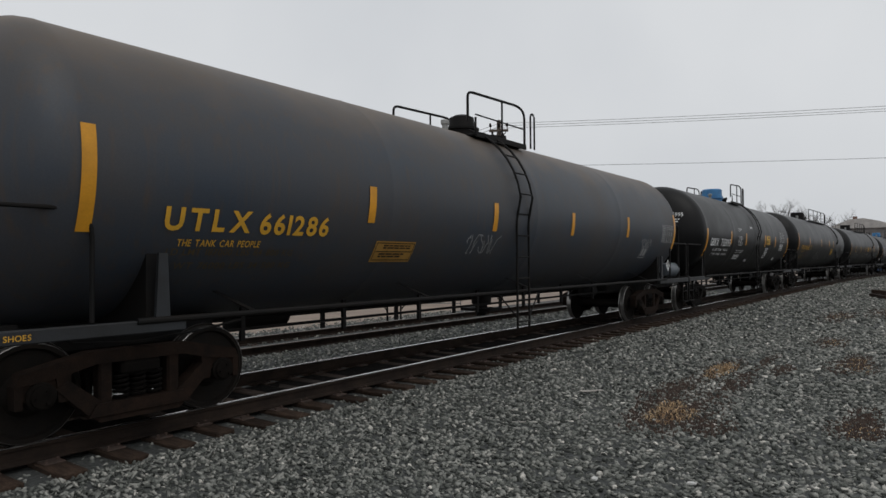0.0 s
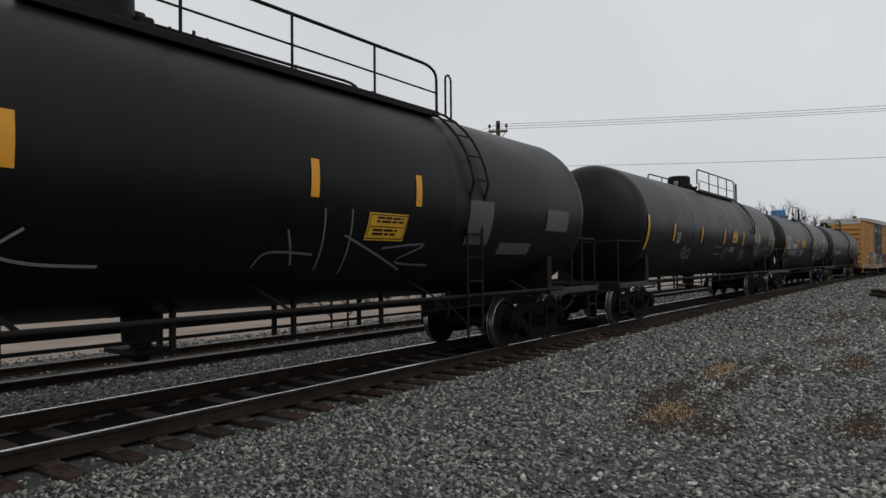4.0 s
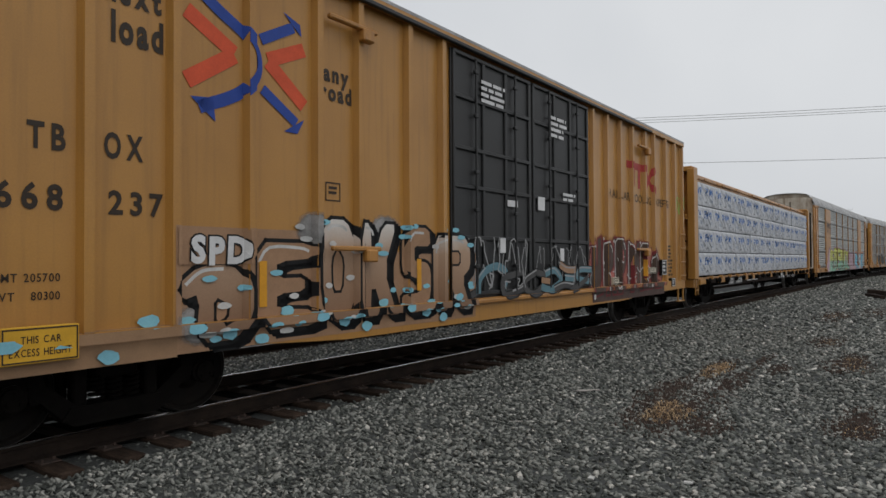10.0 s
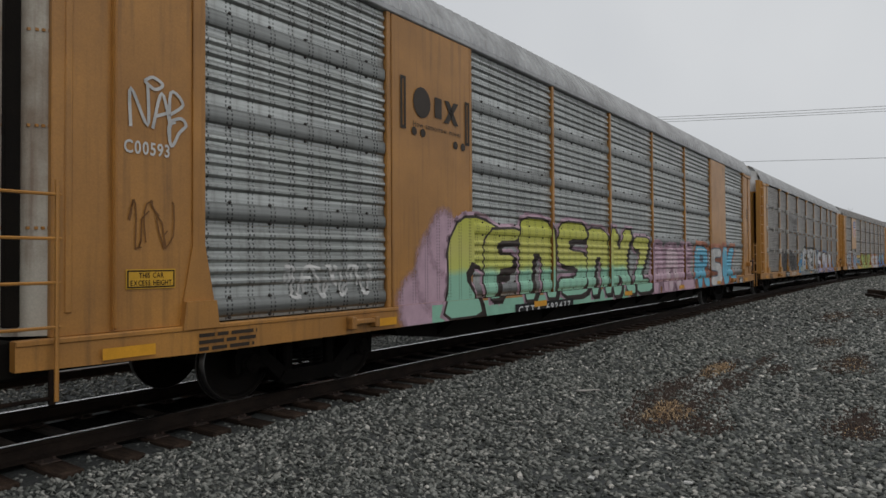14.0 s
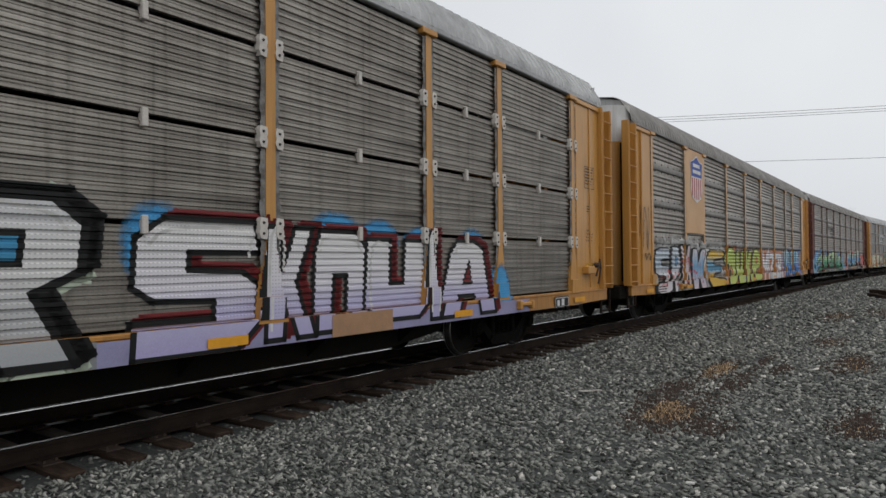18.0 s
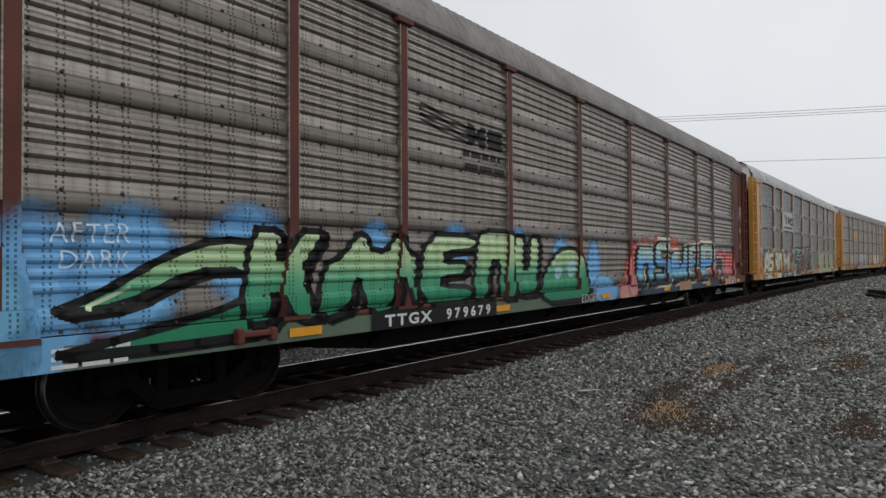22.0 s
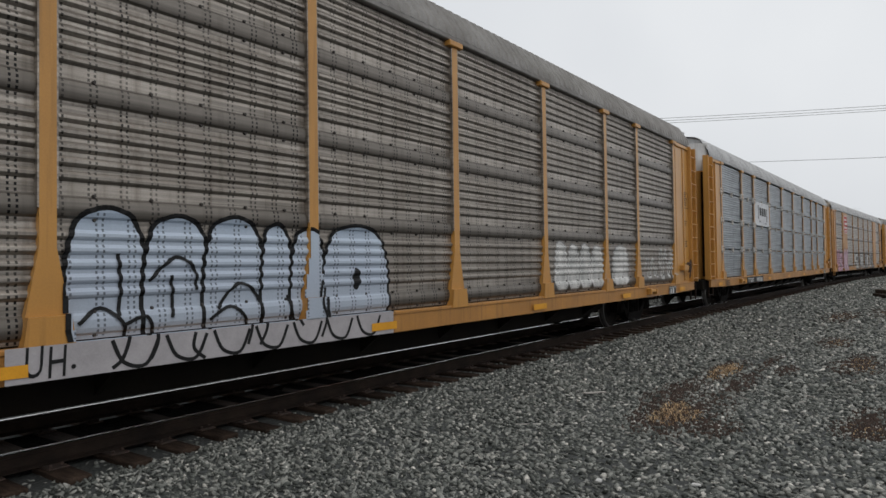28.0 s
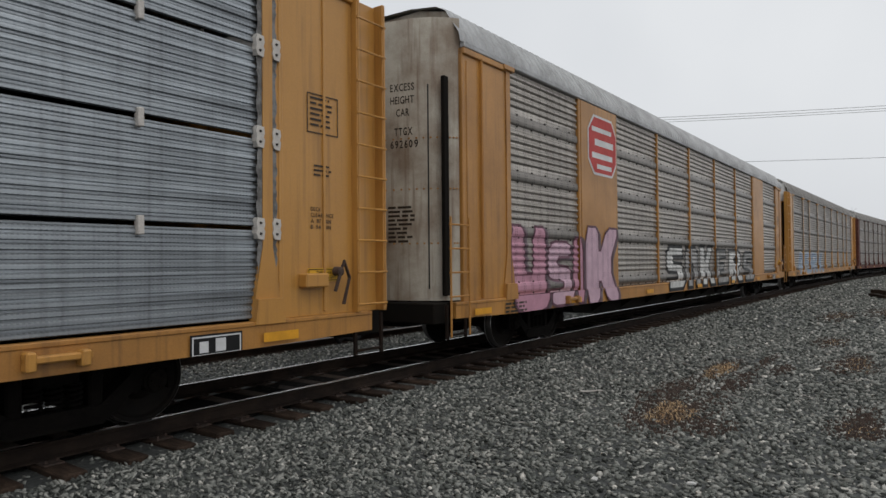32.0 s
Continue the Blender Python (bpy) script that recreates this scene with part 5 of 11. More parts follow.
def slack_folds(m):
    """Fine diagonal creases pulled across the wrap."""
    n, l = m.node_tree.nodes, m.node_tree.links
    b = n["Principled BSDF"]
    at = n.new("ShaderNodeTexCoord")
    last = b.inputs["Normal"].links[0].from_socket
    for lean, size, deep in ((0.50, 1.0, 0.030), (-0.35, 0.8, 0.022)):
        turn = n.new("ShaderNodeMapping")
        turn.vector_type = "TEXTURE"
        turn.inputs["Rotation"].default_value = (0, lean, 0)
        turn.inputs["Scale"].default_value = (1.6, 1, 0.30)
        l.new(at.outputs["Object"], turn.inputs[0])
        fold = n.new("ShaderNodeTexNoise")
        fold.inputs["Scale"].default_value, fold.inputs["Detail"].default_value, fold.inputs["Distortion"].default_value = size, 3, 0.6
        l.new(turn.outputs[0], fold.inputs["Vector"])
        raised = n.new("ShaderNodeBump")
        raised.inputs["Strength"].default_value, raised.inputs["Distance"].default_value = 1.0, deep
        l.new(fold.outputs[0], raised.inputs["Height"])
        l.new(last, raised.inputs["Normal"])
        last = raised.outputs[0]
    l.new(last, b.inputs["Normal"])


slack_folds(WRAP)
STRAP = material("dark_strap", (0.10, 0.10, 0.11), 0.5, 0, grain=0.1)
INK_BLUE = material("blue_printing_ink", (0.025, 0.15, 0.46), 0.5, 0, (0.020, 0.12, 0.39), grain=0.1, size=9, bump=0)
INK_GREY = material("grey_printing_ink", (0.10, 0.105, 0.12), 0.5, 0, grain=0.1, bump=0)
INK_PALE = material("pale_blue_printing_ink", (0.30, 0.36, 0.47), 0.5, 0, grain=0.1, bump=0)


def lumber_car(u, hl, tx):
    car = tagged(new("centre_beam_flat_car"), "ochre centre-beam flat car with tall end bulkheads", "flat car")
    CARS.append((car, u, tx))
    b = Build().box(-hl, hl, -1.38, 1.38, 0.92, 1.02, 0.01)
    part("deck", b, YELLOW_OLD, car)
    b = Build().box(-hl, hl, -0.10, 0.10, 1.0, 4.35, 0.01)
    part("centre_beam", b, YELLOW, car)
    b = Build().box(-hl, hl, -1.24, 1.24, 4.20, 4.46, 0.03)
    x = -hl + 0.5
    rng = random.Random(4)
    while x < hl - 0.5:
        b.box(x, x + 0.535, -1.30 - rng.random() * 0.06, 1.30, 4.30, 4.38, 0.01)
        x += 0.55
    part("top_chord", b, YELLOW_OLD, car)
    for y in (-1, 1):
        s = lambda a, c: (min(y * a, y * c), max(y * a, y * c))
        b = Build().slab([(-hl, 0.82), (-7.6, 0.82), (-6.9, 0.66), (6.9, 0.66), (7.6, 0.82), (hl, 0.82), (hl, 1.0), (-hl, 1.0)], *s(1.36, 1.44))
        part("side_sill", b, CAST_BROWN, car, "rust-blackened side sill")
        part("sill_flange", Build().box(-hl, hl, *s(1.40, 1.50), 0.97, 1.02, 0.012), YELLOW_OLD, car)
        x = -hl + 0.6
        k = 0
        while x < hl - 0.4:
            b = Build().box(x - 0.33, x + 0.33, *s(1.40, 1.50), 0.80, 0.97, 0.02)
            if k % 5 not in (3,):
                part("sill_block", b, (YELLOW, CAST_BROWN, YELLOW_OLD)[k % 3], car)
            b = Build().lathe([(y * 1.42, 0.075), (y * 1.58, 0.075), (y * 1.60, 0.05)], 12, "y", (x + 0.62, 0, 0.90))
            b.box(x + 0.50, x + 0.74, *s(1.40, 1.52), 0.84, 0.97, 0.02)
            b.lathe([(y * 1.54, 0.11), (y * 1.56, 0.11)], 12, "y", (x + 0.62, 0, 0.90))
            part("winch", b, UNDER, car)
            b = Build().box(x + 0.92, x + 1.02, *s(1.44, 1.56), 0.95, 1.06, 0.015)
            part("strap_guide", b, YELLOW_B, car)
            x += 1.22
            k += 1
    for s in (-1, 1):
        b = Build().box(min(s * hl, s * (hl - 0.06)), max(s * hl, s * (hl - 0.06)), -1.42, 1.42, 1.0, 4.45, 0.01)
        bulk = part("end_bulkhead", b, YELLOW_OLD, car, "ochre bulkhead with heavy frame ribs")
        for y in (-1.42, -0.75, 0.0, 0.75, 1.42):
            b = Build().box(min(s * hl, s * (hl + 0.40)), max(s * hl, s * (hl + 0.40)), y - (0.11 if abs(y) in (0.0, 1.42) else 0.035), y + (0.11 if abs(y) in (0.0, 1.42) else 0.035), 1.0, 4.5, 0.015)
            part("bulkhead_post", b, YELLOW, bulk)
        for z in (1.9, 2.9, 4.42):
            b = Build().box(min(s * hl, s * (hl + 0.36)), max(s * hl, s * (hl + 0.36)), -1.45, 1.45, z, z + 0.16, 0.015)
            part("bulkhead_rail", b, YELLOW, bulk)
        b = Build().box(min(s * (hl - 0.1), s * (hl + 0.28)), max(s * (hl - 0.1), s * (hl + 0.42)), -1.5, 1.5, 4.48, 4.56, 0.02)
        part("bulkhead_cap", b, YELLOW, bulk)
        b = Build().tube([(s * (hl + 0.44), 1.35, 2.2), (s * (hl + 0.46), 0.0, 2.28), (s * (hl + 0.46), -1.3, 2.2)], 0.02, 6)
        part("grab_rail", b, UNDER, bulk)
        b = Build()
        for y in (1.05, 1.42):
            b.box(min(s * (hl + 0.40), s * (hl + 0.44)), max(s * (hl + 0.40), s * (hl + 0.44)), y - 0.02, y + 0.02, 1.05, 4.4, 0.005)
        for k in range(9):
            b.rod((s * (hl + 0.45), 1.05, 1.2 + 0.37 * k), (s * (hl + 0.45), 1.42, 1.2 + 0.37 * k), 0.014, 6)
        part("end_ladder", b, YELLOW, bulk)
        part("end_platform", Build().box(min(s * (hl + 0.36), s * (hl + 0.72)), max(s * (hl + 0.36), s * (hl + 0.72)), -0.6, 1.3, 1.06, 1.11, 0.01), UNDER, bulk)
        if s < 0:
            b = Build()
            x = s * (hl + 0.62)
            b.tube([(x, 1.1 + 0.27 * math.cos(a), 1.75 + 0.27 * math.sin(a)) for a in (i * math.pi / 10 for i in range(21))], 0.016, 6)
            for k in range(4):
                b.rod((x, 1.1, 1.75), (x, 1.1 + 0.27 * math.cos(k * 1.571 + 0.3), 1.75 + 0.27 * math.sin(k * 1.571 + 0.3)), 0.012, 6)
            b.box(x + 0.02, x + 0.24, 0.92, 1.28, 1.55, 1.95, 0.03)
            part("brake_wheel", b, UNDER, bulk)
        b = Build().box(min(s * (hl - 0.1), s * (hl + 0.30)), max(s * (hl - 0.1), s * (hl + 0.30)), -1.45, 1.45, 0.72, 1.0, 0.02)
        part("end_sill", b, YELLOW_OLD, car)
        for y in (-1.5, 1.5):
            b = ladder_build(min(s * (hl + 0.02), s * (hl + 0.28)), max(s * (hl + 0.02), s * (hl + 0.28)), y, 0.5, 2.6, 0.4)
            part("ladder", b, YELLOW, car)
        coupler(car, s * (hl + 0.25), s)
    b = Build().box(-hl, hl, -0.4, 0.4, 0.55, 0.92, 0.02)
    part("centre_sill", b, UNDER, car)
    for x in (-tx, tx):
        truck(car, x, u)
    return car


FLAT = lumber_car(44.2, 11.35, 9.0)


# ---- lettering, stickers and graffiti laid on the cars' skins ----
GLYPHS = {}


def glyph(ch, bold):
    """Triangles and width of one character of height 1 in the built-in font."""
    key = (ch, round(bold, 3))
    if key not in GLYPHS:
        cu = bpy.data.curves.new("glyph", "FONT")
        cu.body, cu.size, cu.offset, cu.resolution_u = ch, 1.0, bold, 3
        ob = bpy.data.objects.new("glyph", cu)
        me = bpy.data.meshes.new_from_object(ob)
        me.calc_loop_triangles()
        co = [(v.co.x, v.co.y) for v in me.vertices]
        tris = [[co[i] for i in t.vertices] for t in me.loop_triangles]
        lo = min((p[0] for p in co), default=0)
        hi = max((p[0] for p in co), default=0.3)
        GLYPHS[key] = ([[(x - lo, z) for x, z in t] for t in tris], hi - lo)
        bpy.data.objects.remove(ob)
        bpy.data.meshes.remove(me)
        bpy.data.curves.remove(cu)
    return GLYPHS[key]


def lettering(text, x0, x1, z0, z1, bold=0.0, gap=0.12, slant=0.0, jitter=0.0, seed=1, grow=0.0):
    """Characters fitted into a box; returns (triangle, extra lift) pairs."""
    rng = random.Random(seed)
    if jitter == 0:
        gap = max(gap, 0.10)
    widths = [0.32 if c == " " else glyph(c, bold)[1] for c in text]
    total = sum(widths) + gap * (len(text) - 1)
    kx, kz = (x1 - x0) / total, (z1 - z0) / (0.72 + (2 * bold if jitter else 0))
    out, x = [], 0.0
    for i, (c, w) in enumerate(zip(text, widths)):
        dz, turn, big = rng.uniform(-1, 1) * jitter * 0.07, rng.uniform(-1, 1) * jitter * 0.10, 1 + rng.uniform(-0.3, 1) * jitter * 0.12
        if c != " ":
            for t in glyph(c, bold + grow)[0]:
                q = []
                for px, pz in t:
                    px, pz = px - w / 2 - grow, pz - 0.36
                    px, pz = px * big + pz * slant, pz * big
                    px, pz = px - pz * turn, pz + px * turn
                    q.append((x0 + (x + w / 2 + px) * kx, z0 + (pz + 0.36 + dz + (bold if jitter else 0)) * kz))
                out.append((q, 0.0007 * (i % 3)))
        x += w + gap
    return out


def plate(x0, x1, z0, z1):
    return [([(x0, z0), (x1, z0), (x1, z1)], 0.0), ([(x0, z0), (x1, z1), (x0, z1)], 0.0)]


def shape(*pts):
    """Fan of triangles over a convex or star-shaped outline."""
    cx, cz = sum(p[0] for p in pts) / len(pts), sum(p[1] for p in pts) / len(pts)
    return [([(cx, cz), pts[i], pts[(i + 1) % len(pts)]], 0.0) for i in range(len(pts))]


def ring(cx, cz, rx, rz, n=18, wobble=0.0, seed=0):
    rng = random.Random(seed)
    return shape(*[(cx + rx * (1 + rng.uniform(-wobble, wobble)) * math.cos(2 * math.pi * i / n), cz + rz * (1 + rng.uniform(-wobble, wobble)) * math.sin(2 * math.pi * i / n)) for i in range(n)])


def outline(x0, x1, z0, z1, w):
    return plate(x0, x1, z0, z0 + w) + plate(x0, x1, z1 - w, z1) + plate(x0, x0 + w, z0 + w, z1 - w) + plate(x1 - w, x1, z0 + w, z1 - w)


def bars(x0, x1, z0, z1, rows, seed=0, fill=0.55):
    """Lines of writing too small to read, as plain bars."""
    rng = random.Random(seed)
    out, h = [], (z1 - z0) / rows
    for k in range(rows):
        x, end = x0, x1 - rng.random() * 0.3 * (x1 - x0)
        while x < end:
            w = min(rng.uniform(1.5, 4.5) * h, end - x)
            out += plate(x, x + w, z1 - (k + fill) * h, z1 - k * h)
            x += w + 0.5 * h
    return out


def clip(poly, axis, lo, hi):
    for bound, keep in ((lo, 1), (hi, -1)):
        out = []
        for i in range(len(poly)):
            a, b = poly[i - 1], poly[i]
            da, db = (a[axis] - bound) * keep, (b[axis] - bound) * keep
            if (da < 0) != (db < 0):
                t = da / (da - db)
                out.append((a[0] + (b[0] - a[0]) * t, a[1] + (b[1] - a[1]) * t))
            if db >= 0:
                out.append(b)
        poly = out
        if len(poly) < 3:
            return []
    return poly


def split(poly, axis, cuts):
    lo, hi = min(p[axis] for p in poly), max(p[axis] for p in poly)
    a, b = np.searchsorted(cuts, (lo + 1e-5, hi - 1e-5)) if len(cuts) else (0, 0)
    if a >= b:
        return [poly]
    edges = [lo - 1e-6] + cuts[a:b].tolist() + [hi + 1e-6]
    return [q for q in (clip(poly, axis, a, b) for a, b in zip(edges, edges[1:])) if len(q) > 2]


class TankSkin:
    floor = -9
    shift = 0.0
    def __init__(self, zc, r):
        self.zc, self.r = zc, r
        self.zcuts, self.xcuts = [zc + 0.07 * k for k in range(-20, 20)], []

    def depth(self, x, z, cx, cz):
        return -math.sqrt(max((self.r + 0.005) ** 2 - (z - self.zc) ** 2, 0.05))


class BoxSkin:
    floor = 0.7
    shift = 0.0
    posts = (-9.45, -8.62, -7.72, -6.90, -6.02, -5.05, -4.35, -3.35, -2.55, 2.95, 3.75, 4.55, 5.35, 6.25, 6.95, 7.90, 8.72, 9.45)

    def __init__(self):
        self.zcuts = [0.925, 1.0, 1.02, 1.05]
        self.xcuts = sorted([p + d for p in self.posts for d in (-0.08, -0.04, 0.04, 0.08)] + [-2.40, 2.75])

    def depth(self, x, z, cx, cz):
        if cz < 0.925:
            return -1.583
        if cz < 1.02:
            return -1.655
        if -2.40 < cx < 2.75:
            return -1.592
        near = min(abs(cx - p) for p in self.posts)
        edge = min(abs(x - p) for p in self.posts)
        if near < 0.08:
            return -1.593 if edge < 0.05 else -1.503
        return -1.503


def bisect(steps, x):
    """How many of the rising steps lie at or below x."""
    k = 0
    while k < len(steps) and steps[k] <= x:
        k += 1
    return k


class RackSkin:
    floor = 0.73
    def __init__(self, kind, foot=True, plates=(), shift=0.0):
        self.kind, self.foot, self.plates, self.shift = kind, foot, plates, shift
        prof = rib_profile(kind)
        p = [a for a, _ in prof]
        self.table = [float(w) for w in np.interp(np.arange(0, 3970) / 4000, p, [c for _, c in prof])]
        self.zcuts = sorted([0.70, 0.95, 1.01, 1.03, 1.255, 1.44, 1.62, 1.8] + [SHEET_Z + k * SHEET_H + a for k in range(4) for a in p])
        self.xcuts = sorted([x + d for x in BAYS for d in (-0.19, -0.165, -0.132, -0.099, -0.067, 0.067, 0.099, 0.132, 0.165, 0.19)])

    def depth(self, x, z, cx, cz):
        if cz < 1.02:
            return -1.622
        k = bisect(BAYS, cx)
        near = min(abs(cx - BAYS[max(k - 1, 0)]), abs(cx - BAYS[min(k, 9)]))
        if abs(cx) > 12.03:
            return -1.64 if near < 0.19 and cz < 1.255 else (-1.565 if cz < 4.88 else -1.605)
        if self.foot:
            wide = 0.19 - (cz - 0.98) * 0.09 if cz < 1.26 else max(0.165 - (cz - 1.26) * 0.183, 0.067)
            if near < wide:
                return -1.636 if cz < 1.255 else -1.586
        elif near < 0.072:
            return -1.58
        for a, b in self.plates:
            if a < cx < b:
                return -1.589
        h = (cz - SHEET_Z) // SHEET_H
        base = SHEET_Z + h * SHEET_H
        return -1.517 - self.table[min(max(int((z - base) * 4000 + 0.5), 0), 3969)]


class FlatSkin:
    zcuts, xcuts, floor = [], [], -9

    def __init__(self, y, shift=0.0):
        self.y, self.shift = y, shift

    def depth(self, x, z, cx, cz):
        return self.y


class HeadSkin:
    """The rounded front head of a tank, seen from ahead: x runs across it, z up."""

    floor = -9
    shift = 0.0
    def __init__(self, zc, r, half):
        self.zc, self.r, self.half = zc, r, half
        self.zcuts, self.xcuts = [zc + 0.1 * k for k in range(-14, 14)], [0.1 * k for k in range(-14, 14)]

    def point(self, x, z, lift):
        q = min(math.hypot(x, z - self.zc) / self.r, 0.98)
        d = self.r * 0.54 * math.sqrt(1 - q * q)
        return (-self.half - d - lift - 0.006, -x, z)


class EndSkin:
    """A flat car end seen from ahead: x runs across it, z up."""
    zcuts, xcuts, floor, shift = [], [], -9, 0.0

    def __init__(self, front):
        self.front = front

    def point(self, x, z, lift):
        return (-self.front - lift, -x, z)


class DoorSkin:
    """The curved leaf at the front of a rack: x runs across it, z up."""
    floor, shift = -9, 0.0
    zcuts, xcuts = [], [0.05, 0.50, 0.90, 1.20, 1.42]

    def depth(self, x, z, cx, cz):
        return 0.0

    def point(self, x, z, lift):
        return (-float(np.interp(x, (0.05, 0.50, 0.90, 1.20, 1.42, 1.50), (13.90, 13.88, 13.78, 13.62, 13.42, 13.30))) - lift, -x, z)


PUNCHED = {}


def perforated(mat, kind):
    """The same paint on a punched sheet: the rows of holes stay open above the sill."""
    key = (mat.name, kind)
    if key in PUNCHED:
        return PUNCHED[key]
    m = mat.copy()
    m.name = mat.name + "_on_punched_sheet"
    n, l = m.node_tree.nodes, m.node_tree.links
    b = n["Principled BSDF"]
    colour = b.inputs["Base Color"].links[0].from_socket
    at = n.new("ShaderNodeTexCoord")
    cut = n.new("ShaderNodeSeparateXYZ")
    l.new(at.outputs["Object"], cut.inputs[0])

    def calc(op, a, c):
        k = n.new("ShaderNodeMath")
        k.operation = op
        for i, value in enumerate((a, c)):
            if isinstance(value, (int, float)):
                k.inputs[i].default_value = value
            else:
                l.new(value, k.inputs[i])
        return k.outputs[0]

    def band(value, period, lo, hi):
        f = calc("FLOORED_MODULO", value, period)
        return calc("MULTIPLY", calc("GREATER_THAN", f, lo), calc("LESS_THAN", f, hi))

    x, z = cut.outputs[0], calc("SUBTRACT", cut.outputs[2], SHEET_Z)
    if kind == "wide":
        hole = calc("MULTIPLY", calc("MAXIMUM", band(x, 0.28, 0.03, 0.050), band(x, 0.28, 0.085, 0.105)), band(z, 0.0457, 0.006, 0.032))
    else:
        hole = calc("MULTIPLY", band(x, 0.042, 0.008, 0.028), band(z, 0.0396, 0.012, 0.024))
    hole = calc("MULTIPLY", hole, calc("GREATER_THAN", z, 0.02))
    mix = n.new("ShaderNodeMixRGB")
    mix.inputs[2].default_value = (0.012, 0.012, 0.012, 1)
    l.new(calc("MULTIPLY", hole, 0.7 if kind == "wide" else 0.35), mix.inputs[0])
    l.new(colour, mix.inputs[1])
    l.new(mix.outputs[0], b.inputs["Base Color"])
    PUNCHED[key] = m
    return m


def lay(name, tris, mat, parent, skin, lift=0.004, label=""):
    """Lay flat shapes on a skin, a few millimetres proud of it."""
    v, f = [], []
    rows, columns = np.asarray(skin.zcuts, dtype=float), np.asarray(skin.xcuts, dtype=float)
    for t, extra in tris:
        t = clip([(x + skin.shift, z) for x, z in t], 1, skin.floor, 99)
        if len(t) < 3:
            continue
        for strip in split(t, 1, rows):
            for q in split(strip, 0, columns):
                cx, cz = sum(p[0] for p in q) / len(q), sum(p[1] for p in q) / len(q)
                k = len(v)
                if isinstance(skin, (HeadSkin, DoorSkin, EndSkin)):
                    v += [skin.point(x, z, lift + extra) for x, z in q]
                else:
                    v += [(x, skin.depth(x, z, cx, cz) - lift - extra, z) for x, z in q]
                f.append(tuple(range(k, k + len(q))))
    me = bpy.data.meshes.new(name)
    me.from_pydata(v, [], f)
    me.materials.append(perforated(mat, skin.kind) if isinstance(skin, RackSkin) and name in ("graffiti_fill", "graffiti_letters", "graffiti_background", "graffiti_outline") else mat)
    ob = new(name, me)
    ob.parent = parent
    if label:
        tagged(ob, label)
    return ob


def ink(name, c, rough=0.5, worn=0.82):
    return material(name, c, rough, 0, [k * worn for k in c], grain=0.06, size=4, bump=0.0, gleam=0.3)


def fade(name, low, high, z0, z1, rough=0.5):
    """Sprayed paint that passes from one colour into another up the panel."""
    m = ink(name, low, rough)
    n, l = m.node_tree.nodes, m.node_tree.links
    at = n.new("ShaderNodeTexCoord")
    cut = n.new("ShaderNodeSeparateXYZ")
    l.new(at.outputs["Object"], cut.inputs[0])
    mist = n.new("ShaderNodeTexNoise")
    mist.inputs["Scale"].default_value = 3.0
    l.new(at.outputs["Object"], mist.inputs["Vector"])
    add = n.new("ShaderNodeMath")
    add.operation = "MULTIPLY_ADD"
    add.inputs[1].default_value = (z1 - z0) * 0.5
    l.new(mist.outputs[0], add.inputs[0])
    l.new(cut.outputs[2], add.inputs[2])
    rise = n.new("ShaderNodeMapRange")
    rise.inputs["From Min"].default_value, rise.inputs["From Max"].default_value = z0 + (z1 - z0) * 0.25, z1 + (z1 - z0) * 0.25
    l.new(add.outputs[0], rise.inputs["Value"])
    mix = n.new("ShaderNodeMixRGB")
    mix.inputs[1].default_value, mix.inputs[2].default_value = (*low, 1), (*high, 1)
    l.new(rise.outputs[0], mix.inputs[0])
    old = [k for k in m.node_tree.links if k.to_socket == n["Principled BSDF"].inputs["Base Color"]][0].from_node
    l.new(mix.outputs[0], old.inputs[0])
    return m


I_YEL = ink("yellow_lettering", (0.62, 0.34, 0.035))
I_STRIPE = ink("reflective_amber_stripe", (0.62, 0.285, 0.022), 0.35)
I_AMBER = ink("amber_reflector", (0.66, 0.31, 0.025), 0.35)
I_WHITE = ink("white_lettering", (0.62, 0.62, 0.62))
I_DULL = ink("dull_white_lettering", (0.30, 0.30, 0.30))
I_SIGN = ink("yellow_sign_sheet", (0.62, 0.345, 0.028))
I_BLACK = ink("black_lettering", (0.006, 0.006, 0.0065))
I_SOOT = material("soot_black_spray", (0.030, 0.030, 0.032), 0.6, 0, (0.060, 0.058, 0.055), grain=0.1, size=2, bump=0)
I_RED = ink("red_paint", (0.45, 0.035, 0.028))
I_ROYAL = ink("royal_blue_paint", (0.022, 0.060, 0.30))
I_ORANGE = ink("orange_red_paint", (0.62, 0.085, 0.030))
I_CREAM = ink("cream_paint", (0.60, 0.55, 0.44))
I_SPRAYW = material("white_spray", (0.58, 0.57, 0.55), 0.6, 0, (0.36, 0.36, 0.35), grain=0.08, size=3, bump=0)
I_FADED = material("faded_white_spray", (0.34, 0.33, 0.32), 0.6, 0, (0.16, 0.155, 0.15), grain=0.1, size=3, bump=0)
I_BROWN = ink("dark_brown_lettering", (0.035, 0.024, 0.016))
I_MAROON = ink("maroon_paint", (0.16, 0.018, 0.020))


def sign_panel(car, x0, x1, z0, z1, mat, label=""):
    """Flat sheet over the ribs that carries a railway mark."""
    return part("sign_sheet", Build().box(x0, x1, -1.574, -1.52, z0, z1, 0.004), mat, car, label)


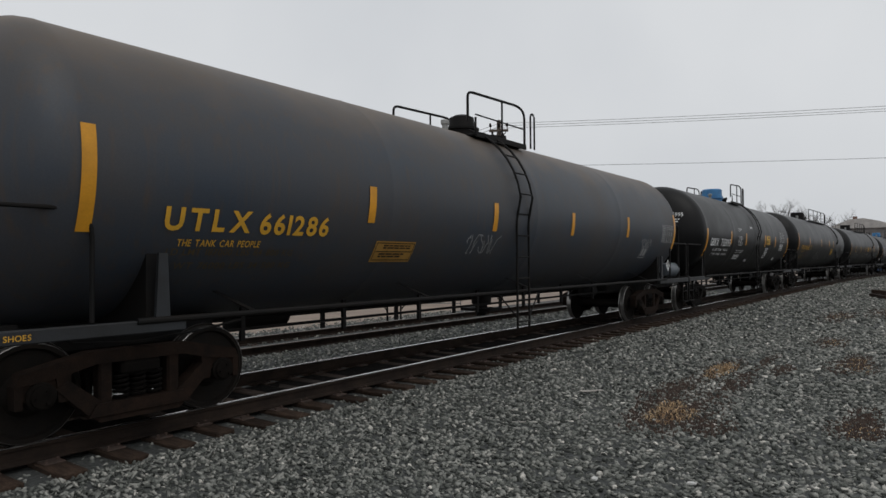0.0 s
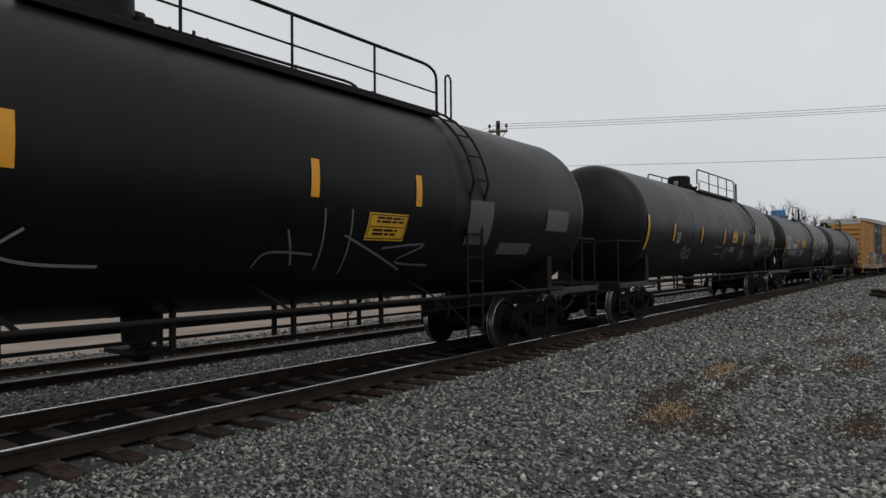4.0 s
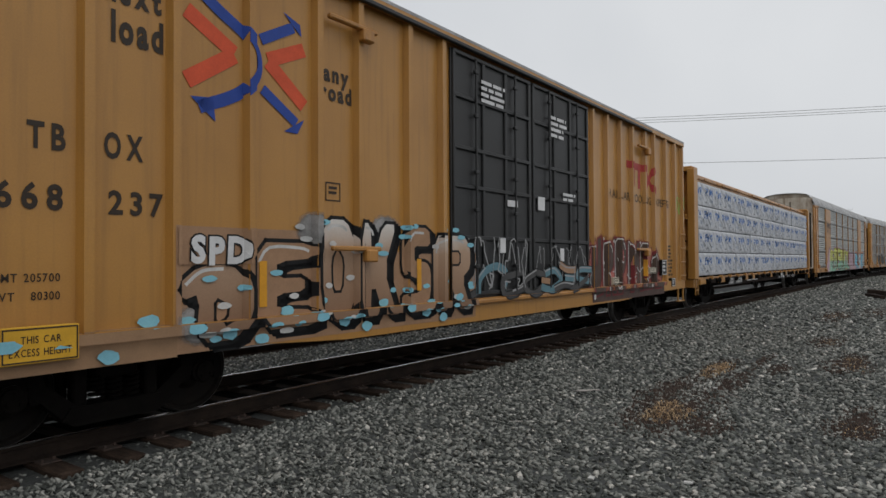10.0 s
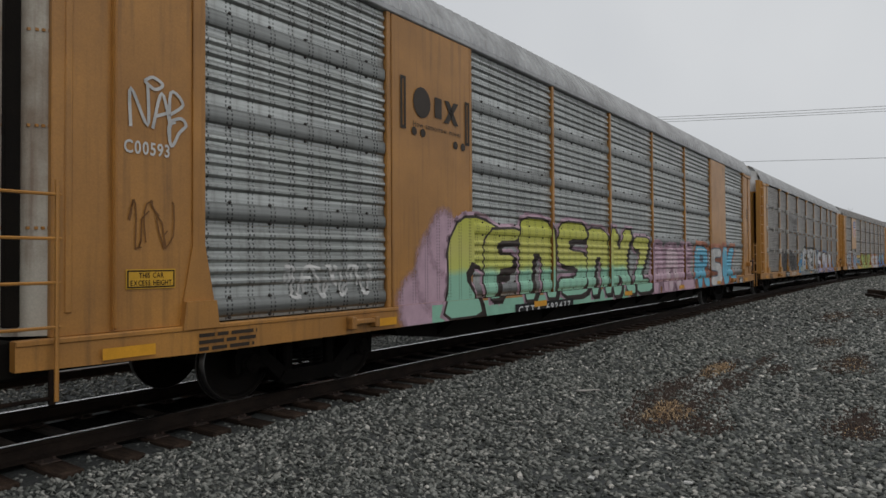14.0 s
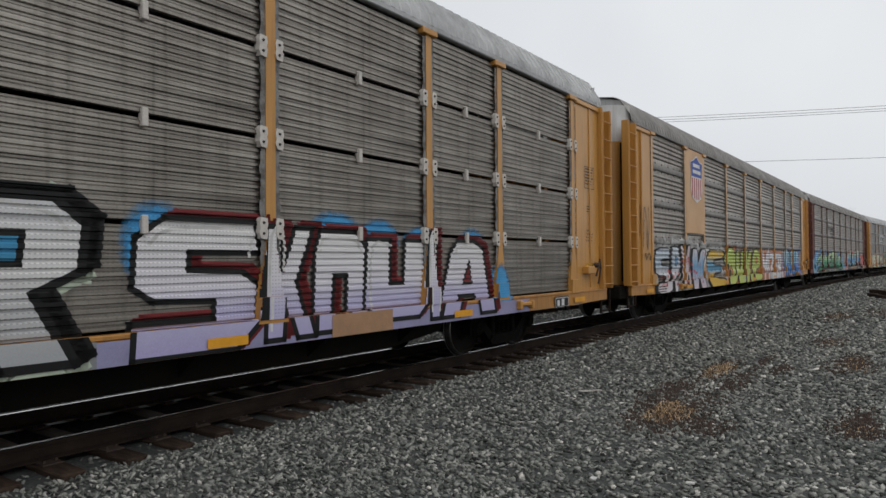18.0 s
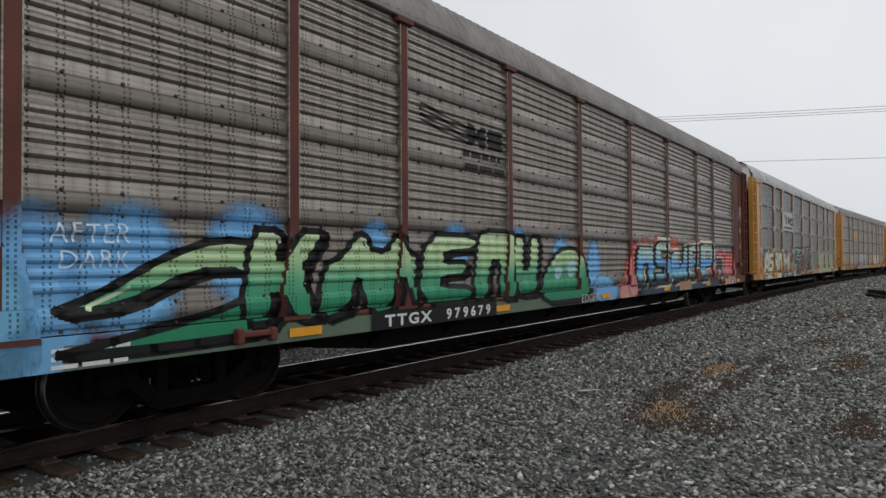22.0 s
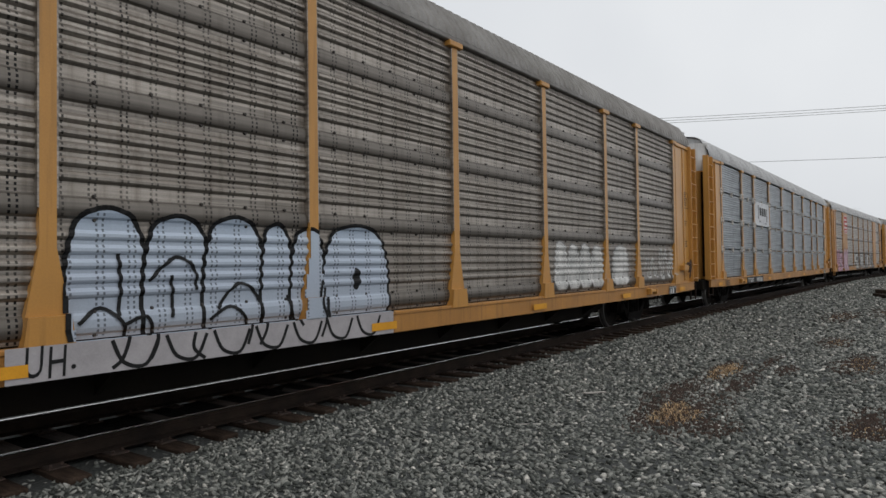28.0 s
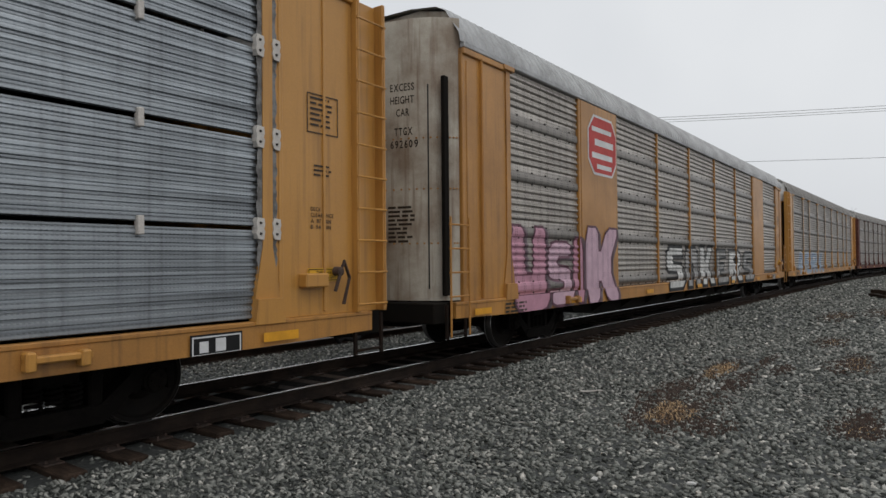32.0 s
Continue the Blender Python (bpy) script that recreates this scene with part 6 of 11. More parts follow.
def lay_each(name, pieces, mat, car, skin, lift=0.004, label=""):
    """Lay shapes that stand apart as parts of their own: strips that touch stay together."""
    groups = []
    for q, extra in pieces:
        x0, x1 = min(p[0] for p in q), max(p[0] for p in q)
        z0, z1 = min(p[1] for p in q), max(p[1] for p in q)
        hit = [g for g in groups if g[0] < x1 + 0.002 and g[1] > x0 - 0.002 and g[2] < z1 + 0.002 and g[3] > z0 - 0.002]
        box = [x0, x1, z0, z1, [(q, extra)]]
        for g in hit:
            box = [min(box[0], g[0]), max(box[1], g[1]), min(box[2], g[2]), max(box[3], g[3]), g[4] + box[4]]
            groups.remove(g)
        groups.append(box)
    for g in groups:
        lay(name, g[4], mat, car, skin, lift, label)


def stripes(car, skin, spots, w=0.13, mat=None):
    for x, z0, z1 in spots:
        lay("reflective_stripe", plate(x - w / 2, x + w / 2, z0, z1), mat or I_STRIPE, car, skin)


def scrawl(name, car, skin, x0, x1, z0, z1, mat, seed, strokes=9, w=0.03, label=""):
    """A hand-sprayed tag: loose overlapping strokes."""
    rng = random.Random(seed)
    tris = []
    for k in range(strokes):
        ax = x0 + (x1 - x0) * (k + rng.uniform(-0.3, 0.3)) / strokes
        pts = []
        for j in range(7):
            t = j / 6
            pts.append((ax + (x1 - x0) / strokes * (1.3 * t * rng.uniform(0.5, 1.4) + 0.5 * math.sin(5 * t + k)), z0 + (z1 - z0) * (0.5 + 0.5 * math.sin(3.1 * t + k * 1.9 + rng.uniform(-0.4, 0.4)))))
        for (ax0, az0), (ax1, az1) in zip(pts, pts[1:]):
            d = math.hypot(ax1 - ax0, az1 - az0) or 1
            nx, nz = -(az1 - az0) / d * w / 2, (ax1 - ax0) / d * w / 2
            tris += [([(ax0 + nx, az0 + nz), (ax0 - nx, az0 - nz), (ax1 - nx, az1 - nz)], 0.0003 * k), ([(ax0 + nx, az0 + nz), (ax1 - nx, az1 - nz), (ax1 + nx, az1 + nz)], 0.0003 * k)]
    return lay(name, tris, mat, car, skin, 0.006, label)


def sign_yellow(car, skin, x0, x1, z0, z1, mat=None):
    lay("warning_sign", plate(x0, x1, z0, z1), mat or I_SIGN, car, skin, 0.004, "yellow warning sign with dark lines")
    w = x1 - x0
    lay("sign_print", bars(x0 + w * 0.2, x1 - w * 0.05, z0 + (z1 - z0) * 0.60, z1 - 0.05, 2, 3, 0.6) + bars(x0 + w * 0.15, x1 - w * 0.08, z0 + 0.05, z0 + (z1 - z0) * 0.42, 2, 5, 0.6) + outline(x0 + 0.02, x1 - 0.02, z0 + 0.02, z1 - 0.02, 0.012) + plate(x0 + 0.04, x1 - 0.04, (z0 + z1) / 2 - 0.006, (z0 + z1) / 2 + 0.006), I_BLACK, car, skin, 0.008)


def data_table(car, skin, x0, x1, z0, z1):
    t, n = [], 8
    h = (z1 - z0) / n
    for k in range(n):
        z = z0 + h * k
        t += plate(x0, x1, z - 0.003, z + 0.003)
        for a, b in ((0.03, 0.33), (0.42, 0.54), (0.62, 0.75), (0.83, 0.96)):
            t += plate(x0 + (x1 - x0) * a, x0 + (x1 - x0) * (b - 0.04 * (k % 3)), z + h * 0.30, z + h * 0.72)
    for a in (0.39, 0.59, 0.79):
        t += plate(x0 + (x1 - x0) * a - 0.003, x0 + (x1 - x0) * a + 0.003, z0, z1)
    lay("data_panel", t + outline(x0 - 0.02, x1 + 0.02, z0 - 0.02, z1 + 0.02, 0.010), I_DULL, car, skin, 0.004, "white printed data panel")


def lines(texts, x0, x1, z0, z1):
    """Short lines of stencilled writing, set flush to the left."""
    out, h, most = [], (z1 - z0) / len(texts), max(len(t) for t in texts)
    for k, text in enumerate(texts):
        out += lettering(text, x0, x0 + (x1 - x0) * len(text) / most, z1 - (k + 0.68) * h, z1 - k * h, 0.01)
    return out


def placard(car, x, z, y, number, s=0.135, plain=False):
    """Hazard placard: a square on its corner."""
    k = FlatSkin(y)
    b = Build().slab([(x - s * 1.25, z), (x, z - s * 1.25), (x + s * 1.25, z), (x, z + s * 1.25)], y + 0.006, y + 0.014)
    ob = part("placard", b, I_WHITE, car, "black and white diamond placard" if plain else "red and white diamond placard")
    if plain:
        lay("placard_stripes", [t for d in (-0.6, -0.3, 0.0, 0.3, 0.6) for t in plate(x + s * d - 0.012, x + s * d + 0.012, z + s * 0.20, z + s * (1.05 - abs(d)))] + plate(x - s, x + s, z + s * 0.13, z + s * 0.16), I_BLACK, ob, k, 0.0)
        lay("placard_number", lettering(number, x - s * 0.62, x + s * 0.62, z - s * 0.32, z + s * 0.05, 0.02) + plate(x - s * 0.7, x + s * 0.7, z - s * 0.46, z - s * 0.42), I_BLACK, ob, k, 0.002)
        return
    lay("placard_top", [([(x, z + s * 1.15), (x - s * 1.0, z + s * 0.15), (x + s * 1.0, z + s * 0.15)], 0)], I_RED, ob, k, 0.0)
    lay("placard_bottom", [([(x, z - s * 1.15), (x + s * 0.55, z - s * 0.55), (x - s * 0.55, z - s * 0.55)], 0)], I_RED, ob, k, 0.0)
    lay("placard_number", lettering(number, x - s * 0.62, x + s * 0.62, z - s * 0.32, z + s * 0.10, 0.02), I_BLACK, ob, k, 0.002)


FORMS = (
    ([(0.95, 0.80), (0.55, 1.0), (0.12, 0.82), (0.30, 0.56), (0.78, 0.44), (0.92, 0.18), (0.48, 0.0), (0.02, 0.16)],),
    ([(0.92, 0.78), (0.50, 1.0), (0.08, 0.62), (0.14, 0.22), (0.52, 0.0), (1.0, 0.24)], [(0.55, 0.45), (0.98, 0.48)]),
    ([(0.05, 0.0), (0.14, 0.5), (0.10, 1.0)], [(0.08, 0.94), (0.72, 1.0), (0.86, 0.72), (0.20, 0.50)], [(0.34, 0.52), (0.62, 0.30), (1.05, 0.0)]),
    ([(0.0, 0.0), (0.30, 0.55), (0.52, 1.0)], [(0.46, 1.0), (0.70, 0.45), (1.0, 0.0)], [(0.16, 0.32), (0.88, 0.36)]),
    ([(0.05, 1.0), (0.02, 0.45), (0.18, 0.05), (0.62, 0.02), (0.90, 0.40), (0.86, 1.0)],),
    ([(0.02, 0.0), (0.10, 0.95)], [(0.06, 0.92), (0.50, 0.35)], [(0.48, 0.36), (0.92, 0.98)], [(0.90, 1.0), (0.98, 0.0)]),
    ([(0.10, 0.0), (0.06, 0.5), (0.14, 1.0)], [(0.10, 0.05), (0.55, 0.10), (1.05, -0.02)], [(0.10, 0.52), (0.70, 0.58)], [(0.12, 0.96), (0.55, 0.90), (0.98, 1.0)]),
    ([(0.50, 1.0), (0.08, 0.66), (0.16, 0.12), (0.56, 0.0), (0.94, 0.34), (0.86, 0.84), (0.44, 1.0)],),
    ([(0.08, 0.0), (0.10, 1.0)], [(0.95, 1.0), (0.45, 0.62), (0.16, 0.48)], [(0.22, 0.52), (0.60, 0.34), (1.05, -0.04)]),
)


def ribbon(pts, w, lift=0.0, steps=5, taper=0.0):
    """A brushed band of even width along a smooth path."""
    q = [pts[0]] + list(pts) + [pts[-1]]
    way = []
    for k in range(len(pts) - 1):
        a, b, c, d = q[k:k + 4]
        for j in range(steps + (k == len(pts) - 2)):
            t = j / steps
            way.append(tuple(0.5 * (2 * b[i] + (c[i] - a[i]) * t + (2 * a[i] - 5 * b[i] + 4 * c[i] - d[i]) * t * t + (3 * b[i] - a[i] - 3 * c[i] + d[i]) * t ** 3) for i in (0, 1)))
    rows = []
    for k, p in enumerate(way):
        a, b = way[max(k - 1, 0)], way[min(k + 1, len(way) - 1)]
        d = math.hypot(b[0] - a[0], b[1] - a[1]) or 1
        half = w / 2 * (1 - taper * k / len(way))
        nx, nz = -(b[1] - a[1]) / d * half, (b[0] - a[0]) / d * half
        rows.append(((p[0] + nx, p[1] + nz), (p[0] - nx, p[1] - nz)))
    out = []
    for (a, b), (c, d) in zip(rows, rows[1:]):
        out += [([a, b, d], lift), ([a, d, c], lift)]
    return out


def cloud_of(x0, x1, z0, z1, seed):
    rng = random.Random(seed)
    t = []
    n = int((x1 - x0) / 0.4) + 2
    for i in range(n):
        cx = x0 + (x1 - x0) * i / (n - 1)
        for cz, rr in ((z1 - 0.22, rng.uniform(0.28, 0.42)), ((z0 + z1) / 2, 0.45), (z0 + 0.30, 0.40)):
            t += [(q, 0.00008 * (i * 3 % 17)) for q, _ in ring(cx + rng.uniform(-0.1, 0.1), cz, rr, min(rr, 0.5 * (z1 - z0)), 14, 0.08, seed + i)]
    return t


def wild(car, skin, x0, x1, z0, z1, fills, edge, seed, cloud=None, pitch=0.8, width=0.23, rim=0.045, halo=None, shine=None, dots=(), label=""):
    """Interlocking sprayed strokes, outlined and shaded, that cannot be read."""
    rng = random.Random(seed)
    if cloud:
        lay("graffiti_background", cloud_of(x0, x1, z0, z1, seed), cloud, car, skin, 0.002)
    n = max(2, int((x1 - x0) / pitch))
    step = (x1 - x0) / n
    lines, outer, gleam = [], [], []
    paint = [[] for _ in fills]
    for i in range(n):
        form = FORMS[rng.randrange(len(FORMS))]
        sx, sz = step * rng.uniform(1.05, 1.35), (z1 - z0 - width) * rng.uniform(0.86, 1.0)
        bx, bz = x0 + i * step - 0.1 * step, z0 + width / 2 + rng.uniform(0, 0.08)
        mirror, upset = i % 2 == 0 or rng.random() < 0.5, rng.random() < 0.55
        lean, tip = rng.uniform(-0.08, 0.22), rng.uniform(-0.06, 0.06)
        for j, stroke in enumerate(form):
            pts = [((1 - x) if mirror else x, (1 - z) if upset else z) for x, z in stroke]
            pts = [(bx + sx * (x + lean * (z - 0.5)) + rng.uniform(-0.06, 0.06), bz + sz * (z + tip * (x - 0.5)) + rng.uniform(-0.05, 0.05)) for x, z in pts]
            w = width * rng.uniform(0.85, 1.15)
            base = 0.0011 * i + 0.00008 * j
            lines += ribbon(pts, w + 2 * rim, base)
            outer += ribbon(pts, w + 5 * rim, 0.00006 * (i * 3 + j))
            paint[(i + j) % len(fills) if rng.random() < 0.35 else 0] += ribbon(pts, w, base + 0.0007)
            if shine and rng.random() < 0.75:
                up = [(x - 0.22 * w, z + 0.30 * w) for x, z in pts[:3]]
                gleam += ribbon(up, 0.035, base + 0.0012, 4, 0.5)
    if halo:
        lay("graffiti_halo", outer, halo, car, skin, 0.0035)
    lay("graffiti_outline", lines, edge, car, skin, 0.006)
    for k, (tris, mat) in enumerate(zip(paint, fills)):
        if tris:
            lay("graffiti_fill", tris, mat, car, skin, 0.006, label if k == 0 else "")
    if gleam:
        lay("graffiti_highlight", gleam, shine, car, skin, 0.006)
    for k, mat in enumerate(dots):
        t = []
        for i in range(int((x1 - x0) * 3.2)):
            s = rng.uniform(0.025, 0.085)
            cx, cz = rng.uniform(x0 + 0.1, x1 - 0.1), rng.uniform(z0 + 0.08, z1 - 0.2)
            if rng.random() < 0.45:
                t += [(q, 0.0001 * (i % 9)) for q, _ in ring(cx, cz, s, s * rng.uniform(0.6, 1.2), 10, 0.15, seed + i)]
            else:
                a = rng.uniform(0, 6.3)
                t += ribbon([(cx, cz), (cx + 0.14 * math.cos(a), cz + 0.10 * math.sin(a)), (cx + 0.26 * math.cos(a + 0.6), cz + 0.2 * math.sin(a + 0.6))], s * 1.1, 0.0001 * (i % 9), 3, 0.7)
        lay("graffiti_detail", t, mat, car, skin, 0.0075 + 0.0011 * n + 0.0012 * k)


def chunk(outer, *cuts):
    """A letter form in a unit box: its outline and the shapes cut into it."""
    return outer, cuts


GRAFFITI = {
    "A": chunk([(0, 0), (.3, 0), (.36, .25), (.64, .25), (.7, 0), (1, 0), (.78, .9), (.6, 1), (.3, 1), (.18, .85)], [(.42, .42), (.58, .42), (.52, .72)]),
    "B": chunk([(0, 0), (.8, 0), (1, .2), (.9, .5), (1, .75), (.8, 1), (0, 1)], [(.4, .2), (.65, .25), (.4, .38)], [(.4, .6), (.65, .68), (.4, .8)]),
    "D": chunk([(.25, 0), (.75, 0), (1, .3), (1, .75), (.75, 1), (.3, .98), (0, .72), (.12, .52), (.3, .58)], [(.52, .22), (.68, .3), (.7, .45), (.52, .55)]),
    "E": chunk([(0, 0), (1, 0), (1, .22), (.4, .26), (.4, .38), (.85, .4), (.85, .6), (.4, .6), (.4, .74), (1, .78), (1, 1), (0, 1)]),
    "e": chunk([(.15, 0), (.9, 0), (1, .2), (.45, .24), (.42, .36), (1, .4), (1, .75), (.75, 1), (.3, 1), (0, .7), (0, .25)], [(.4, .55), (.68, .55), (.62, .75), (.42, .75)]),
    "F": chunk([(0, 0), (.35, 0), (.38, .38), (.8, .42), (.8, .62), (.38, .62), (.38, .78), (1, .8), (1, 1), (0, .95)]),
    "G": chunk([(0, .3), (.1, .78), (.35, 1), (.95, .95), (1, .7), (.6, .72), (.45, .55), (1, .5), (.95, .08), (.6, 0), (.15, .05)], [(.4, .25), (.66, .28), (.62, .44), (.42, .42)]),
    "i": chunk([(.1, 0), (.9, 0), (.9, 1), (.1, 1)]),
    "J": chunk([(0, .8), (0, .35), (.15, 0), (.8, .05), (1, .3), (1, 1), (.7, .95), (.66, .55), (.42, .38), (.38, .85)]),
    "K": chunk([(0, 0), (.35, 0), (.38, .35), (.62, 0), (1, 0), (.68, .5), (1, 1), (.62, 1), (.38, .62), (.36, 1), (0, 1)]),
    "M": chunk([(0, 0), (.25, 0), (.28, .5), (.5, .2), (.72, .5), (.75, 0), (1, 0), (1, 1), (.78, 1), (.5, .6), (.22, 1), (0, 1)]),
    "N": chunk([(0, 0), (.35, 0), (.38, .55), (.62, .55), (.62, 0), (1, 0), (1, .85), (.8, 1), (.1, 1), (0, .8)]),
    "O": chunk([(.25, 0), (.75, 0), (1, .25), (1, .75), (.75, 1), (.25, 1), (0, .75), (0, .25)], [(.38, .3), (.62, .3), (.66, .6), (.5, .72), (.36, .6)]),
    "P": chunk([(0, 0), (.4, 0), (.4, .35), (.8, .38), (1, .6), (1, .85), (.8, 1), (0, 1)], [(.4, .58), (.65, .6), (.65, .78), (.4, .78)]),
    "R": chunk([(0, 0), (.35, 0), (.36, .35), (.6, 0), (1, 0), (.75, .42), (1, .55), (1, .85), (.8, 1), (0, 1)], [(.38, .6), (.66, .6), (.66, .78), (.38, .78)]),
    "S": chunk([(0, 0), (.8, 0), (1, .2), (1, .5), (.85, .6), (.4, .62), (.4, .75), (1, .75), (.95, 1), (.2, 1), (0, .85), (0, .5), (.15, .4), (.62, .38), (.62, .25), (0, .25)]),
    "U": chunk([(0, 1), (.38, 1), (.4, .45), (.62, .45), (.62, 1), (1, 1), (1, .15), (.85, 0), (.15, 0), (0, .15)]),
    "X": chunk([(0, 0), (.35, 0), (.5, .3), (.65, 0), (1, 0), (.7, .5), (1, 1), (.65, 1), (.5, .7), (.35, 1), (0, 1), (.3, .5)]),
    "Z": chunk([(0, 0), (1, 0), (1, .25), (.45, .25), (1, .78), (1, 1), (0, 1), (0, .76), (.5, .76), (0, .24)]),
    "lump": chunk([(0, 0), (1, 0), (1, .62), (.85, .93), (.5, 1), (.15, .93), (0, .62)]),
    "swoosh": chunk([(0, .34), (.25, .38), (.5, .68), (.72, .68), (.82, .42), (.62, .26), (.3, .12), (.02, 0), (.5, 0), (.9, .02), (1, .3), (1, .7), (.85, .95), (.55, 1), (.35, .82), (.15, .5)]),
    "spikes": chunk([(0, 0), (.3, .1), (.35, .5), (.5, 0), (.75, .05), (.8, .5), (1, 0), (1, .7), (.85, .75), (.7, 1), (.6, .75), (.4, .8), (.3, 1), (.15, .7), (0, .6)]),
    "hook": chunk([(0, 0), (.55, 0), (.5, .18), (.32, .4), (.45, .55), (.7, .38), (1, .36), (1, .52), (.78, .62), (.95, .85), (.6, 1), (.25, .97), (.08, .7), (.1, .3)], [(.62, .5), (.78, .46), (.78, .54)]),
    "dome": chunk([(0, 0), (1, 0), (1, .45), (.85, .8), (.6, 1), (.3, .95), (.1, .6)]),
}


def rounded(pts, times):
    """Cuts the corners of an outline."""
    for _ in range(times):
        pts = [q for a, c in zip(pts, pts[1:] + pts[:1]) for q in ((a[0] * .8 + c[0] * .2, a[1] * .8 + c[1] * .2), (a[0] * .2 + c[0] * .8, a[1] * .2 + c[1] * .8))]
    return pts


def filled(pts, lift=0.0):
    return [([pts[k] for k in t], lift) for t in geometry.tessellate_polygon([[Vector((x, z, 0)) for x, z in pts]])]


def border(pts, w, lift=0.0):
    """A sprayed line of even width round an outline."""
    out = []
    for (ax, az), (cx, cz) in zip(pts, pts[1:] + pts[:1]):
        d = math.hypot(cx - ax, cz - az) or 1
        tx, tz = (cx - ax) / d * w / 2, (cz - az) / d * w / 2
        a, b, c, e = (ax - tx - tz, az - tz + tx), (ax - tx + tz, az - tz - tx), (cx + tx + tz, cz + tz - tx), (cx + tx - tz, cz + tz + tx)
        out += [([a, b, c], lift), ([a, c, e], lift)]
    return out


def mural(car, skin, letters, fills, edge, rim=0.05, soft=1, cut=None, halo=None, wide=0.14, block=None, deep=(-0.08, -0.05), shine=None, label="", lean=0.0):
    """A sprayed word: each letter has its block shadow, fill, cut-ins and outline."""
    for i, (key, x0, x1, z0, z1) in enumerate(letters):
        outer, cuts = GRAFFITI[key]

        def spread(pts):
            return [(x0 + (x1 - x0) * (a + lean * (c - 0.5)), z0 + (z1 - z0) * c) for a, c in pts]

        pts, base = rounded(spread(outer), soft), 0.0016 * i
        if halo:
            lay("graffiti_halo", border(pts, wide, 0.00004 * i), halo, car, skin, 0.0030)
        if block:
            lay("graffiti_shadow", filled([(x + deep[0], z + deep[1]) for x, z in pts], base) + border([(x + deep[0], z + deep[1]) for x, z in pts], rim, base) + border([(x + deep[0] / 2, z + deep[1] / 2) for x, z in pts], rim, base), block, car, skin, 0.0042)
        lay("graffiti_fill", filled(pts, base), fills[i % len(fills)], car, skin, 0.0048, label if i == 0 else "")
        lay("graffiti_outline", border(pts, rim, base), edge, car, skin, 0.0054)
        for c in cuts:
            q = rounded(spread(c), soft)
            lay("graffiti_detail", filled(q, base), cut or edge, car, skin, 0.0054)
            if cut:
                lay("graffiti_outline", border(q, rim * 0.7, base), edge, car, skin, 0.0058)
        if shine:
            top = sorted(range(len(pts)), key=lambda k: pts[k][0] * 0.6 - pts[k][1])[0]
            mx, mz = (x0 + x1) / 2, (z0 + z1) / 2
            run = [(mx + (pts[(top + d) % len(pts)][0] - mx) * 0.80, mz + (pts[(top + d) % len(pts)][1] - mz) * 0.84) for d in (-2, -1, 0, 1)]
            lay("graffiti_highlight", ribbon(run, 0.035, base, 3), shine, car, skin, 0.0060)


def soft_edged(mat, cx, cz, rx, rz):
    """The same spray, thinning out towards the rim of its cloud."""
    m = mat.copy()
    m.name = mat.name + "_cloud"
    n, l = m.node_tree.nodes, m.node_tree.links
    at = n.new("ShaderNodeTexCoord")
    fit = n.new("ShaderNodeMapping")
    fit.vector_type = "TEXTURE"
    fit.inputs["Location"].default_value, fit.inputs["Scale"].default_value = (cx, 0, cz), (rx, 1000, rz)
    l.new(at.outputs["Object"], fit.inputs[0])
    far = n.new("ShaderNodeVectorMath")
    far.operation = "LENGTH"
    l.new(fit.outputs[0], far.inputs[0])
    spatter = n.new("ShaderNodeTexNoise")
    spatter.inputs["Scale"].default_value, spatter.inputs["Detail"].default_value = 14.0, 4
    l.new(at.outputs["Object"], spatter.inputs["Vector"])
    add = n.new("ShaderNodeMath")
    add.operation = "MULTIPLY_ADD"
    add.inputs[1].default_value = 0.30
    l.new(spatter.outputs[0], add.inputs[0])
    l.new(far.outputs["Value"], add.inputs[2])
    thin = n.new("ShaderNodeMapRange")
    thin.inputs["From Min"].default_value, thin.inputs["From Max"].default_value = 0.82, 1.14
    thin.inputs["To Min"].default_value, thin.inputs["To Max"].default_value = 0.97, 0.0
    l.new(add.outputs[0], thin.inputs["Value"])
    l.new(thin.outputs[0], n["Principled BSDF"].inputs["Alpha"])
    return m


def mist(car, skin, spots, mat, seed):
    """Rounded clouds of thin spray behind a piece."""
    for k, (x, z, rx, rz) in enumerate(spots):
        rx, rz = rx * 1.12, rz * 1.12
        lay("graffiti_background", [(q, 0.00012 * k) for q, _ in ring(x, z, rx, rz, 22)], soft_edged(mat, x + skin.shift, z, rx, rz), car, skin, 0.0016)


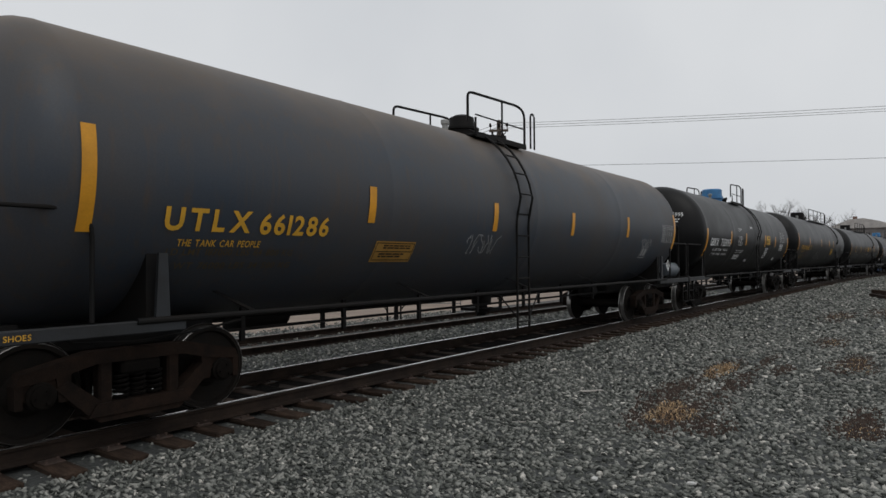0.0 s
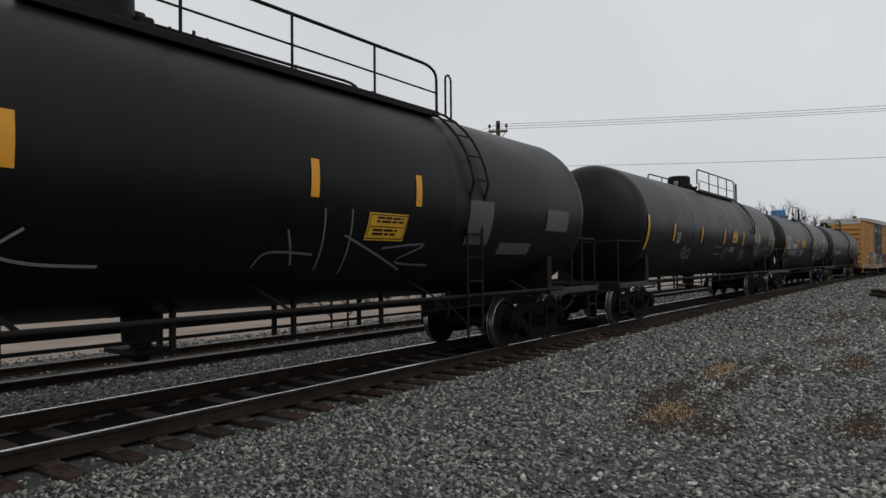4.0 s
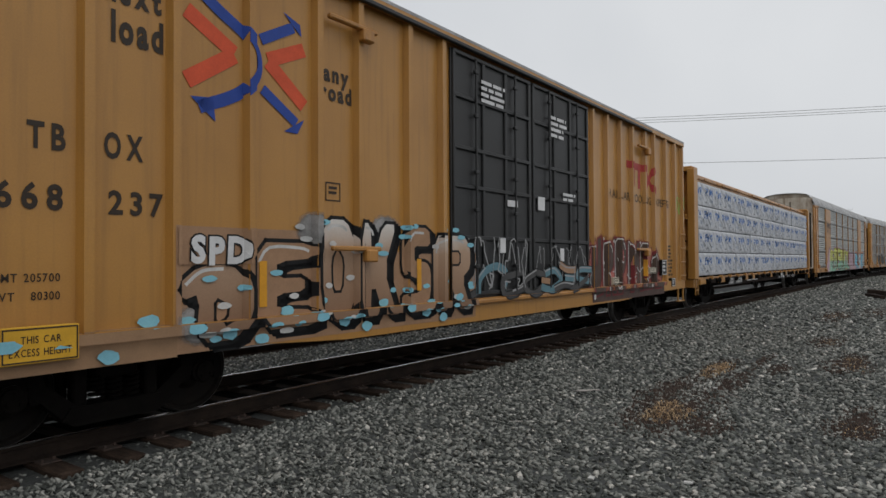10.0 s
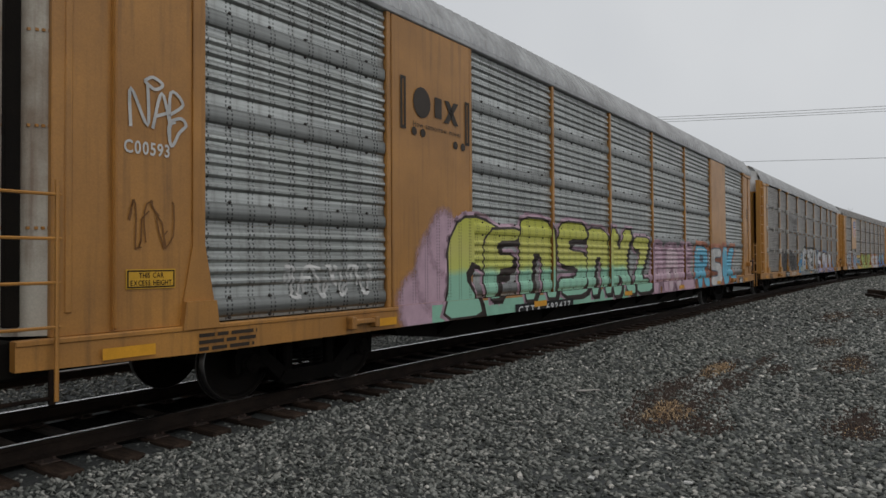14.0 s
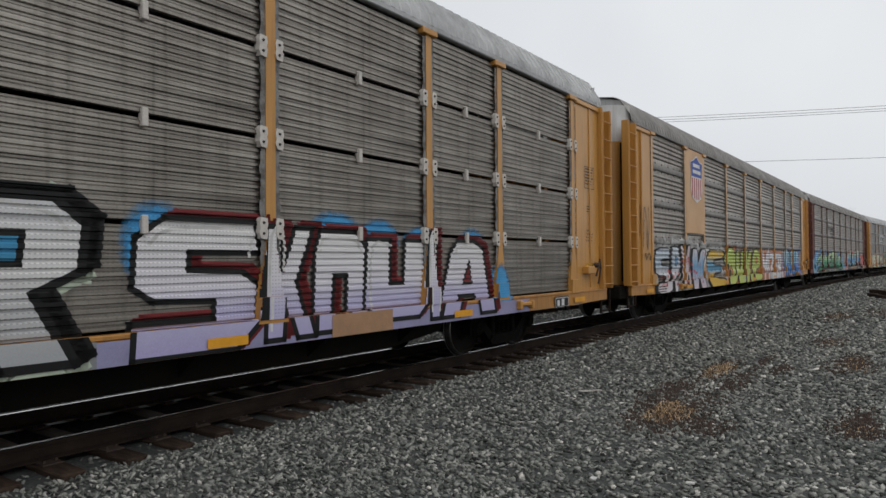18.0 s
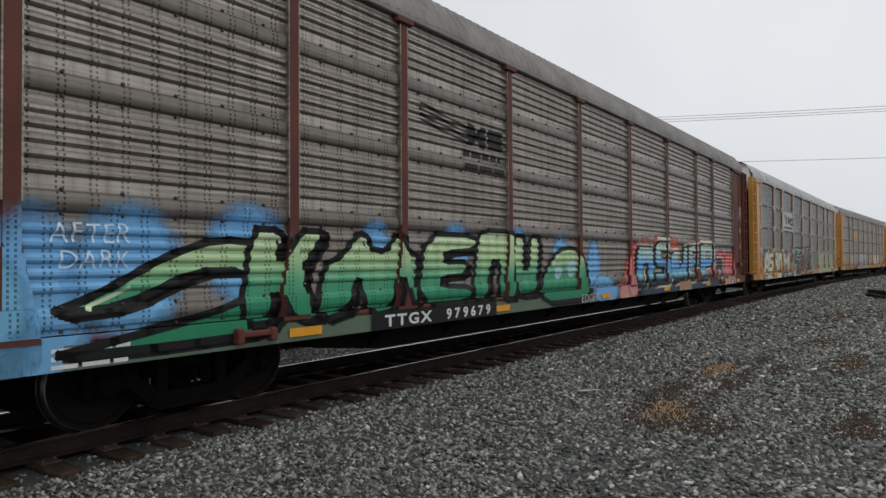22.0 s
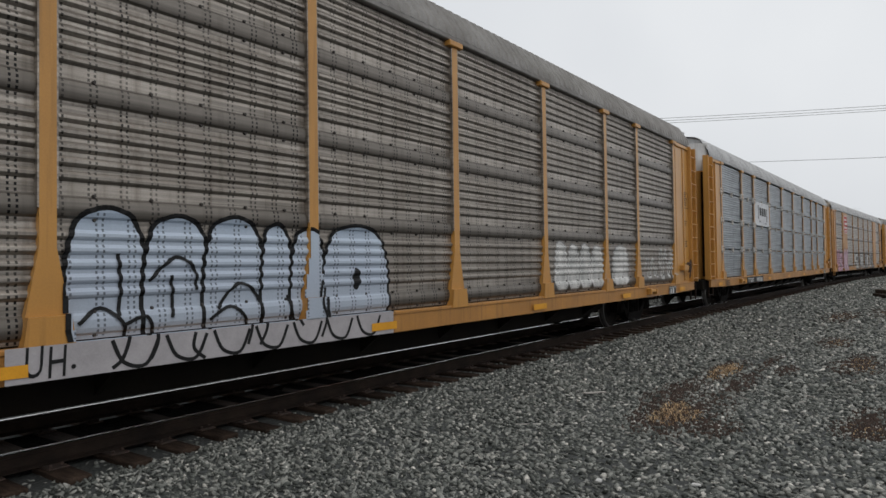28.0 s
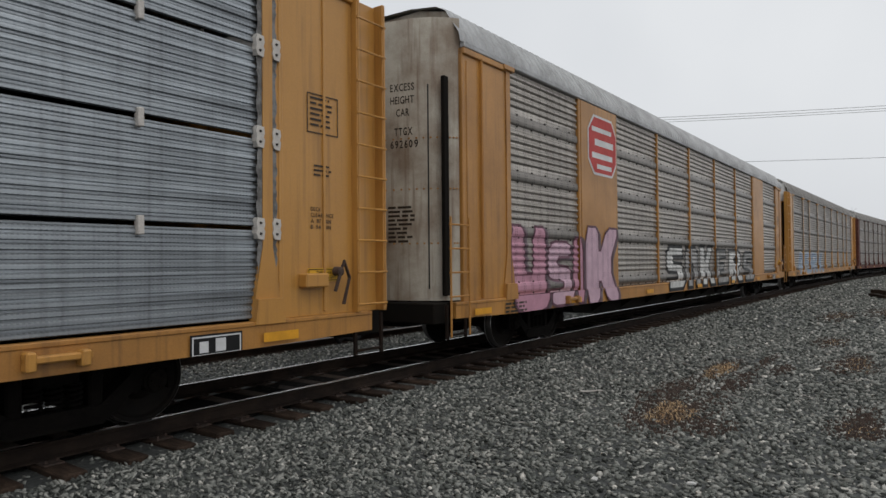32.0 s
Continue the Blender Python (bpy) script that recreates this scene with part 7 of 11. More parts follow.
def banded(name, stops, rough=0.5):
    """Sprayed paint in level bands up the panel; stops: height and colour."""
    m = ink(name, stops[0][1], rough)
    n, l = m.node_tree.nodes, m.node_tree.links
    at = n.new("ShaderNodeTexCoord")
    split_z = n.new("ShaderNodeSeparateXYZ")
    l.new(at.outputs["Object"], split_z.inputs[0])
    haze = n.new("ShaderNodeTexNoise")
    haze.inputs["Scale"].default_value = 2.5
    l.new(at.outputs["Object"], haze.inputs["Vector"])
    add = n.new("ShaderNodeMath")
    add.operation = "MULTIPLY_ADD"
    add.inputs[1].default_value = 0.22
    l.new(haze.outputs[0], add.inputs[0])
    l.new(split_z.outputs[2], add.inputs[2])
    lo, hi = stops[0][0], stops[-1][0]
    rise = n.new("ShaderNodeMapRange")
    rise.inputs["From Min"].default_value, rise.inputs["From Max"].default_value = lo + 0.11, hi + 0.11
    l.new(add.outputs[0], rise.inputs["Value"])
    ramp = n.new("ShaderNodeValToRGB")
    for k, (h, c) in enumerate(stops):
        e = ramp.color_ramp.elements[k] if k < 2 else ramp.color_ramp.elements.new((h - lo) / (hi - lo))
        e.position, e.color = (h - lo) / (hi - lo), (*c, 1)
    l.new(rise.outputs[0], ramp.inputs[0])
    old = n["Principled BSDF"].inputs["Base Color"].links[0].from_node
    l.new(ramp.outputs[0], old.inputs[0])
    return m


# faded blue-black tank car
k0 = TankSkin(2.52, 1.53)
stripes(CAR0, k0, [(-8.08, 1.90, 2.84), (-4.48, 2.13, 2.60), (-1.45, 2.12, 2.59), (1.52, 2.13, 2.59), (4.55, 2.17, 2.65), (8.10, 1.93, 2.89)])
lay("reporting_mark", lettering("UTLX", -7.34, -6.34, 1.95, 2.17, 0.03, 0.2), I_YEL, CAR0, k0)
lay("car_number", lettering("661286", -6.22, -5.20, 1.94, 2.16, 0.025), I_YEL, CAR0, k0)
lay("lettering", lettering("THE TANK CAR PEOPLE", -7.16, -6.16, 1.79, 1.86, 0.01), I_YEL, CAR0, k0)
worn = ink("worn_yellow_lettering", (0.085, 0.060, 0.030))
lay("small_print", lettering("LD LMT 187000 LBS 84 800 KG", -7.25, -5.66, 1.70, 1.77, 0.012, 0.1), worn, CAR0, k0)
lay("small_print", lettering("WT 76000 LBS 34 500 KG", -7.12, -5.62, 1.56, 1.63, 0.012, 0.1), worn, CAR0, k0)
sign_yellow(CAR0, k0, -4.28, -3.44, 1.62, 1.90, ink("worn_tan_sign_sheet", (0.36, 0.20, 0.045)))
data_table(CAR0, k0, 7.05, 7.95, 2.12, 2.55)
lay("stencil_box", outline(5.75, 6.2, 1.68, 1.97, 0.02) + plate(5.82, 5.95, 1.73, 1.92) + plate(6.0, 6.14, 1.73, 1.92), I_DULL, CAR0, k0)
scrawl("tag", CAR0, k0, 5.6, 6.3, 1.99, 2.16, I_DULL, 3, 12, 0.014)
scrawl("tag", CAR0, k0, -2.2, -1.3, 1.75, 2.05, I_DULL, 5, 10, 0.014)
placard(CAR0, 7.7, 1.47, -1.47, "3082", plain=True)
lay("end_plate_print", lettering("2 INCH HF COMP SHOES", -9.3, -8.5, 1.00, 1.05, 0.01), I_YEL, CAR0, FlatSkin(-1.455))

# black tank car with blue cover
k1 = TankSkin(2.535, 1.555)
stripes(CAR1, k1, [(-7.05, 1.74, 2.64), (-3.96, 2.17, 2.64), (-1.67, 2.17, 2.64), (1.85, 2.17, 2.65), (4.05, 2.17, 2.64), (7.08, 1.75, 2.65)])
lay("reporting_mark", lettering("GBRX", -6.62, -5.62, 2.10, 2.35, 0.03), I_WHITE, CAR1, k1)
lay("car_number", lettering("715995", -5.28, -4.05, 2.10, 2.35, 0.03), I_WHITE, CAR1, k1)
lay("load_limit", lettering("LD LMT 211600   96100KG", -6.15, -4.2, 1.93, 2.01, 0.01) + lettering("LT WT  74400   33900KG", -6.15, -4.2, 1.78, 1.86, 0.01), I_WHITE, CAR1, k1)
lay("small_print", lines(("4 INCH FIBERGLASS", "INSULATION"), -2.95, -2.30, 2.66, 2.80) + lines(("DO NOT STEAM TANK", "OR CLEAN TANK WITH", "BOILING WATER", "SHARP OBJECTS MUST", "NOT CONTACT LINING"), -2.96, -2.25, 2.12, 2.50) + lines(("EXTERIOR HEATER PIPES MAXIMUM", "OPERATING PRESSURE 150 PSI"), -2.98, -1.85, 1.84, 1.98) + bars(-2.98, -2.1, 1.62, 1.80, 3, 3) + bars(-0.9, -0.4, 2.82, 2.93, 2, 5) + bars(-0.84, -0.3, 1.52, 1.62, 2, 6) + bars(2.1, 2.75, 1.65, 2.1, 6, 7) + bars(5.1, 5.9, 2.0, 2.31, 4, 8) + plate(4.55, 4.85, 1.60, 1.70), I_WHITE, CAR1, k1)
sign_yellow(CAR1, k1, 2.10, 2.85, 2.26, 2.64)
data_table(CAR1, k1, 5.12, 6.2, 2.42, 2.86)
h1 = HeadSkin(2.535, 1.555, 7.2)
lay("end_mark", lettering("GBRX 715995", 0.05, 1.0, 3.02, 3.15, 0.02) + bars(0.25, 0.95, 2.72, 2.95, 3, 4), I_WHITE, CAR1, h1)

# long pressure tank car
k2 = TankSkin(2.63, 1.585)
stripes(CAR2, k2, [(-9.05, 2.10, 3.02), (-5.69, 2.39, 2.85), (-1.56, 2.39, 2.85), (1.65, 2.40, 2.85), (3.60, 2.41, 2.85)])
lay("reporting_mark", lettering("UTLX", -8.10, -7.06, 2.16, 2.38, 0.03, 0.2), I_YEL, CAR2, k2)
lay("car_number", lettering("955042", -6.88, -5.80, 2.16, 2.37, 0.025), I_YEL, CAR2, k2)
lay("lettering", lettering("THE TANK CAR PEOPLE", -8.09, -7.02, 2.00, 2.07, 0.01), I_YEL, CAR2, k2)
lay("load_limit", lettering("LD LMT 163400 LB 74 100 KG", -8.09, -6.66, 1.79, 1.86, 0.01) + lettering("LT WT 99600 LB 45 200 KG", -8.08, -6.66, 1.67, 1.74, 0.01), ink("worn_yellow_print", (0.36, 0.22, 0.04)), CAR2, k2)
lay("stencil_box", outline(-5.36, -5.13, 2.14, 2.42, 0.016) + plate(-5.29, -5.2, 2.28, 2.36), I_YEL, CAR2, k2)
tag_sharp = ([(-3.39, 1.5), (-3.25, 1.65), (-2.88, 1.7), (-2.73, 1.74)], [(-3.27, 1.91), (-3.08, 1.59)], [(-2.78, 2.07), (-2.9, 1.73), (-2.88, 1.55)], [(-2.73, 1.81), (-2.74, 2.07), (-2.49, 1.58)], [(-2.61, 2.0), (-2.61, 1.58), (-2.34, 1.74), (-2.14, 1.9)], [(-2.22, 2.05), (-2.39, 1.81), (-2.07, 1.58), (-2.15, 1.43)], [(-1.84, 1.82), (-1.78, 1.57), (-1.52, 1.61), (-1.77, 1.82)], [(-1.37, 1.93), (-1.57, 1.74), (-1.27, 1.64), (-0.69, 1.61)])
tag_small = ([(1.02, 1.58), (1.16, 1.75), (1.83, 1.73)], [(1.34, 2.01), (1.57, 1.6)], [(1.84, 2.28), (1.99, 1.54)], [(2.3, 2.3), (2.45, 1.48)], [(2.26, 1.97), (3.64, 1.52)], [(3.04, 1.82), (3.93, 1.88), (3.43, 1.64), (4.24, 1.58)])
tag_red = ([(-6.57, 1.96), (-6.68, 1.88), (-6.65, 1.77), (-6.49, 1.74), (-6.53, 1.84), (-6.61, 1.84)], [(-6.47, 1.96), (-6.42, 1.74)], [(-6.34, 1.74), (-6.4, 1.96), (-6.17, 1.75), (-6.23, 1.97)], [(-6.05, 1.95), (-6.13, 1.85), (-5.98, 1.75), (-5.92, 1.85), (-6.05, 1.95)], [(-6.75, 1.95), (-6.64, 2.07), (-6.47, 2.04), (-6.29, 2.11), (-6.07, 2.07), (-5.83, 2.1), (-5.78, 1.94), (-5.8, 1.78)], [(-6.81, 1.58), (-6.52, 1.54), (-6.23, 1.56), (-5.73, 1.69)])
for strokes, wide, tone, words in ((tag_sharp, 0.028, ink("thin_white_spray", (0.26, 0.26, 0.265)), "thin white sprayed tag"), (tag_small, 0.028, ink("grey_thin_spray", (0.13, 0.13, 0.135)), "thin grey sprayed tag"), (tag_red, 0.024, ink("dark_red_spray", (0.060, 0.014, 0.014)), "dim red sprayed tag in a cloud")):
    for k, way in enumerate(strokes):
        lay("tag", ribbon(way, wide, 0.0002 * k), tone, CAR2, k2, 0.006, words)
sign_yellow(CAR2, k2, 2.62, 3.40, 1.92, 2.28)
lay("buffed_patch", plate(4.9, 5.6, 1.9, 2.6) + plate(6.0, 7.1, 1.75, 1.95) + plate(7.5, 8.4, 2.2, 2.6), material("grey_patch_paint", (0.075, 0.075, 0.078), 0.6, 0, grain=0.1), CAR2, k2)
h2 = HeadSkin(2.63, 1.585, 9.0)
lay("end_mark", lettering("UTLX 955042", -0.55, 0.55, 3.38, 3.52, 0.02) + bars(-0.45, 0.2, 2.85, 3.28, 5, 4), ink("end_yellow_print", (0.40, 0.24, 0.04)), CAR2, h2)

# long gas tank car
stripes(CAR3, k2, [(-8.2, 1.9, 2.8), (-6.1, 2.16, 2.64), (-3.35, 2.16, 2.64), (-0.56, 2.16, 2.64), (2.22, 2.17, 2.65), (5.03, 2.18, 2.65), (8.16, 1.74, 2.66)])
sign_yellow(CAR3, k2, 0.54, 1.26, 2.24, 2.65)
lay("stencil_box", outline(-5.80, -5.49, 2.12, 2.40, 0.014), I_WHITE, CAR3, k2)
lay("stencil_print", lettering("PLATE", -5.74, -5.55, 2.30, 2.35, 0.01) + lettering("C", -5.70, -5.59, 2.16, 2.27, 0.02), I_WHITE, CAR3, k2)
lay("small_print", bars(-1.4, -0.4, 2.02, 2.07, 1, 2) + bars(-1.4, -0.6, 1.78, 1.83, 1, 3) + bars(0.51, 1.2, 1.88, 2.07, 3, 4) + lettering("LIQUEFIED", 4.54, 5.17, 2.05, 2.14, 0.02) + lettering("PETROLUEM GAS", 4.50, 5.58, 1.92, 2.00, 0.02) + lettering("NON ODORIZED", 4.60, 5.60, 1.79, 1.87, 0.02), I_DULL, CAR3, k2)
tag_wide = (([(-0.35, 1.98), (-0.37, 1.88), (-0.35, 1.76), (-0.29, 1.66), (-0.25, 1.74), (-0.26, 1.91)], 0.05), ([(-0.25, 1.99), (-0.22, 1.85), (-0.18, 1.67)], 0.05), ([(-0.22, 1.97), (-0.1, 1.98), (-0.01, 1.92), (-0.12, 1.82), (-0.26, 1.75)], 0.06), ([(-0.26, 1.75), (-0.14, 1.73), (-0.02, 1.67), (-0.06, 1.62)], 0.035), ([(-0.19, 1.97), (0.04, 1.97), (0.24, 1.97)], 0.09), ([(0.04, 1.98), (0.05, 1.87), (-0.01, 1.75)], 0.05), ([(-0.01, 1.75), (0.1, 1.82), (0.24, 1.83)], 0.045), ([(-0.06, 1.62), (0.04, 1.68), (0.16, 1.69)], 0.03))
tag_round = (([(2.35, 2.01), (2.21, 1.94), (2.31, 1.73)], 0.06), ([(2.27, 1.81), (2.4, 1.87)], 0.03), ([(2.49, 1.87), (2.45, 1.76), (2.54, 1.69), (2.58, 1.79), (2.48, 1.92), (2.53, 1.97)], 0.03), ([(2.61, 1.92), (2.71, 1.66), (2.66, 1.56)], 0.035), ([(2.7, 1.87), (2.8, 1.95), (2.96, 1.87), (2.91, 1.74), (2.72, 1.65)], 0.04), ([(2.84, 1.66), (2.94, 1.52)], 0.03), ([(2.96, 1.77), (3.04, 1.69), (3.24, 1.69)], 0.035), ([(3.07, 1.67), (3.05, 1.55)], 0.03))
tag_tall = (([(4.14, 2.73), (4.18, 2.55), (4.22, 2.37)], 0.04), ([(4.0, 2.59), (4.18, 2.57), (4.42, 2.65)], 0.04), ([(4.1, 2.38), (4.18, 2.56)], 0.03), ([(4.43, 3.06), (4.37, 2.69), (4.36, 2.26)], 0.05), ([(4.44, 3.03), (4.58, 2.9), (4.49, 2.73), (4.37, 2.58), (4.46, 2.39), (4.43, 2.23)], 0.035), ([(4.52, 2.69), (4.51, 2.28), (4.61, 2.33), (4.67, 2.62), (4.73, 2.91)], 0.03), ([(4.67, 2.64), (4.67, 2.23)], 0.03), ([(4.88, 2.8), (4.72, 2.53), (4.65, 2.24)], 0.03), ([(5.0, 2.71), (4.92, 2.51), (4.83, 2.25)], 0.04), ([(5.0, 2.73), (5.1, 2.52), (5.31, 2.29)], 0.04), ([(4.77, 2.44), (5.2, 2.4)], 0.035))
tag_pale = (([(5.8, 2.13), (5.87, 1.96), (6.07, 2.03)], 0.03), ([(5.87, 2.18), (6.05, 1.92)], 0.03), ([(6.09, 2.1), (6.16, 1.91), (6.27, 2.0), (6.3, 2.14), (6.44, 1.97), (6.45, 2.16), (6.66, 2.09), (6.52, 1.98)], 0.028), ([(6.68, 2.18), (6.78, 2.06), (7.26, 2.12)], 0.04))
tag_low = (([(5.93, 1.79), (6.0, 1.91), (6.25, 1.9), (6.17, 1.78), (6.32, 1.89), (6.59, 1.8), (6.64, 1.9), (6.98, 1.83), (7.32, 1.82)], 0.03), ([(6.95, 1.91), (7.01, 1.95), (7.06, 1.86), (6.96, 1.86)], 0.025))
mist(CAR3, k2, [(4.71, 2.75, 0.42, 0.36), (4.43, 2.85, 0.22, 0.30)], ink("umber_spray_haze", (0.085, 0.050, 0.026)), 4)
for strokes, tone, words in ((tag_wide, ink("dim_cream_spray", (0.095, 0.086, 0.068)), "dim cream sprayed tag"), (tag_round, ink("dusty_white_spray", (0.22, 0.22, 0.225)), "dusty white sprayed tag"), (tag_tall, fade("white_to_orange_spray", (0.40, 0.375, 0.34), (0.42, 0.235, 0.10), 2.45, 2.95), "tall white and orange sprayed tag"), (tag_pale, ink("green_white_spray", (0.15, 0.18, 0.16)), "pale green sprayed tag"), (tag_low, ink("deep_green_spray", (0.032, 0.062, 0.055)), "dark green sprayed tag")):
    for k, (way, wide) in enumerate(strokes):
        if strokes is tag_round:
            lay("tag", ribbon([(x - 7.14, z) for x, z in way], wide, 0.0002 * k), tone, CAR3, k2, 0.006, words)
        lay("tag", ribbon(way, wide, 0.0002 * k), tone, CAR3, k2, 0.006, words)
data_table(CAR3, k2, 7.03, 8.0, 2.28, 2.78)
placard(CAR3, 8.55, 1.55, -1.52, "1075")
placard(CAR2, -9.75, 1.50, -1.0, "1075")

# second black tank car with blue cover
k4 = TankSkin(2.50, 1.535)
stripes(CAR4, k4, [(-7.17, 1.75, 2.68), (-3.97, 2.19, 2.66), (-1.70, 2.19, 2.66), (1.80, 2.18, 2.65), (3.86, 2.18, 2.66), (6.98, 1.75, 2.67)])
lay("reporting_mark", lettering("GBRX", -6.72, -5.73, 2.13, 2.38, 0.03), I_WHITE, CAR4, k4)
lay("car_number", lettering("713489", -5.44, -4.18, 2.15, 2.40, 0.03), I_WHITE, CAR4, k4)
lay("load_limit", lettering("LD LMT  211600   95950 KG", -6.18, -4.15, 1.96, 2.05, 0.015) + lettering("LT WT  74400   33750 KG", -6.16, -4.2, 1.83, 1.91, 0.015), I_WHITE, CAR4, k4)
lay("small_print", bars(-6.26, -5.2, 1.36, 1.58, 4, 2) + bars(-2.7, -2.2, 1.75, 2.12, 5, 4) + lines(("4 INCH FIBERGLASS", "INSULATION"), 2.07, 2.72, 2.58, 2.72) + lines(("DO NOT STEAM TANK", "OR CLEAN TANK WITH", "BOILING WATER", "SHARP OBJECTS MUST", "NOT CONTACT LINING"), 2.07, 2.78, 2.05, 2.43) + lines(("EXTERIOR HEATER PIPES MAXIMUM", "OPERATING PRESSURE 150 PSI"), 2.08, 3.2, 1.81, 1.95) + bars(2.1, 2.95, 1.58, 1.76, 3, 6) + bars(4.95, 5.75, 2.02, 2.2, 3, 7, 0.4) + plate(4.62, 4.98, 1.61, 1.70), I_WHITE, CAR4, k4)
scrawl("tag", CAR4, k4, -6.75, -5.9, 2.40, 2.80, ink("pale_blue_grey_spray", (0.36, 0.38, 0.46)), 31, 14, 0.03, "pale sprayed tag")
scrawl("tag", CAR4, k4, -4.15, -3.1, 1.62, 2.22, ink("violet_spray", (0.17, 0.15, 0.26)), 32, 9, 0.05, "violet sprayed tag")
sign_yellow(CAR4, k4, -2.66, -1.96, 2.26, 2.66)
data_table(CAR4, k4, 4.95, 6.05, 2.25, 2.85)

# slate tank car
k5 = TankSkin(2.495, 1.545)
stripes(CAR5, k5, [(-6.23, 2.05, 2.98), (-3.0, 2.29, 2.75), (-0.65, 2.30, 2.75), (1.61, 2.30, 2.77), (3.82, 2.30, 2.79), (6.22, 2.08, 3.00)], mat=ink("faded_peach_stripe", (0.55, 0.30, 0.11)))
lay("reporting_mark", lettering("GATX", -5.19, -4.36, 1.97, 2.18, 0.03, 0.2), I_WHITE, CAR5, k5)
lay("car_number", lettering("32241", -4.04, -3.10, 1.96, 2.17, 0.03, 0.2), I_WHITE, CAR5, k5)
lay("small_print", bars(-5.15, -4.0, 1.84, 1.90, 1, 2) + bars(-5.15, -4.1, 1.67, 1.73, 1, 3) + bars(-0.82, -0.4, 1.80, 1.96, 3, 4) + bars(2.03, 2.45, 1.60, 1.97, 5, 5) + bars(2.83, 3.25, 1.85, 1.97, 2, 6), I_DULL, CAR5, k5)
lay("lettering", lettering("FRA AIP", 4.35, 4.85, 2.10, 2.22, 0.02), I_WHITE, CAR5, k5)
lay("stencil_box", outline(4.05, 4.55, 1.70, 1.97, 0.018), I_DULL, CAR5, k5)
data_table(CAR5, k5, 5.1, 5.95, 1.98, 2.48)
placard(CAR5, 6.38, 1.34, -1.53, "1993")
h5 = HeadSkin(2.495, 1.545, 6.25)
lay("end_mark", lettering("GATX 32241", -0.5, 0.55, 3.15, 3.30, 0.03, 0.2) + bars(-0.35, 0.3, 2.85, 3.08, 3, 4), I_DULL, CAR5, h5)

# box car
kb = BoxSkin()
lay("slogan", lettering("next", -7.56, -7.02, 3.98, 4.22, 0.04) + lettering("load", -7.50, -7.0, 3.62, 3.90, 0.04), I_BROWN, BOX, kb)
lay("slogan", lettering("any", -4.93, -4.50, 3.83, 4.03, 0.04) + lettering("road", -4.97, -4.45, 3.60, 3.80, 0.04), I_BROWN, BOX, kb)
lay("arrow_mark_red", ribbon([(-6.76, 4.12), (-6.20, 3.82)], 0.17, 0.0, 1) + ribbon([(-6.20, 3.80), (-6.76, 3.42)], 0.17, 0.0005, 1) + ribbon([(-5.24, 4.10), (-5.76, 3.86)], 0.16, 0.001, 1) + ribbon([(-5.76, 3.84), (-5.24, 3.44)], 0.17, 0.0015, 1), I_ORANGE, BOX, kb, 0.004, "red and blue crossed-arrow mark")
lay("arrow_mark_blue", ribbon([(-6.70, 4.42), (-6.42, 4.24), (-6.08, 4.06), (-5.93, 3.90), (-5.92, 3.66), (-6.08, 3.46), (-6.30, 3.32), (-6.62, 3.18)], 0.13, 0.0) + [([(-6.72, 3.27), (-6.43, 3.06), (-6.46, 3.30)], 0.0)] + ribbon([(-5.86, 4.06), (-5.40, 4.32)], 0.12, 0.0, 1) + [([(-5.55, 4.46), (-5.28, 4.24), (-5.30, 4.38)], 0.0005)] + ribbon([(-5.84, 3.52), (-5.36, 3.22)], 0.12, 0.0, 1) + [([(-5.54, 3.10), (-5.24, 3.28), (-5.34, 3.10)], 0.0005)], I_ROYAL, BOX, kb, 0.008)
lay("reporting_mark", lettering("TB", -8.18, -7.88, 2.57, 2.79, 0.03, 0.25) + lettering("OX", -7.56, -7.2, 2.56, 2.79, 0.03, 0.25), I_BROWN, BOX, kb)
lay("car_number", lettering("668", -8.41, -7.90, 2.07, 2.28, 0.03, 0.25) + lettering("237", -7.52, -7.0, 2.06, 2.27, 0.03, 0.25), I_BROWN, BOX, kb)
lay("load_limit", lettering("LD LMT 205700", -8.55, -7.92, 1.47, 1.54, 0.01) + lettering("LT WT   80300", -8.55, -7.92, 1.32, 1.39, 0.01), I_BROWN, BOX, kb)
lay("small_print", outline(-4.90, -4.65, 2.36, 2.59, 0.015) + bars(-4.85, -4.7, 2.42, 2.54, 2, 3) + bars(8.05, 8.62, 1.12, 2.02, 9, 5), I_BROWN, BOX, kb)
lay("end_print", lettering("EXCESS HEIGHT CAR", -1.38, -0.35, 4.76, 4.85, 0.015) + lettering("TBOX 668237", 0.45, 1.38, 4.84, 4.96, 0.02), I_BROWN, BOX, EndSkin(9.57), 0.004)
sign = part("warning_sign", Build().box(-8.42, -7.84, -1.672, -1.60, 0.83, 1.12, 0.004), I_SIGN, BOX, "yellow warning plate with black border")
lay("sign_print", lettering("THIS CAR", -8.28, -7.98, 0.99, 1.05, 0.01) + lettering("EXCESS HEIGHT", -8.36, -7.90, 0.89, 0.95, 0.01) + outline(-8.41, -7.85, 0.84, 1.11, 0.012), I_BROWN, sign, FlatSkin(-1.672), 0.003)
lay("slogan", lettering("RAILCAR POOLING EXPERTS", 3.95, 8.30, 3.07, 3.28, 0.0), I_BROWN, BOX, kb)
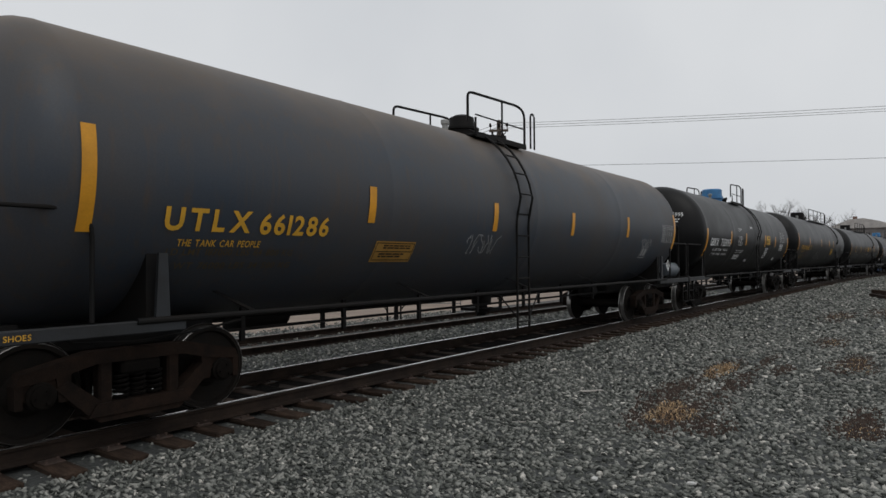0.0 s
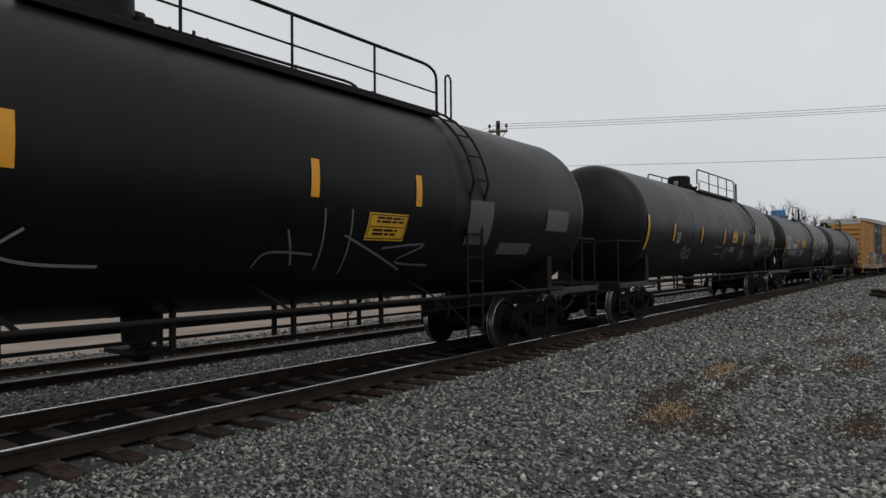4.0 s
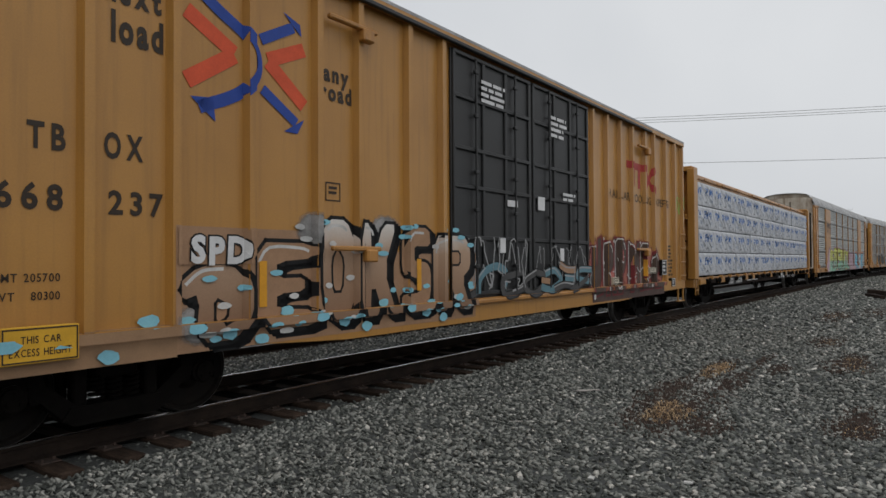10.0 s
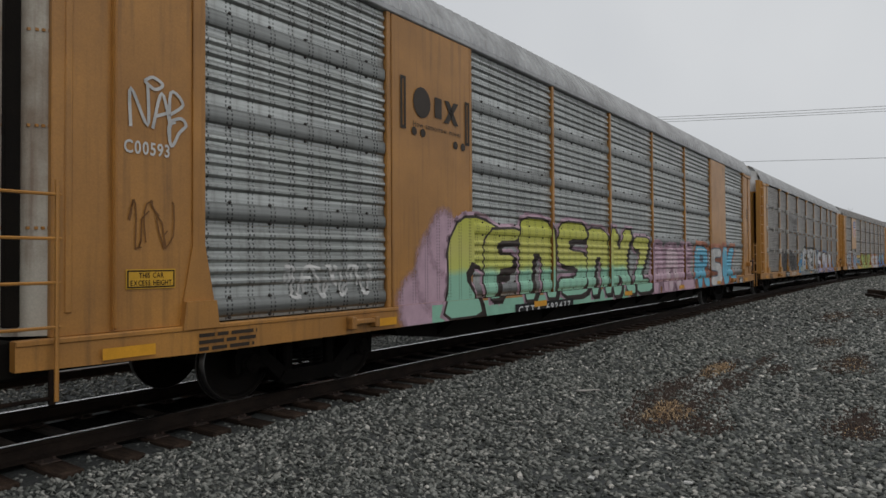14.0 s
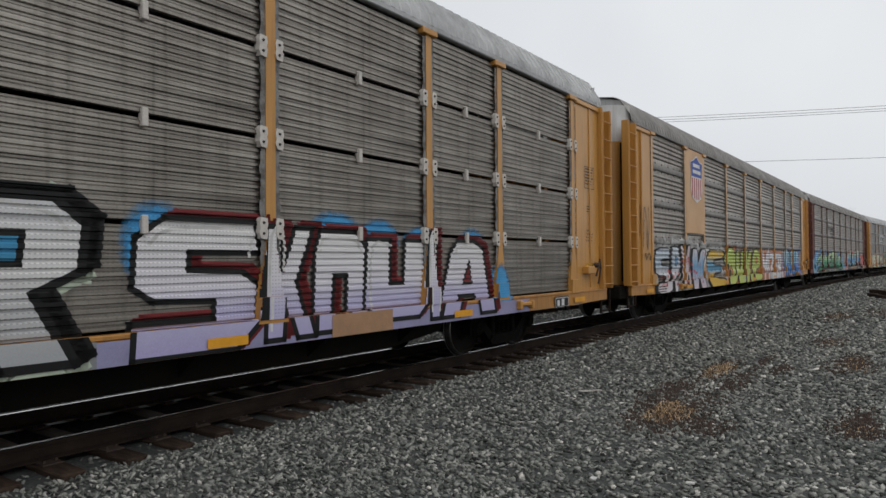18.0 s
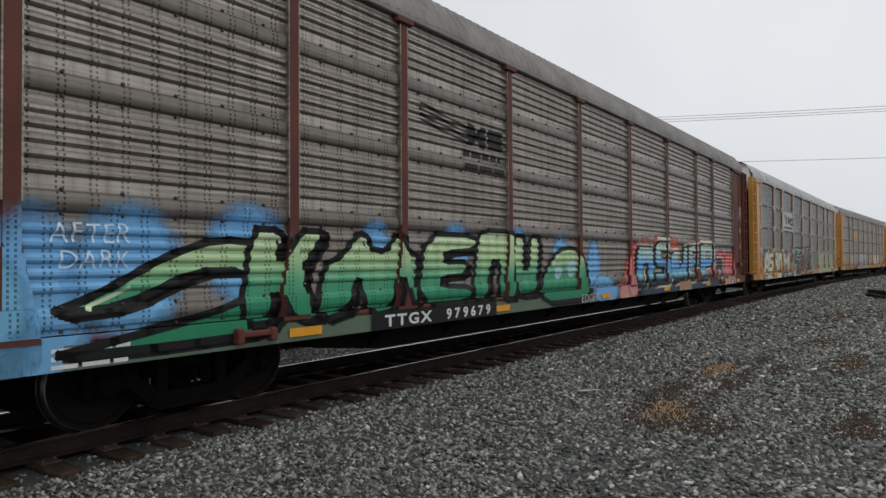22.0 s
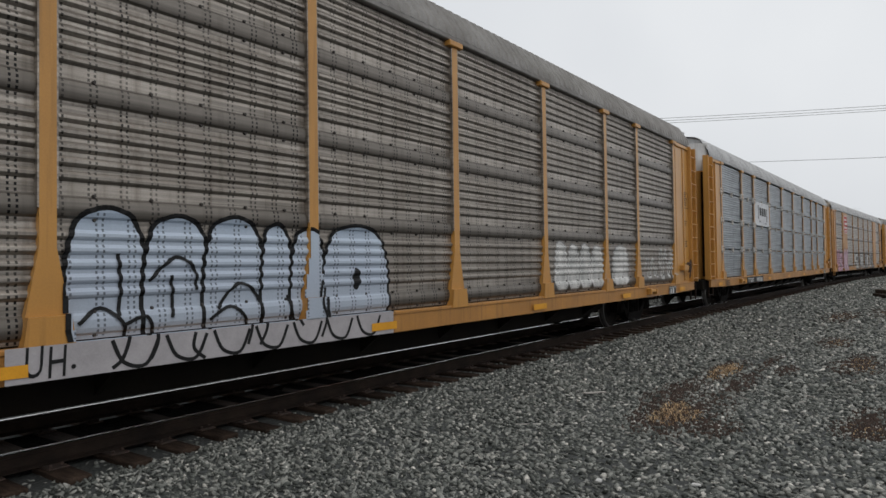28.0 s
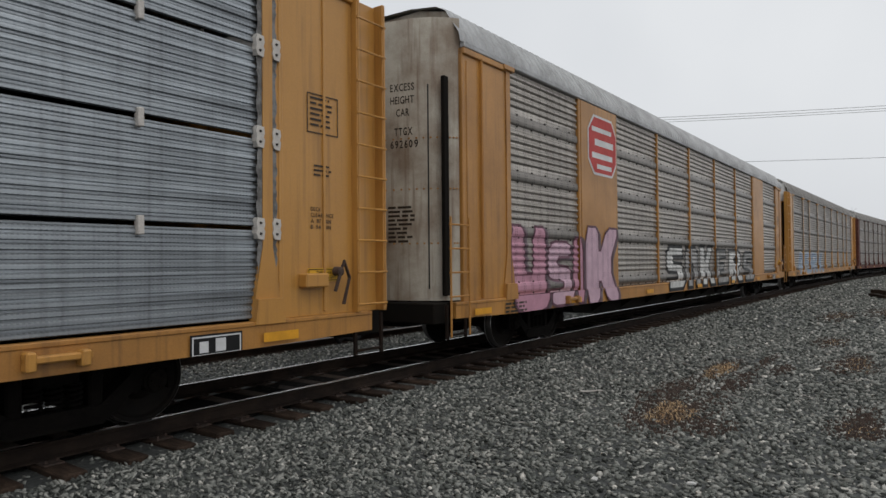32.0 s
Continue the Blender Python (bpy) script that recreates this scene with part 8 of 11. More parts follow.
lay("maker_mark", plate(5.08, 6.30, 3.88, 4.06) + plate(5.36, 5.52, 3.45, 3.88) + plate(5.86, 6.02, 3.42, 3.88) + ribbon([(6.30, 4.02), (7.02, 3.40)], 0.15, 0.0, 1) + ribbon([(6.36, 3.40), (6.96, 4.02)], 0.15, 0.0006, 1), ink("faded_red_mark", (0.36, 0.035, 0.030)), BOX, kb)
scrawl("tag", BOX, kb, 8.82, 9.45, 2.95, 3.45, ink("light_green_spray", (0.34, 0.52, 0.12)), 41, 8, 0.03, "light green sprayed tag")
scrawl("tag", BOX, kb, -9.5, -8.95, 2.9, 3.6, ink("mint_spray", (0.42, 0.50, 0.38)), 45, 8, 0.05)
scrawl("door_tag", BOX, kb, -2.2, -0.1, 1.15, 2.0, I_DULL, 42, 14, 0.025)
scrawl("door_tag", BOX, kb, 0.3, 2.5, 1.15, 1.9, I_DULL, 43, 12, 0.02)
lay("door_label", bars(-1.55, -0.75, 4.15, 4.55, 4, 3) + plate(-0.75, -0.4, 2.55, 2.66) + bars(0.9, 1.6, 3.95, 4.4, 4, 4) + bars(1.4, 2.0, 2.75, 2.95, 2, 8) + plate(0.35, 0.62, 2.55, 2.8) + plate(-1.0, -0.82, 1.75, 2.0) + plate(1.25, 1.42, 1.6, 1.85), I_WHITE, BOX, kb)


# graffiti on the box car
TAN = ink("tan_paint", (0.34, 0.20, 0.115))
SKYB = ink("sky_blue_paint", (0.22, 0.50, 0.60))
lay("graffiti_background", plate(-6.92, -5.05, 0.74, 1.98) + plate(-5.05, -1.75, 0.74, 1.75), TAN, BOX, kb, 0.0015)
BRONZE = banded("brown_to_white_spray", ((0.8, (0.17, 0.095, 0.055)), (1.3, (0.30, 0.185, 0.115)), (1.75, (0.40, 0.27, 0.18)), (2.1, (0.60, 0.57, 0.53))))
mural(BOX, kb, [("D", -6.9, -6.0, 0.80, 1.62), ("E", -5.98, -5.08, 0.86, 1.86), ("O", -5.05, -4.36, 0.86, 2.16), ("K", -4.38, -3.56, 0.88, 2.14), ("S", -3.5, -2.80, 0.88, 2.12), ("R", -2.78, -1.9, 0.86, 2.02)], (BRONZE, TAN, BRONZE), I_BLACK, 0.045, 1, TAN, None, 0.1, I_BLACK, (0.10, -0.06), I_SPRAYW, "tan and white graffiti with sky-blue dots")
rng = random.Random(44)
for k in range(46):
    x, z = rng.uniform(-6.8, -1.9), rng.choice((0.95, 1.0, 1.25, 1.4, 1.8, 2.05)) + rng.uniform(-0.1, 0.1)
    lay("graffiti_detail", ring(x, z, rng.uniform(0.05, 0.11), 0.035, 10, 0.12, k), SKYB if k % 3 else I_SPRAYW, BOX, kb, 0.022)
mist(BOX, kb, [(-6.6, 1.0, 0.3, 0.2), (-5.1, 2.0, 0.25, 0.2), (-3.8, 2.05, 0.3, 0.18)], I_FADED, 7)
lay("graffiti_background", plate(-6.9, -6.02, 1.60, 1.96), TAN, BOX, kb, 0.016)
lay("graffiti_background", plate(-9.3, -6.9, 0.72, 1.03), ink("tan_spray_mist", (0.30, 0.18, 0.10)), BOX, kb, 0.002)
lay("graffiti_detail", [(q, 0.0003 * (i % 5)) for i in range(18) for q, _ in ring(-9.2 + 0.41 * i, 0.80 + 0.09 * ((i * 7) % 4), 0.10, 0.06, 10, 0.2, i)], SKYB, BOX, kb, 0.024)
wild(BOX, kb, -2.3, 2.6, 0.95, 1.5, (I_SOOT, ink("dull_teal_paint", (0.10, 0.20, 0.24)), TAN), I_BLACK, 13, None, 0.7, 0.12, 0.02, None, I_DULL, ())
lay("tag_outline", lettering("SPD", -6.72, -6.05, 1.60, 1.90, 0.05, 0.12, 0.05, 0.3, 2, 0.05), I_BLACK, BOX, kb, 0.025)
lay("tag", lettering("SPD", -6.72, -6.05, 1.60, 1.90, 0.05, 0.12, 0.05, 0.3, 2), I_WHITE, BOX, kb, 0.029)
UMBER = ink("umber_brown_spray", (0.070, 0.043, 0.032))
ROSE = ink("rose_paint", (0.46, 0.13, 0.11))
mist(BOX, kb, [(2.95, 1.45, 0.35, 0.65), (3.5, 1.55, 0.5, 0.62), (4.3, 1.5, 0.6, 0.66), (5.2, 1.5, 0.6, 0.62), (6.0, 1.5, 0.6, 0.62), (6.8, 1.4, 0.5, 0.55), (7.35, 1.25, 0.35, 0.45)], ink("pink_red_spray", (0.40, 0.135, 0.10)), 5)
mural(BOX, kb, [("J", 2.72, 3.50, 0.80, 2.16), ("R", 3.54, 4.20, 0.82, 2.05), ("P", 4.22, 5.02, 0.82, 2.14), ("M", 5.05, 5.92, 0.84, 2.08), ("E", 5.92, 6.60, 0.86, 2.06), ("e", 6.72, 7.42, 0.86, 1.86)], (UMBER,), I_MAROON, 0.05, 0, ROSE, None, 0.1, None, (0, 0), I_SPRAYW, "umber and rose graffiti with white highlights")
for k, (x, z, r) in enumerate(((3.05, 1.95, 0.05), (3.6, 2.1, 0.04), (3.58, 1.55, 0.05), (3.6, 1.4, 0.03), (4.2, 2.05, 0.04), (5.5, 1.55, 0.04), (5.95, 2.05, 0.04), (7.5, 1.35, 0.04), (7.55, 1.2, 0.05), (6.4, 0.95, 0.05), (2.9, 0.82, 0.06), (5.4, 1.1, 0.05), (4.05, 1.2, 0.16))):
    lay("graffiti_detail", ring(x, z, r, r, 12), I_SPRAYW if r < 0.1 else ROSE, BOX, kb, 0.018)
for k, (x, z, w) in enumerate(((3.7, 1.28, 0.5), (4.4, 1.62, 0.45), (5.0, 1.22, 0.7), (5.7, 1.38, 0.6), (4.0, 1.02, 0.5), (6.2, 1.1, 0.5))):
    lay("graffiti_highlight", ribbon([(x, z + 0.05), (x + w * 0.3, z - 0.06), (x + w * 0.6, z + 0.02), (x + w, z + 0.08)], 0.035), I_SPRAYW, BOX, kb, 0.017)
for car, skin, spots in ((BOX, kb, ((-5.84, 1.13, 1.63, 0.10), (-3.1, 1.2, 1.65, 0.10), (3.10, 1.16, 1.62, 0.12), (6.2, 1.2, 1.62, 0.10))),):
    for x, z0, z1, w in spots:
        lay("reflector", plate(x - w / 2, x + w / 2, z0, z1), I_AMBER, car, skin, 0.018)

lay("sill_paint", plate(2.8, 7.6, 0.66, 0.92), ink("umber_sill_spray", (0.075, 0.042, 0.033)), BOX, kb, 0.003)
for x0, x1, z0, z1, tone in ((7.40, 7.78, 1.20, 1.62, "dark"), (8.25, 8.55, 0.86, 1.10, "dark"), (6.42, 6.92, 1.26, 1.42, "tan"), (3.95, 4.30, 1.05, 1.22, "tan")):
    board = part("data_board", Build().box(x0, x1, -1.60, -1.50, z0, z1, 0.004), I_BLACK if tone == "dark" else I_CREAM, BOX)
    lay("board_print", outline(x0 + 0.01, x1 - 0.01, z0 + 0.01, z1 - 0.01, 0.02) + bars(x0 + 0.06, x1 - 0.06, z0 + 0.06, z1 - 0.06, 3, int(x0 * 10)), I_WHITE if tone == "dark" else I_BROWN, board, FlatSkin(-1.60), 0.003)

# graffiti and marks on the auto racks
kw = RackSkin("wide", shift=0.3)
k2f = RackSkin("fine", shift=0.1)
k5f = RackSkin("fine", shift=0.3)
k7f = RackSkin("fine", shift=0.1)
kp = RackSkin("wide", False, ((-9.06, -7.20), (7.20, 9.06)))
k8p = RackSkin("wide", False, ((-9.06, -7.20), (7.20, 9.06)), -0.2)
ks = RackSkin("wide", True, ((-9.06, -7.20),), 0.3)
R1, R2, R3, R4, R5, R6, R7, R8 = RACKS[:8]
PINK = ink("pale_pink_spray", (0.52, 0.35, 0.42))
lay("graffiti_background", plate(-8.25, 1.0, 0.66, 0.98), ink("mint_sill_spray", (0.25, 0.49, 0.36)), R1, kp, 0.003)
LIME_BANDS = banded("lime_over_mint_spray", ((0.8, (0.26, 0.50, 0.37)), (1.40, (0.26, 0.50, 0.36)), (1.52, (0.50, 0.52, 0.12)), (1.8, (0.50, 0.48, 0.13)), (2.3, (0.46, 0.47, 0.07))))
UMBRA = ink("dark_umber_outline", (0.050, 0.036, 0.030))
mural(R1, kp, [("hook", -8.0, -6.0, 0.74, 2.34), ("F", -6.75, -5.55, 0.98, 2.20), ("N", -5.60, -4.25, 0.90, 2.40), ("S", -4.10, -2.70, 0.90, 2.40), ("N", -2.72, -1.55, 0.86, 2.32), ("K", -1.55, 0.0, 0.80, 2.36), ("Z", 0.0, 1.10, 0.80, 2.20)], (LIME_BANDS,), UMBRA, 0.045, 1, ink("brown_violet_shade", (0.12, 0.085, 0.085)), PINK, 0.16, UMBRA, (0.10, -0.06), None, "lime and mint graffiti with dark outline")
mist(R1, kp, [(-8.5, 1.0, 0.5, 0.5), (-8.15, 1.45, 0.45, 0.62), (-7.9, 1.9, 0.4, 0.5)], PINK, 31)
mural(R1, kp, [("A", 1.2, 2.5, 0.74, 2.0), ("N", 2.5, 3.6, 0.74, 1.95), ("E", 3.7, 4.9, 0.74, 2.0)], (PINK, ink("pale_rose_paint", (0.56, 0.42, 0.46))), ink("rose_outline", (0.36, 0.20, 0.26)), 0.03, 1, None, PINK, 0.3)
mural(R1, kp, [("R", 5.3, 6.8, 0.74, 2.05), ("S", 6.9, 8.4, 0.74, 2.0), ("K", 8.5, 10.6, 0.74, 2.05)], (ink("sky_paint", (0.12, 0.42, 0.58)), I_SPRAYW), ink("slate_outline", (0.07, 0.10, 0.14)), 0.04, 1, None, ink("rust_orange_paint", (0.50, 0.20, 0.12)), 0.3, None, (0, 0), I_SPRAYW)
lay_each("railway_mark", outline(-8.90, -8.78, 3.45, 4.18, 0.045) + outline(-7.34, -7.22, 3.42, 4.10, 0.045) + ring(-8.42, 3.88, 0.20, 0.22) + plate(-8.12, -7.95, 3.72, 4.02) + shape((-7.88, 4.02), (-7.76, 4.02), (-7.52, 3.68), (-7.64, 3.68)) + shape((-7.52, 4.02), (-7.64, 4.02), (-7.90, 3.68), (-7.78, 3.68)) + ring(-8.6, 3.45, 0.06, 0.06) + ring(-8.4, 3.45, 0.06, 0.06) + ring(-7.6, 3.38, 0.06, 0.06) + ring(-7.4, 3.38, 0.06, 0.06), I_BROWN, R1, kp, 0.006, "dark bracketed railway mark")
lay("slogan", lettering("How tomorrow moves", -8.62, -7.46, 3.52, 3.60, 0.0), I_BROWN, R1, kp)
lay("car_number", plate(-5.9, -3.6, 0.66, 0.86), I_BLACK, R1, kp, 0.014)
lay("car_number_print", lettering("CTTX 692477", -5.8, -3.75, 0.70, 0.82, 0.02, 0.25), I_WHITE, R1, kp, 0.018)
for k, way in enumerate(([(-12.66, 2.86), (-12.66, 3.21), (-12.5, 2.89), (-12.5, 3.27)], [(-12.45, 2.87), (-12.36, 3.22), (-12.27, 2.91)], [(-12.42, 2.99), (-12.28, 3.05)], [(-12.28, 2.8), (-12.27, 3.24), (-12.14, 3.15), (-12.29, 3.02)], [(-12.27, 2.97), (-12.16, 3.01), (-12.11, 2.95), (-12.18, 2.87), (-12.26, 2.73), (-12.29, 2.91), (-12.22, 2.97)], [(-12.53, 3.3), (-12.45, 3.35), (-12.35, 3.3), (-12.43, 3.24), (-12.53, 3.3)])):
    lay("tag", ribbon(way, 0.03, 0.0002 * k), I_SPRAYW, R1, kp, 0.006, "white sprayed tag with a heart")
lay("tag", lettering("C00593", -12.72, -12.28, 2.62, 2.74, 0.02), I_SPRAYW, R1, kp)
scrawl("tag", R1, kp, -12.7, -12.25, 1.75, 2.2, ink("brown_marker", (0.17, 0.075, 0.022)), 52, 7, 0.014)
scrawl("tag", R1, kp, -10.9, -9.4, 1.2, 1.58, I_SPRAYW, 53, 14, 0.035, "white sprayed tag")
lay("warning_sign", plate(-12.70, -12.22, 1.38, 1.56), I_SIGN, R1, kp, 0.006)
lay("warning_print", lettering("THIS CAR", -12.58, -12.34, 1.48, 1.53, 0.01) + lettering("EXCESS HEIGHT", -12.66, -12.26, 1.41, 1.46, 0.01) + outline(-12.69, -12.23, 1.39, 1.55, 0.012), I_BLACK, R1, kp, 0.009)

mist(R2, k2f, [(-8.2, 1.5, 0.50, 0.55), (-7.65, 1.65, 0.45, 0.40), (-7.7, 1.25, 0.5, 0.3), (-6.45, 1.65, 0.50, 0.45), (-5.8, 1.55, 0.55, 0.50), (-5.15, 1.40, 0.45, 0.40), (-6.3, 1.2, 0.5, 0.25)], material("thin_soot_spray", (0.070, 0.066, 0.062), 0.6, 0, (0.030, 0.028, 0.027), spread=0.4, grain=0.15, size=5, bump=0), 61)
for k, (x, z) in enumerate(((-8.5, 1.3), (-7.9, 1.5), (-7.5, 1.7), (-6.7, 1.5), (-6.2, 1.4), (-5.5, 1.35))):
    lay("graffiti_outline", ribbon([(x, z - 0.2), (x + 0.15, z + 0.25), (x + 0.45, z + 0.3), (x + 0.5, z), (x + 0.3, z - 0.25)], 0.06, 0.0003 * k), I_SOOT, R2, k2f, 0.006, "sooty black outlined graffiti" if k == 0 else "")
mist(R2, k2f, [(-3.25, 1.35, 0.55, 0.55), (-2.75, 1.7, 0.4, 0.5), (-3.7, 1.1, 0.3, 0.3)], ink("pale_yellow_green_spray", (0.42, 0.47, 0.36)), 3)
lay("sill_paint", plate(-3.9, 2.3, 0.66, 0.96), ink("slate_sill_spray", (0.20, 0.21, 0.215)), R2, k2f, 0.003)
STEEL = banded("grey_to_white_spray", ((0.9, (0.33, 0.34, 0.35)), (1.3, (0.44, 0.44, 0.44)), (1.6, (0.60, 0.59, 0.58)), (2.2, (0.50, 0.50, 0.51))))
COBALT = ink("cobalt_paint", (0.05, 0.24, 0.42))
mural(R2, k2f, [("G", -2.85, -1.50, 0.92, 2.26), ("N", -1.42, -0.38, 0.92, 2.20), ("E", -0.42, 0.72, 0.90, 2.22), ("R", 0.78, 2.20, 0.80, 2.18)], (STEEL,), I_BLACK, 0.075, 0, COBALT, ink("pale_green_halo", (0.40, 0.45, 0.36)), 0.20, I_BLACK, (0.13, 0.07), I_SPRAYW, "grey and white graffiti with black outline", 0.10)
for k, (x, z, r) in enumerate(((-3.42, 1.86, 0.12), (-3.18, 1.90, 0.10), (-3.38, 1.70, 0.13), (-3.12, 1.70, 0.12))):
    lay("tag", ring(x, z, r, r * 0.9, 16) , I_SPRAYW, R2, k2f, 0.004 + 0.0004 * k)
    lay("tag", border([(x + r * math.cos(a), z + r * 0.9 * math.sin(a)) for a in (j * 0.449 for j in range(14))], 0.02), I_BLACK, R2, k2f, 0.006 + 0.0004 * k)
mist(R2, k2f, [(-4.2, 1.15, 0.5, 0.32), (-3.5, 1.35, 0.5, 0.22), (-3.1, 1.65, 0.35, 0.35)], ink("azure_spray", (0.05, 0.28, 0.55)), 35)
AZURE = ink("azure_cloud_spray", (0.06, 0.30, 0.58))
mist(R2, k2f, [(2.9, 1.8, 0.35, 0.4), (5.2, 1.95, 0.45, 0.28), (6.0, 1.9, 0.4, 0.28), (6.9, 1.85, 0.4, 0.26), (8.2, 1.7, 0.45, 0.42), (9.0, 1.15, 0.35, 0.42)], AZURE, 9)
LILAC = banded("lilac_to_white_spray", ((0.8, (0.34, 0.31, 0.50)), (1.15, (0.42, 0.40, 0.56)), (1.4, (0.60, 0.58, 0.62)), (2.0, (0.62, 0.61, 0.60))))
mural(R2, k2f, [("S", 2.65, 4.05, 0.74, 2.06), ("K", 4.10, 4.82, 0.78, 2.02), ("N", 4.84, 5.72, 0.80, 2.00), ("U", 5.72, 6.95, 0.86, 1.92), ("i", 6.98, 7.26, 0.80, 2.04), ("A", 7.30, 8.80, 0.80, 1.94)], (LILAC,), I_BLACK, 0.06, 0, I_MAROON, None, 0.1, I_MAROON, (0.12, 0.06), I_SPRAYW, "lilac and white graffiti with maroon shadow", 0.06)
lay("sill_paint", plate(2.3, 9.9, 0.66, 0.95), ink("lilac_sill_spray", (0.25, 0.24, 0.38)), R2, k2f, 0.003)
lay("number_board", plate(-8.25, -7.22, 0.68, 0.98), I_BLACK, R2, k2f, 0.006)
lay("reporting_mark", lettering("TTGX", -8.03, -7.32, 0.76, 0.91, 0.03), I_WHITE, R2, k2f, 0.010)
lay("car_number", lettering("255298", -6.68, -5.42, 0.79, 0.94, 0.03, 0.3), I_WHITE, R2, k2f, 0.010)
k2s = FlatSkin(-1.574, 0.1)
sign_panel(R2, -7.06, -4.38, 3.02, 3.96, material("grimy_sign_sheet", (0.24, 0.23, 0.215), 0.6, 0.2, (0.17, 0.16, 0.15), grain=0.1, size=1.2, streak=(0.09, 0.08, 0.07, 0.5)), "grimy grey sign sheet with dark railway mark")
lay_each("railway_mark", shape((-6.9, 3.86), (-5.75, 3.70), (-5.75, 3.66), (-6.9, 3.82)) + shape((-6.9, 3.76), (-5.75, 3.60), (-5.75, 3.56), (-6.9, 3.72)) + shape((-6.9, 3.66), (-5.75, 3.50), (-5.75, 3.46), (-6.9, 3.62)) + shape((-5.65, 3.74), (-5.52, 3.74), (-5.30, 3.52), (-5.30, 3.74), (-5.16, 3.74), (-5.16, 3.42), (-5.30, 3.42), (-5.50, 3.60), (-5.50, 3.42), (-5.65, 3.42)) + plate(-5.1, -4.75, 3.44, 3.74) + bars(-5.8, -4.85, 3.24, 3.34, 1, 4, 0.9) + bars(-5.8, -4.55, 3.08, 3.18, 1, 5, 0.9), I_BROWN, R2, k2s, 0.004, "dark winged railway mark")
lay("builder_mark", shape((5.05, 1.0), (6.15, 1.0), (6.15, 0.72), (5.05, 0.72)), TAN, R2, k2f, 0.016)

lay("railway_shield_white", shape((-8.92, 4.62), (-8.62, 4.70), (-8.30, 4.84), (-7.98, 4.70), (-7.66, 4.66), (-7.72, 4.2), (-7.68, 3.8), (-7.85, 3.52), (-8.30, 3.38), (-8.75, 3.52), (-8.92, 3.8), (-8.86, 4.2)), I_WHITE, R3, ks, 0.004, "red, white and blue railway shield")
lay("railway_shield_blue", shape((-8.88, 4.60), (-8.60, 4.67), (-8.30, 4.80), (-8.0, 4.67), (-7.70, 4.63), (-7.76, 4.18), (-8.84, 4.18)), I_ROYAL, R3, ks, 0.007)
lay("railway_shield_red", [t for i in range(5) for t in plate(-8.80 + i * 0.22, -8.69 + i * 0.22, 3.58 - (0.10 if 0 < i < 4 else 0.0), 4.14)], ink("shield_red", (0.42, 0.06, 0.05)), R3, ks, 0.007)
lay("railway_shield_bars", plate(-8.66, -7.98, 4.47, 4.58) + plate(-8.70, -7.88, 4.28, 4.39), I_WHITE, R3, ks, 0.010)
ICE = banded("grey_white_pink_spray", ((0.8, (0.58, 0.54, 0.56)), (1.25, (0.50, 0.51, 0.54)), (1.5, (0.30, 0.36, 0.42)), (1.95, (0.46, 0.50, 0.54))))
mural(R3, ks, [("S", -12.05, -10.70, 0.70, 1.95), ("P", -10.66, -9.86, 0.66, 2.00), ("X", -9.86, -9.02, 0.84, 2.06), ("K", -8.90, -7.34, 0.66, 1.96)], (ICE, ICE, ink("pink_white_paint", (0.56, 0.47, 0.50)), banded("blue_pink_spray", ((0.8, (0.52, 0.44, 0.48)), (1.4, (0.10, 0.28, 0.46)), (1.9, (0.52, 0.50, 0.54))))), I_BLACK, 0.05, 1, ink("steel_blue_paint", (0.10, 0.25, 0.42)), I_SPRAYW, 0.34, I_BLACK, (-0.20, -0.03), None, "grey and white graffiti with black block shadow")
rng = random.Random(23)
for k in range(26):
    x, z = rng.uniform(-11.9, -7.5), rng.uniform(0.8, 1.8)
    lay("graffiti_detail", shape((x, z), (x + 0.10, z + 0.01), (x + 0.11, z + 0.09), (x + 0.01, z + 0.08)) if k % 2 else ribbon([(x, z), (x + 0.12, z + 0.1), (x + 0.3, z + 0.02), (x + 0.42, z + 0.12)], 0.018), ink("scarlet_fleck", (0.50, 0.06, 0.05)) if k < 1 else bpy.data.materials["scarlet_fleck"], R3, ks, 0.016)
for x, z in ((-11.95, 2.0), (-11.3, 2.05), (-10.4, 2.05), (-9.0, 2.05), (-8.3, 2.02), (-7.2, 2.0)):
    lay("graffiti_halo", [([(x, z - 0.12), (x + 0.16, z - 0.12), (x + 0.05, z + 0.28)], 0.0)], I_SPRAYW, R3, ks, 0.003)
mural(R3, ks, [("E", -7.12, -4.95, 0.68, 1.94)], (banded("gold_over_teal_spray", ((0.8, (0.58, 0.36, 0.05)), (1.1, (0.56, 0.34, 0.05)), (1.25, (0.06, 0.22, 0.36)), (1.5, (0.10, 0.26, 0.38)), (1.75, (0.58, 0.38, 0.05)))),), I_BLACK, 0.06, 1, None, I_SPRAYW, 0.3, I_BLACK, (-0.14, -0.03), None, "golden and teal graffiti")
lay("graffiti_background", plate(-4.85, 0.85, 0.68, 1.75), ink("burnt_orange_fill", (0.44, 0.15, 0.05)), R3, ks, 0.0015)
APPLE = fade("apple_green_spray", (0.44, 0.50, 0.13), (0.34, 0.42, 0.08), 0.9, 1.8)
LIME_PALE = ink("pale_lime_paint", (0.55, 0.62, 0.28))
ORANGE = ink("burnt_orange_spray", (0.44, 0.15, 0.05))
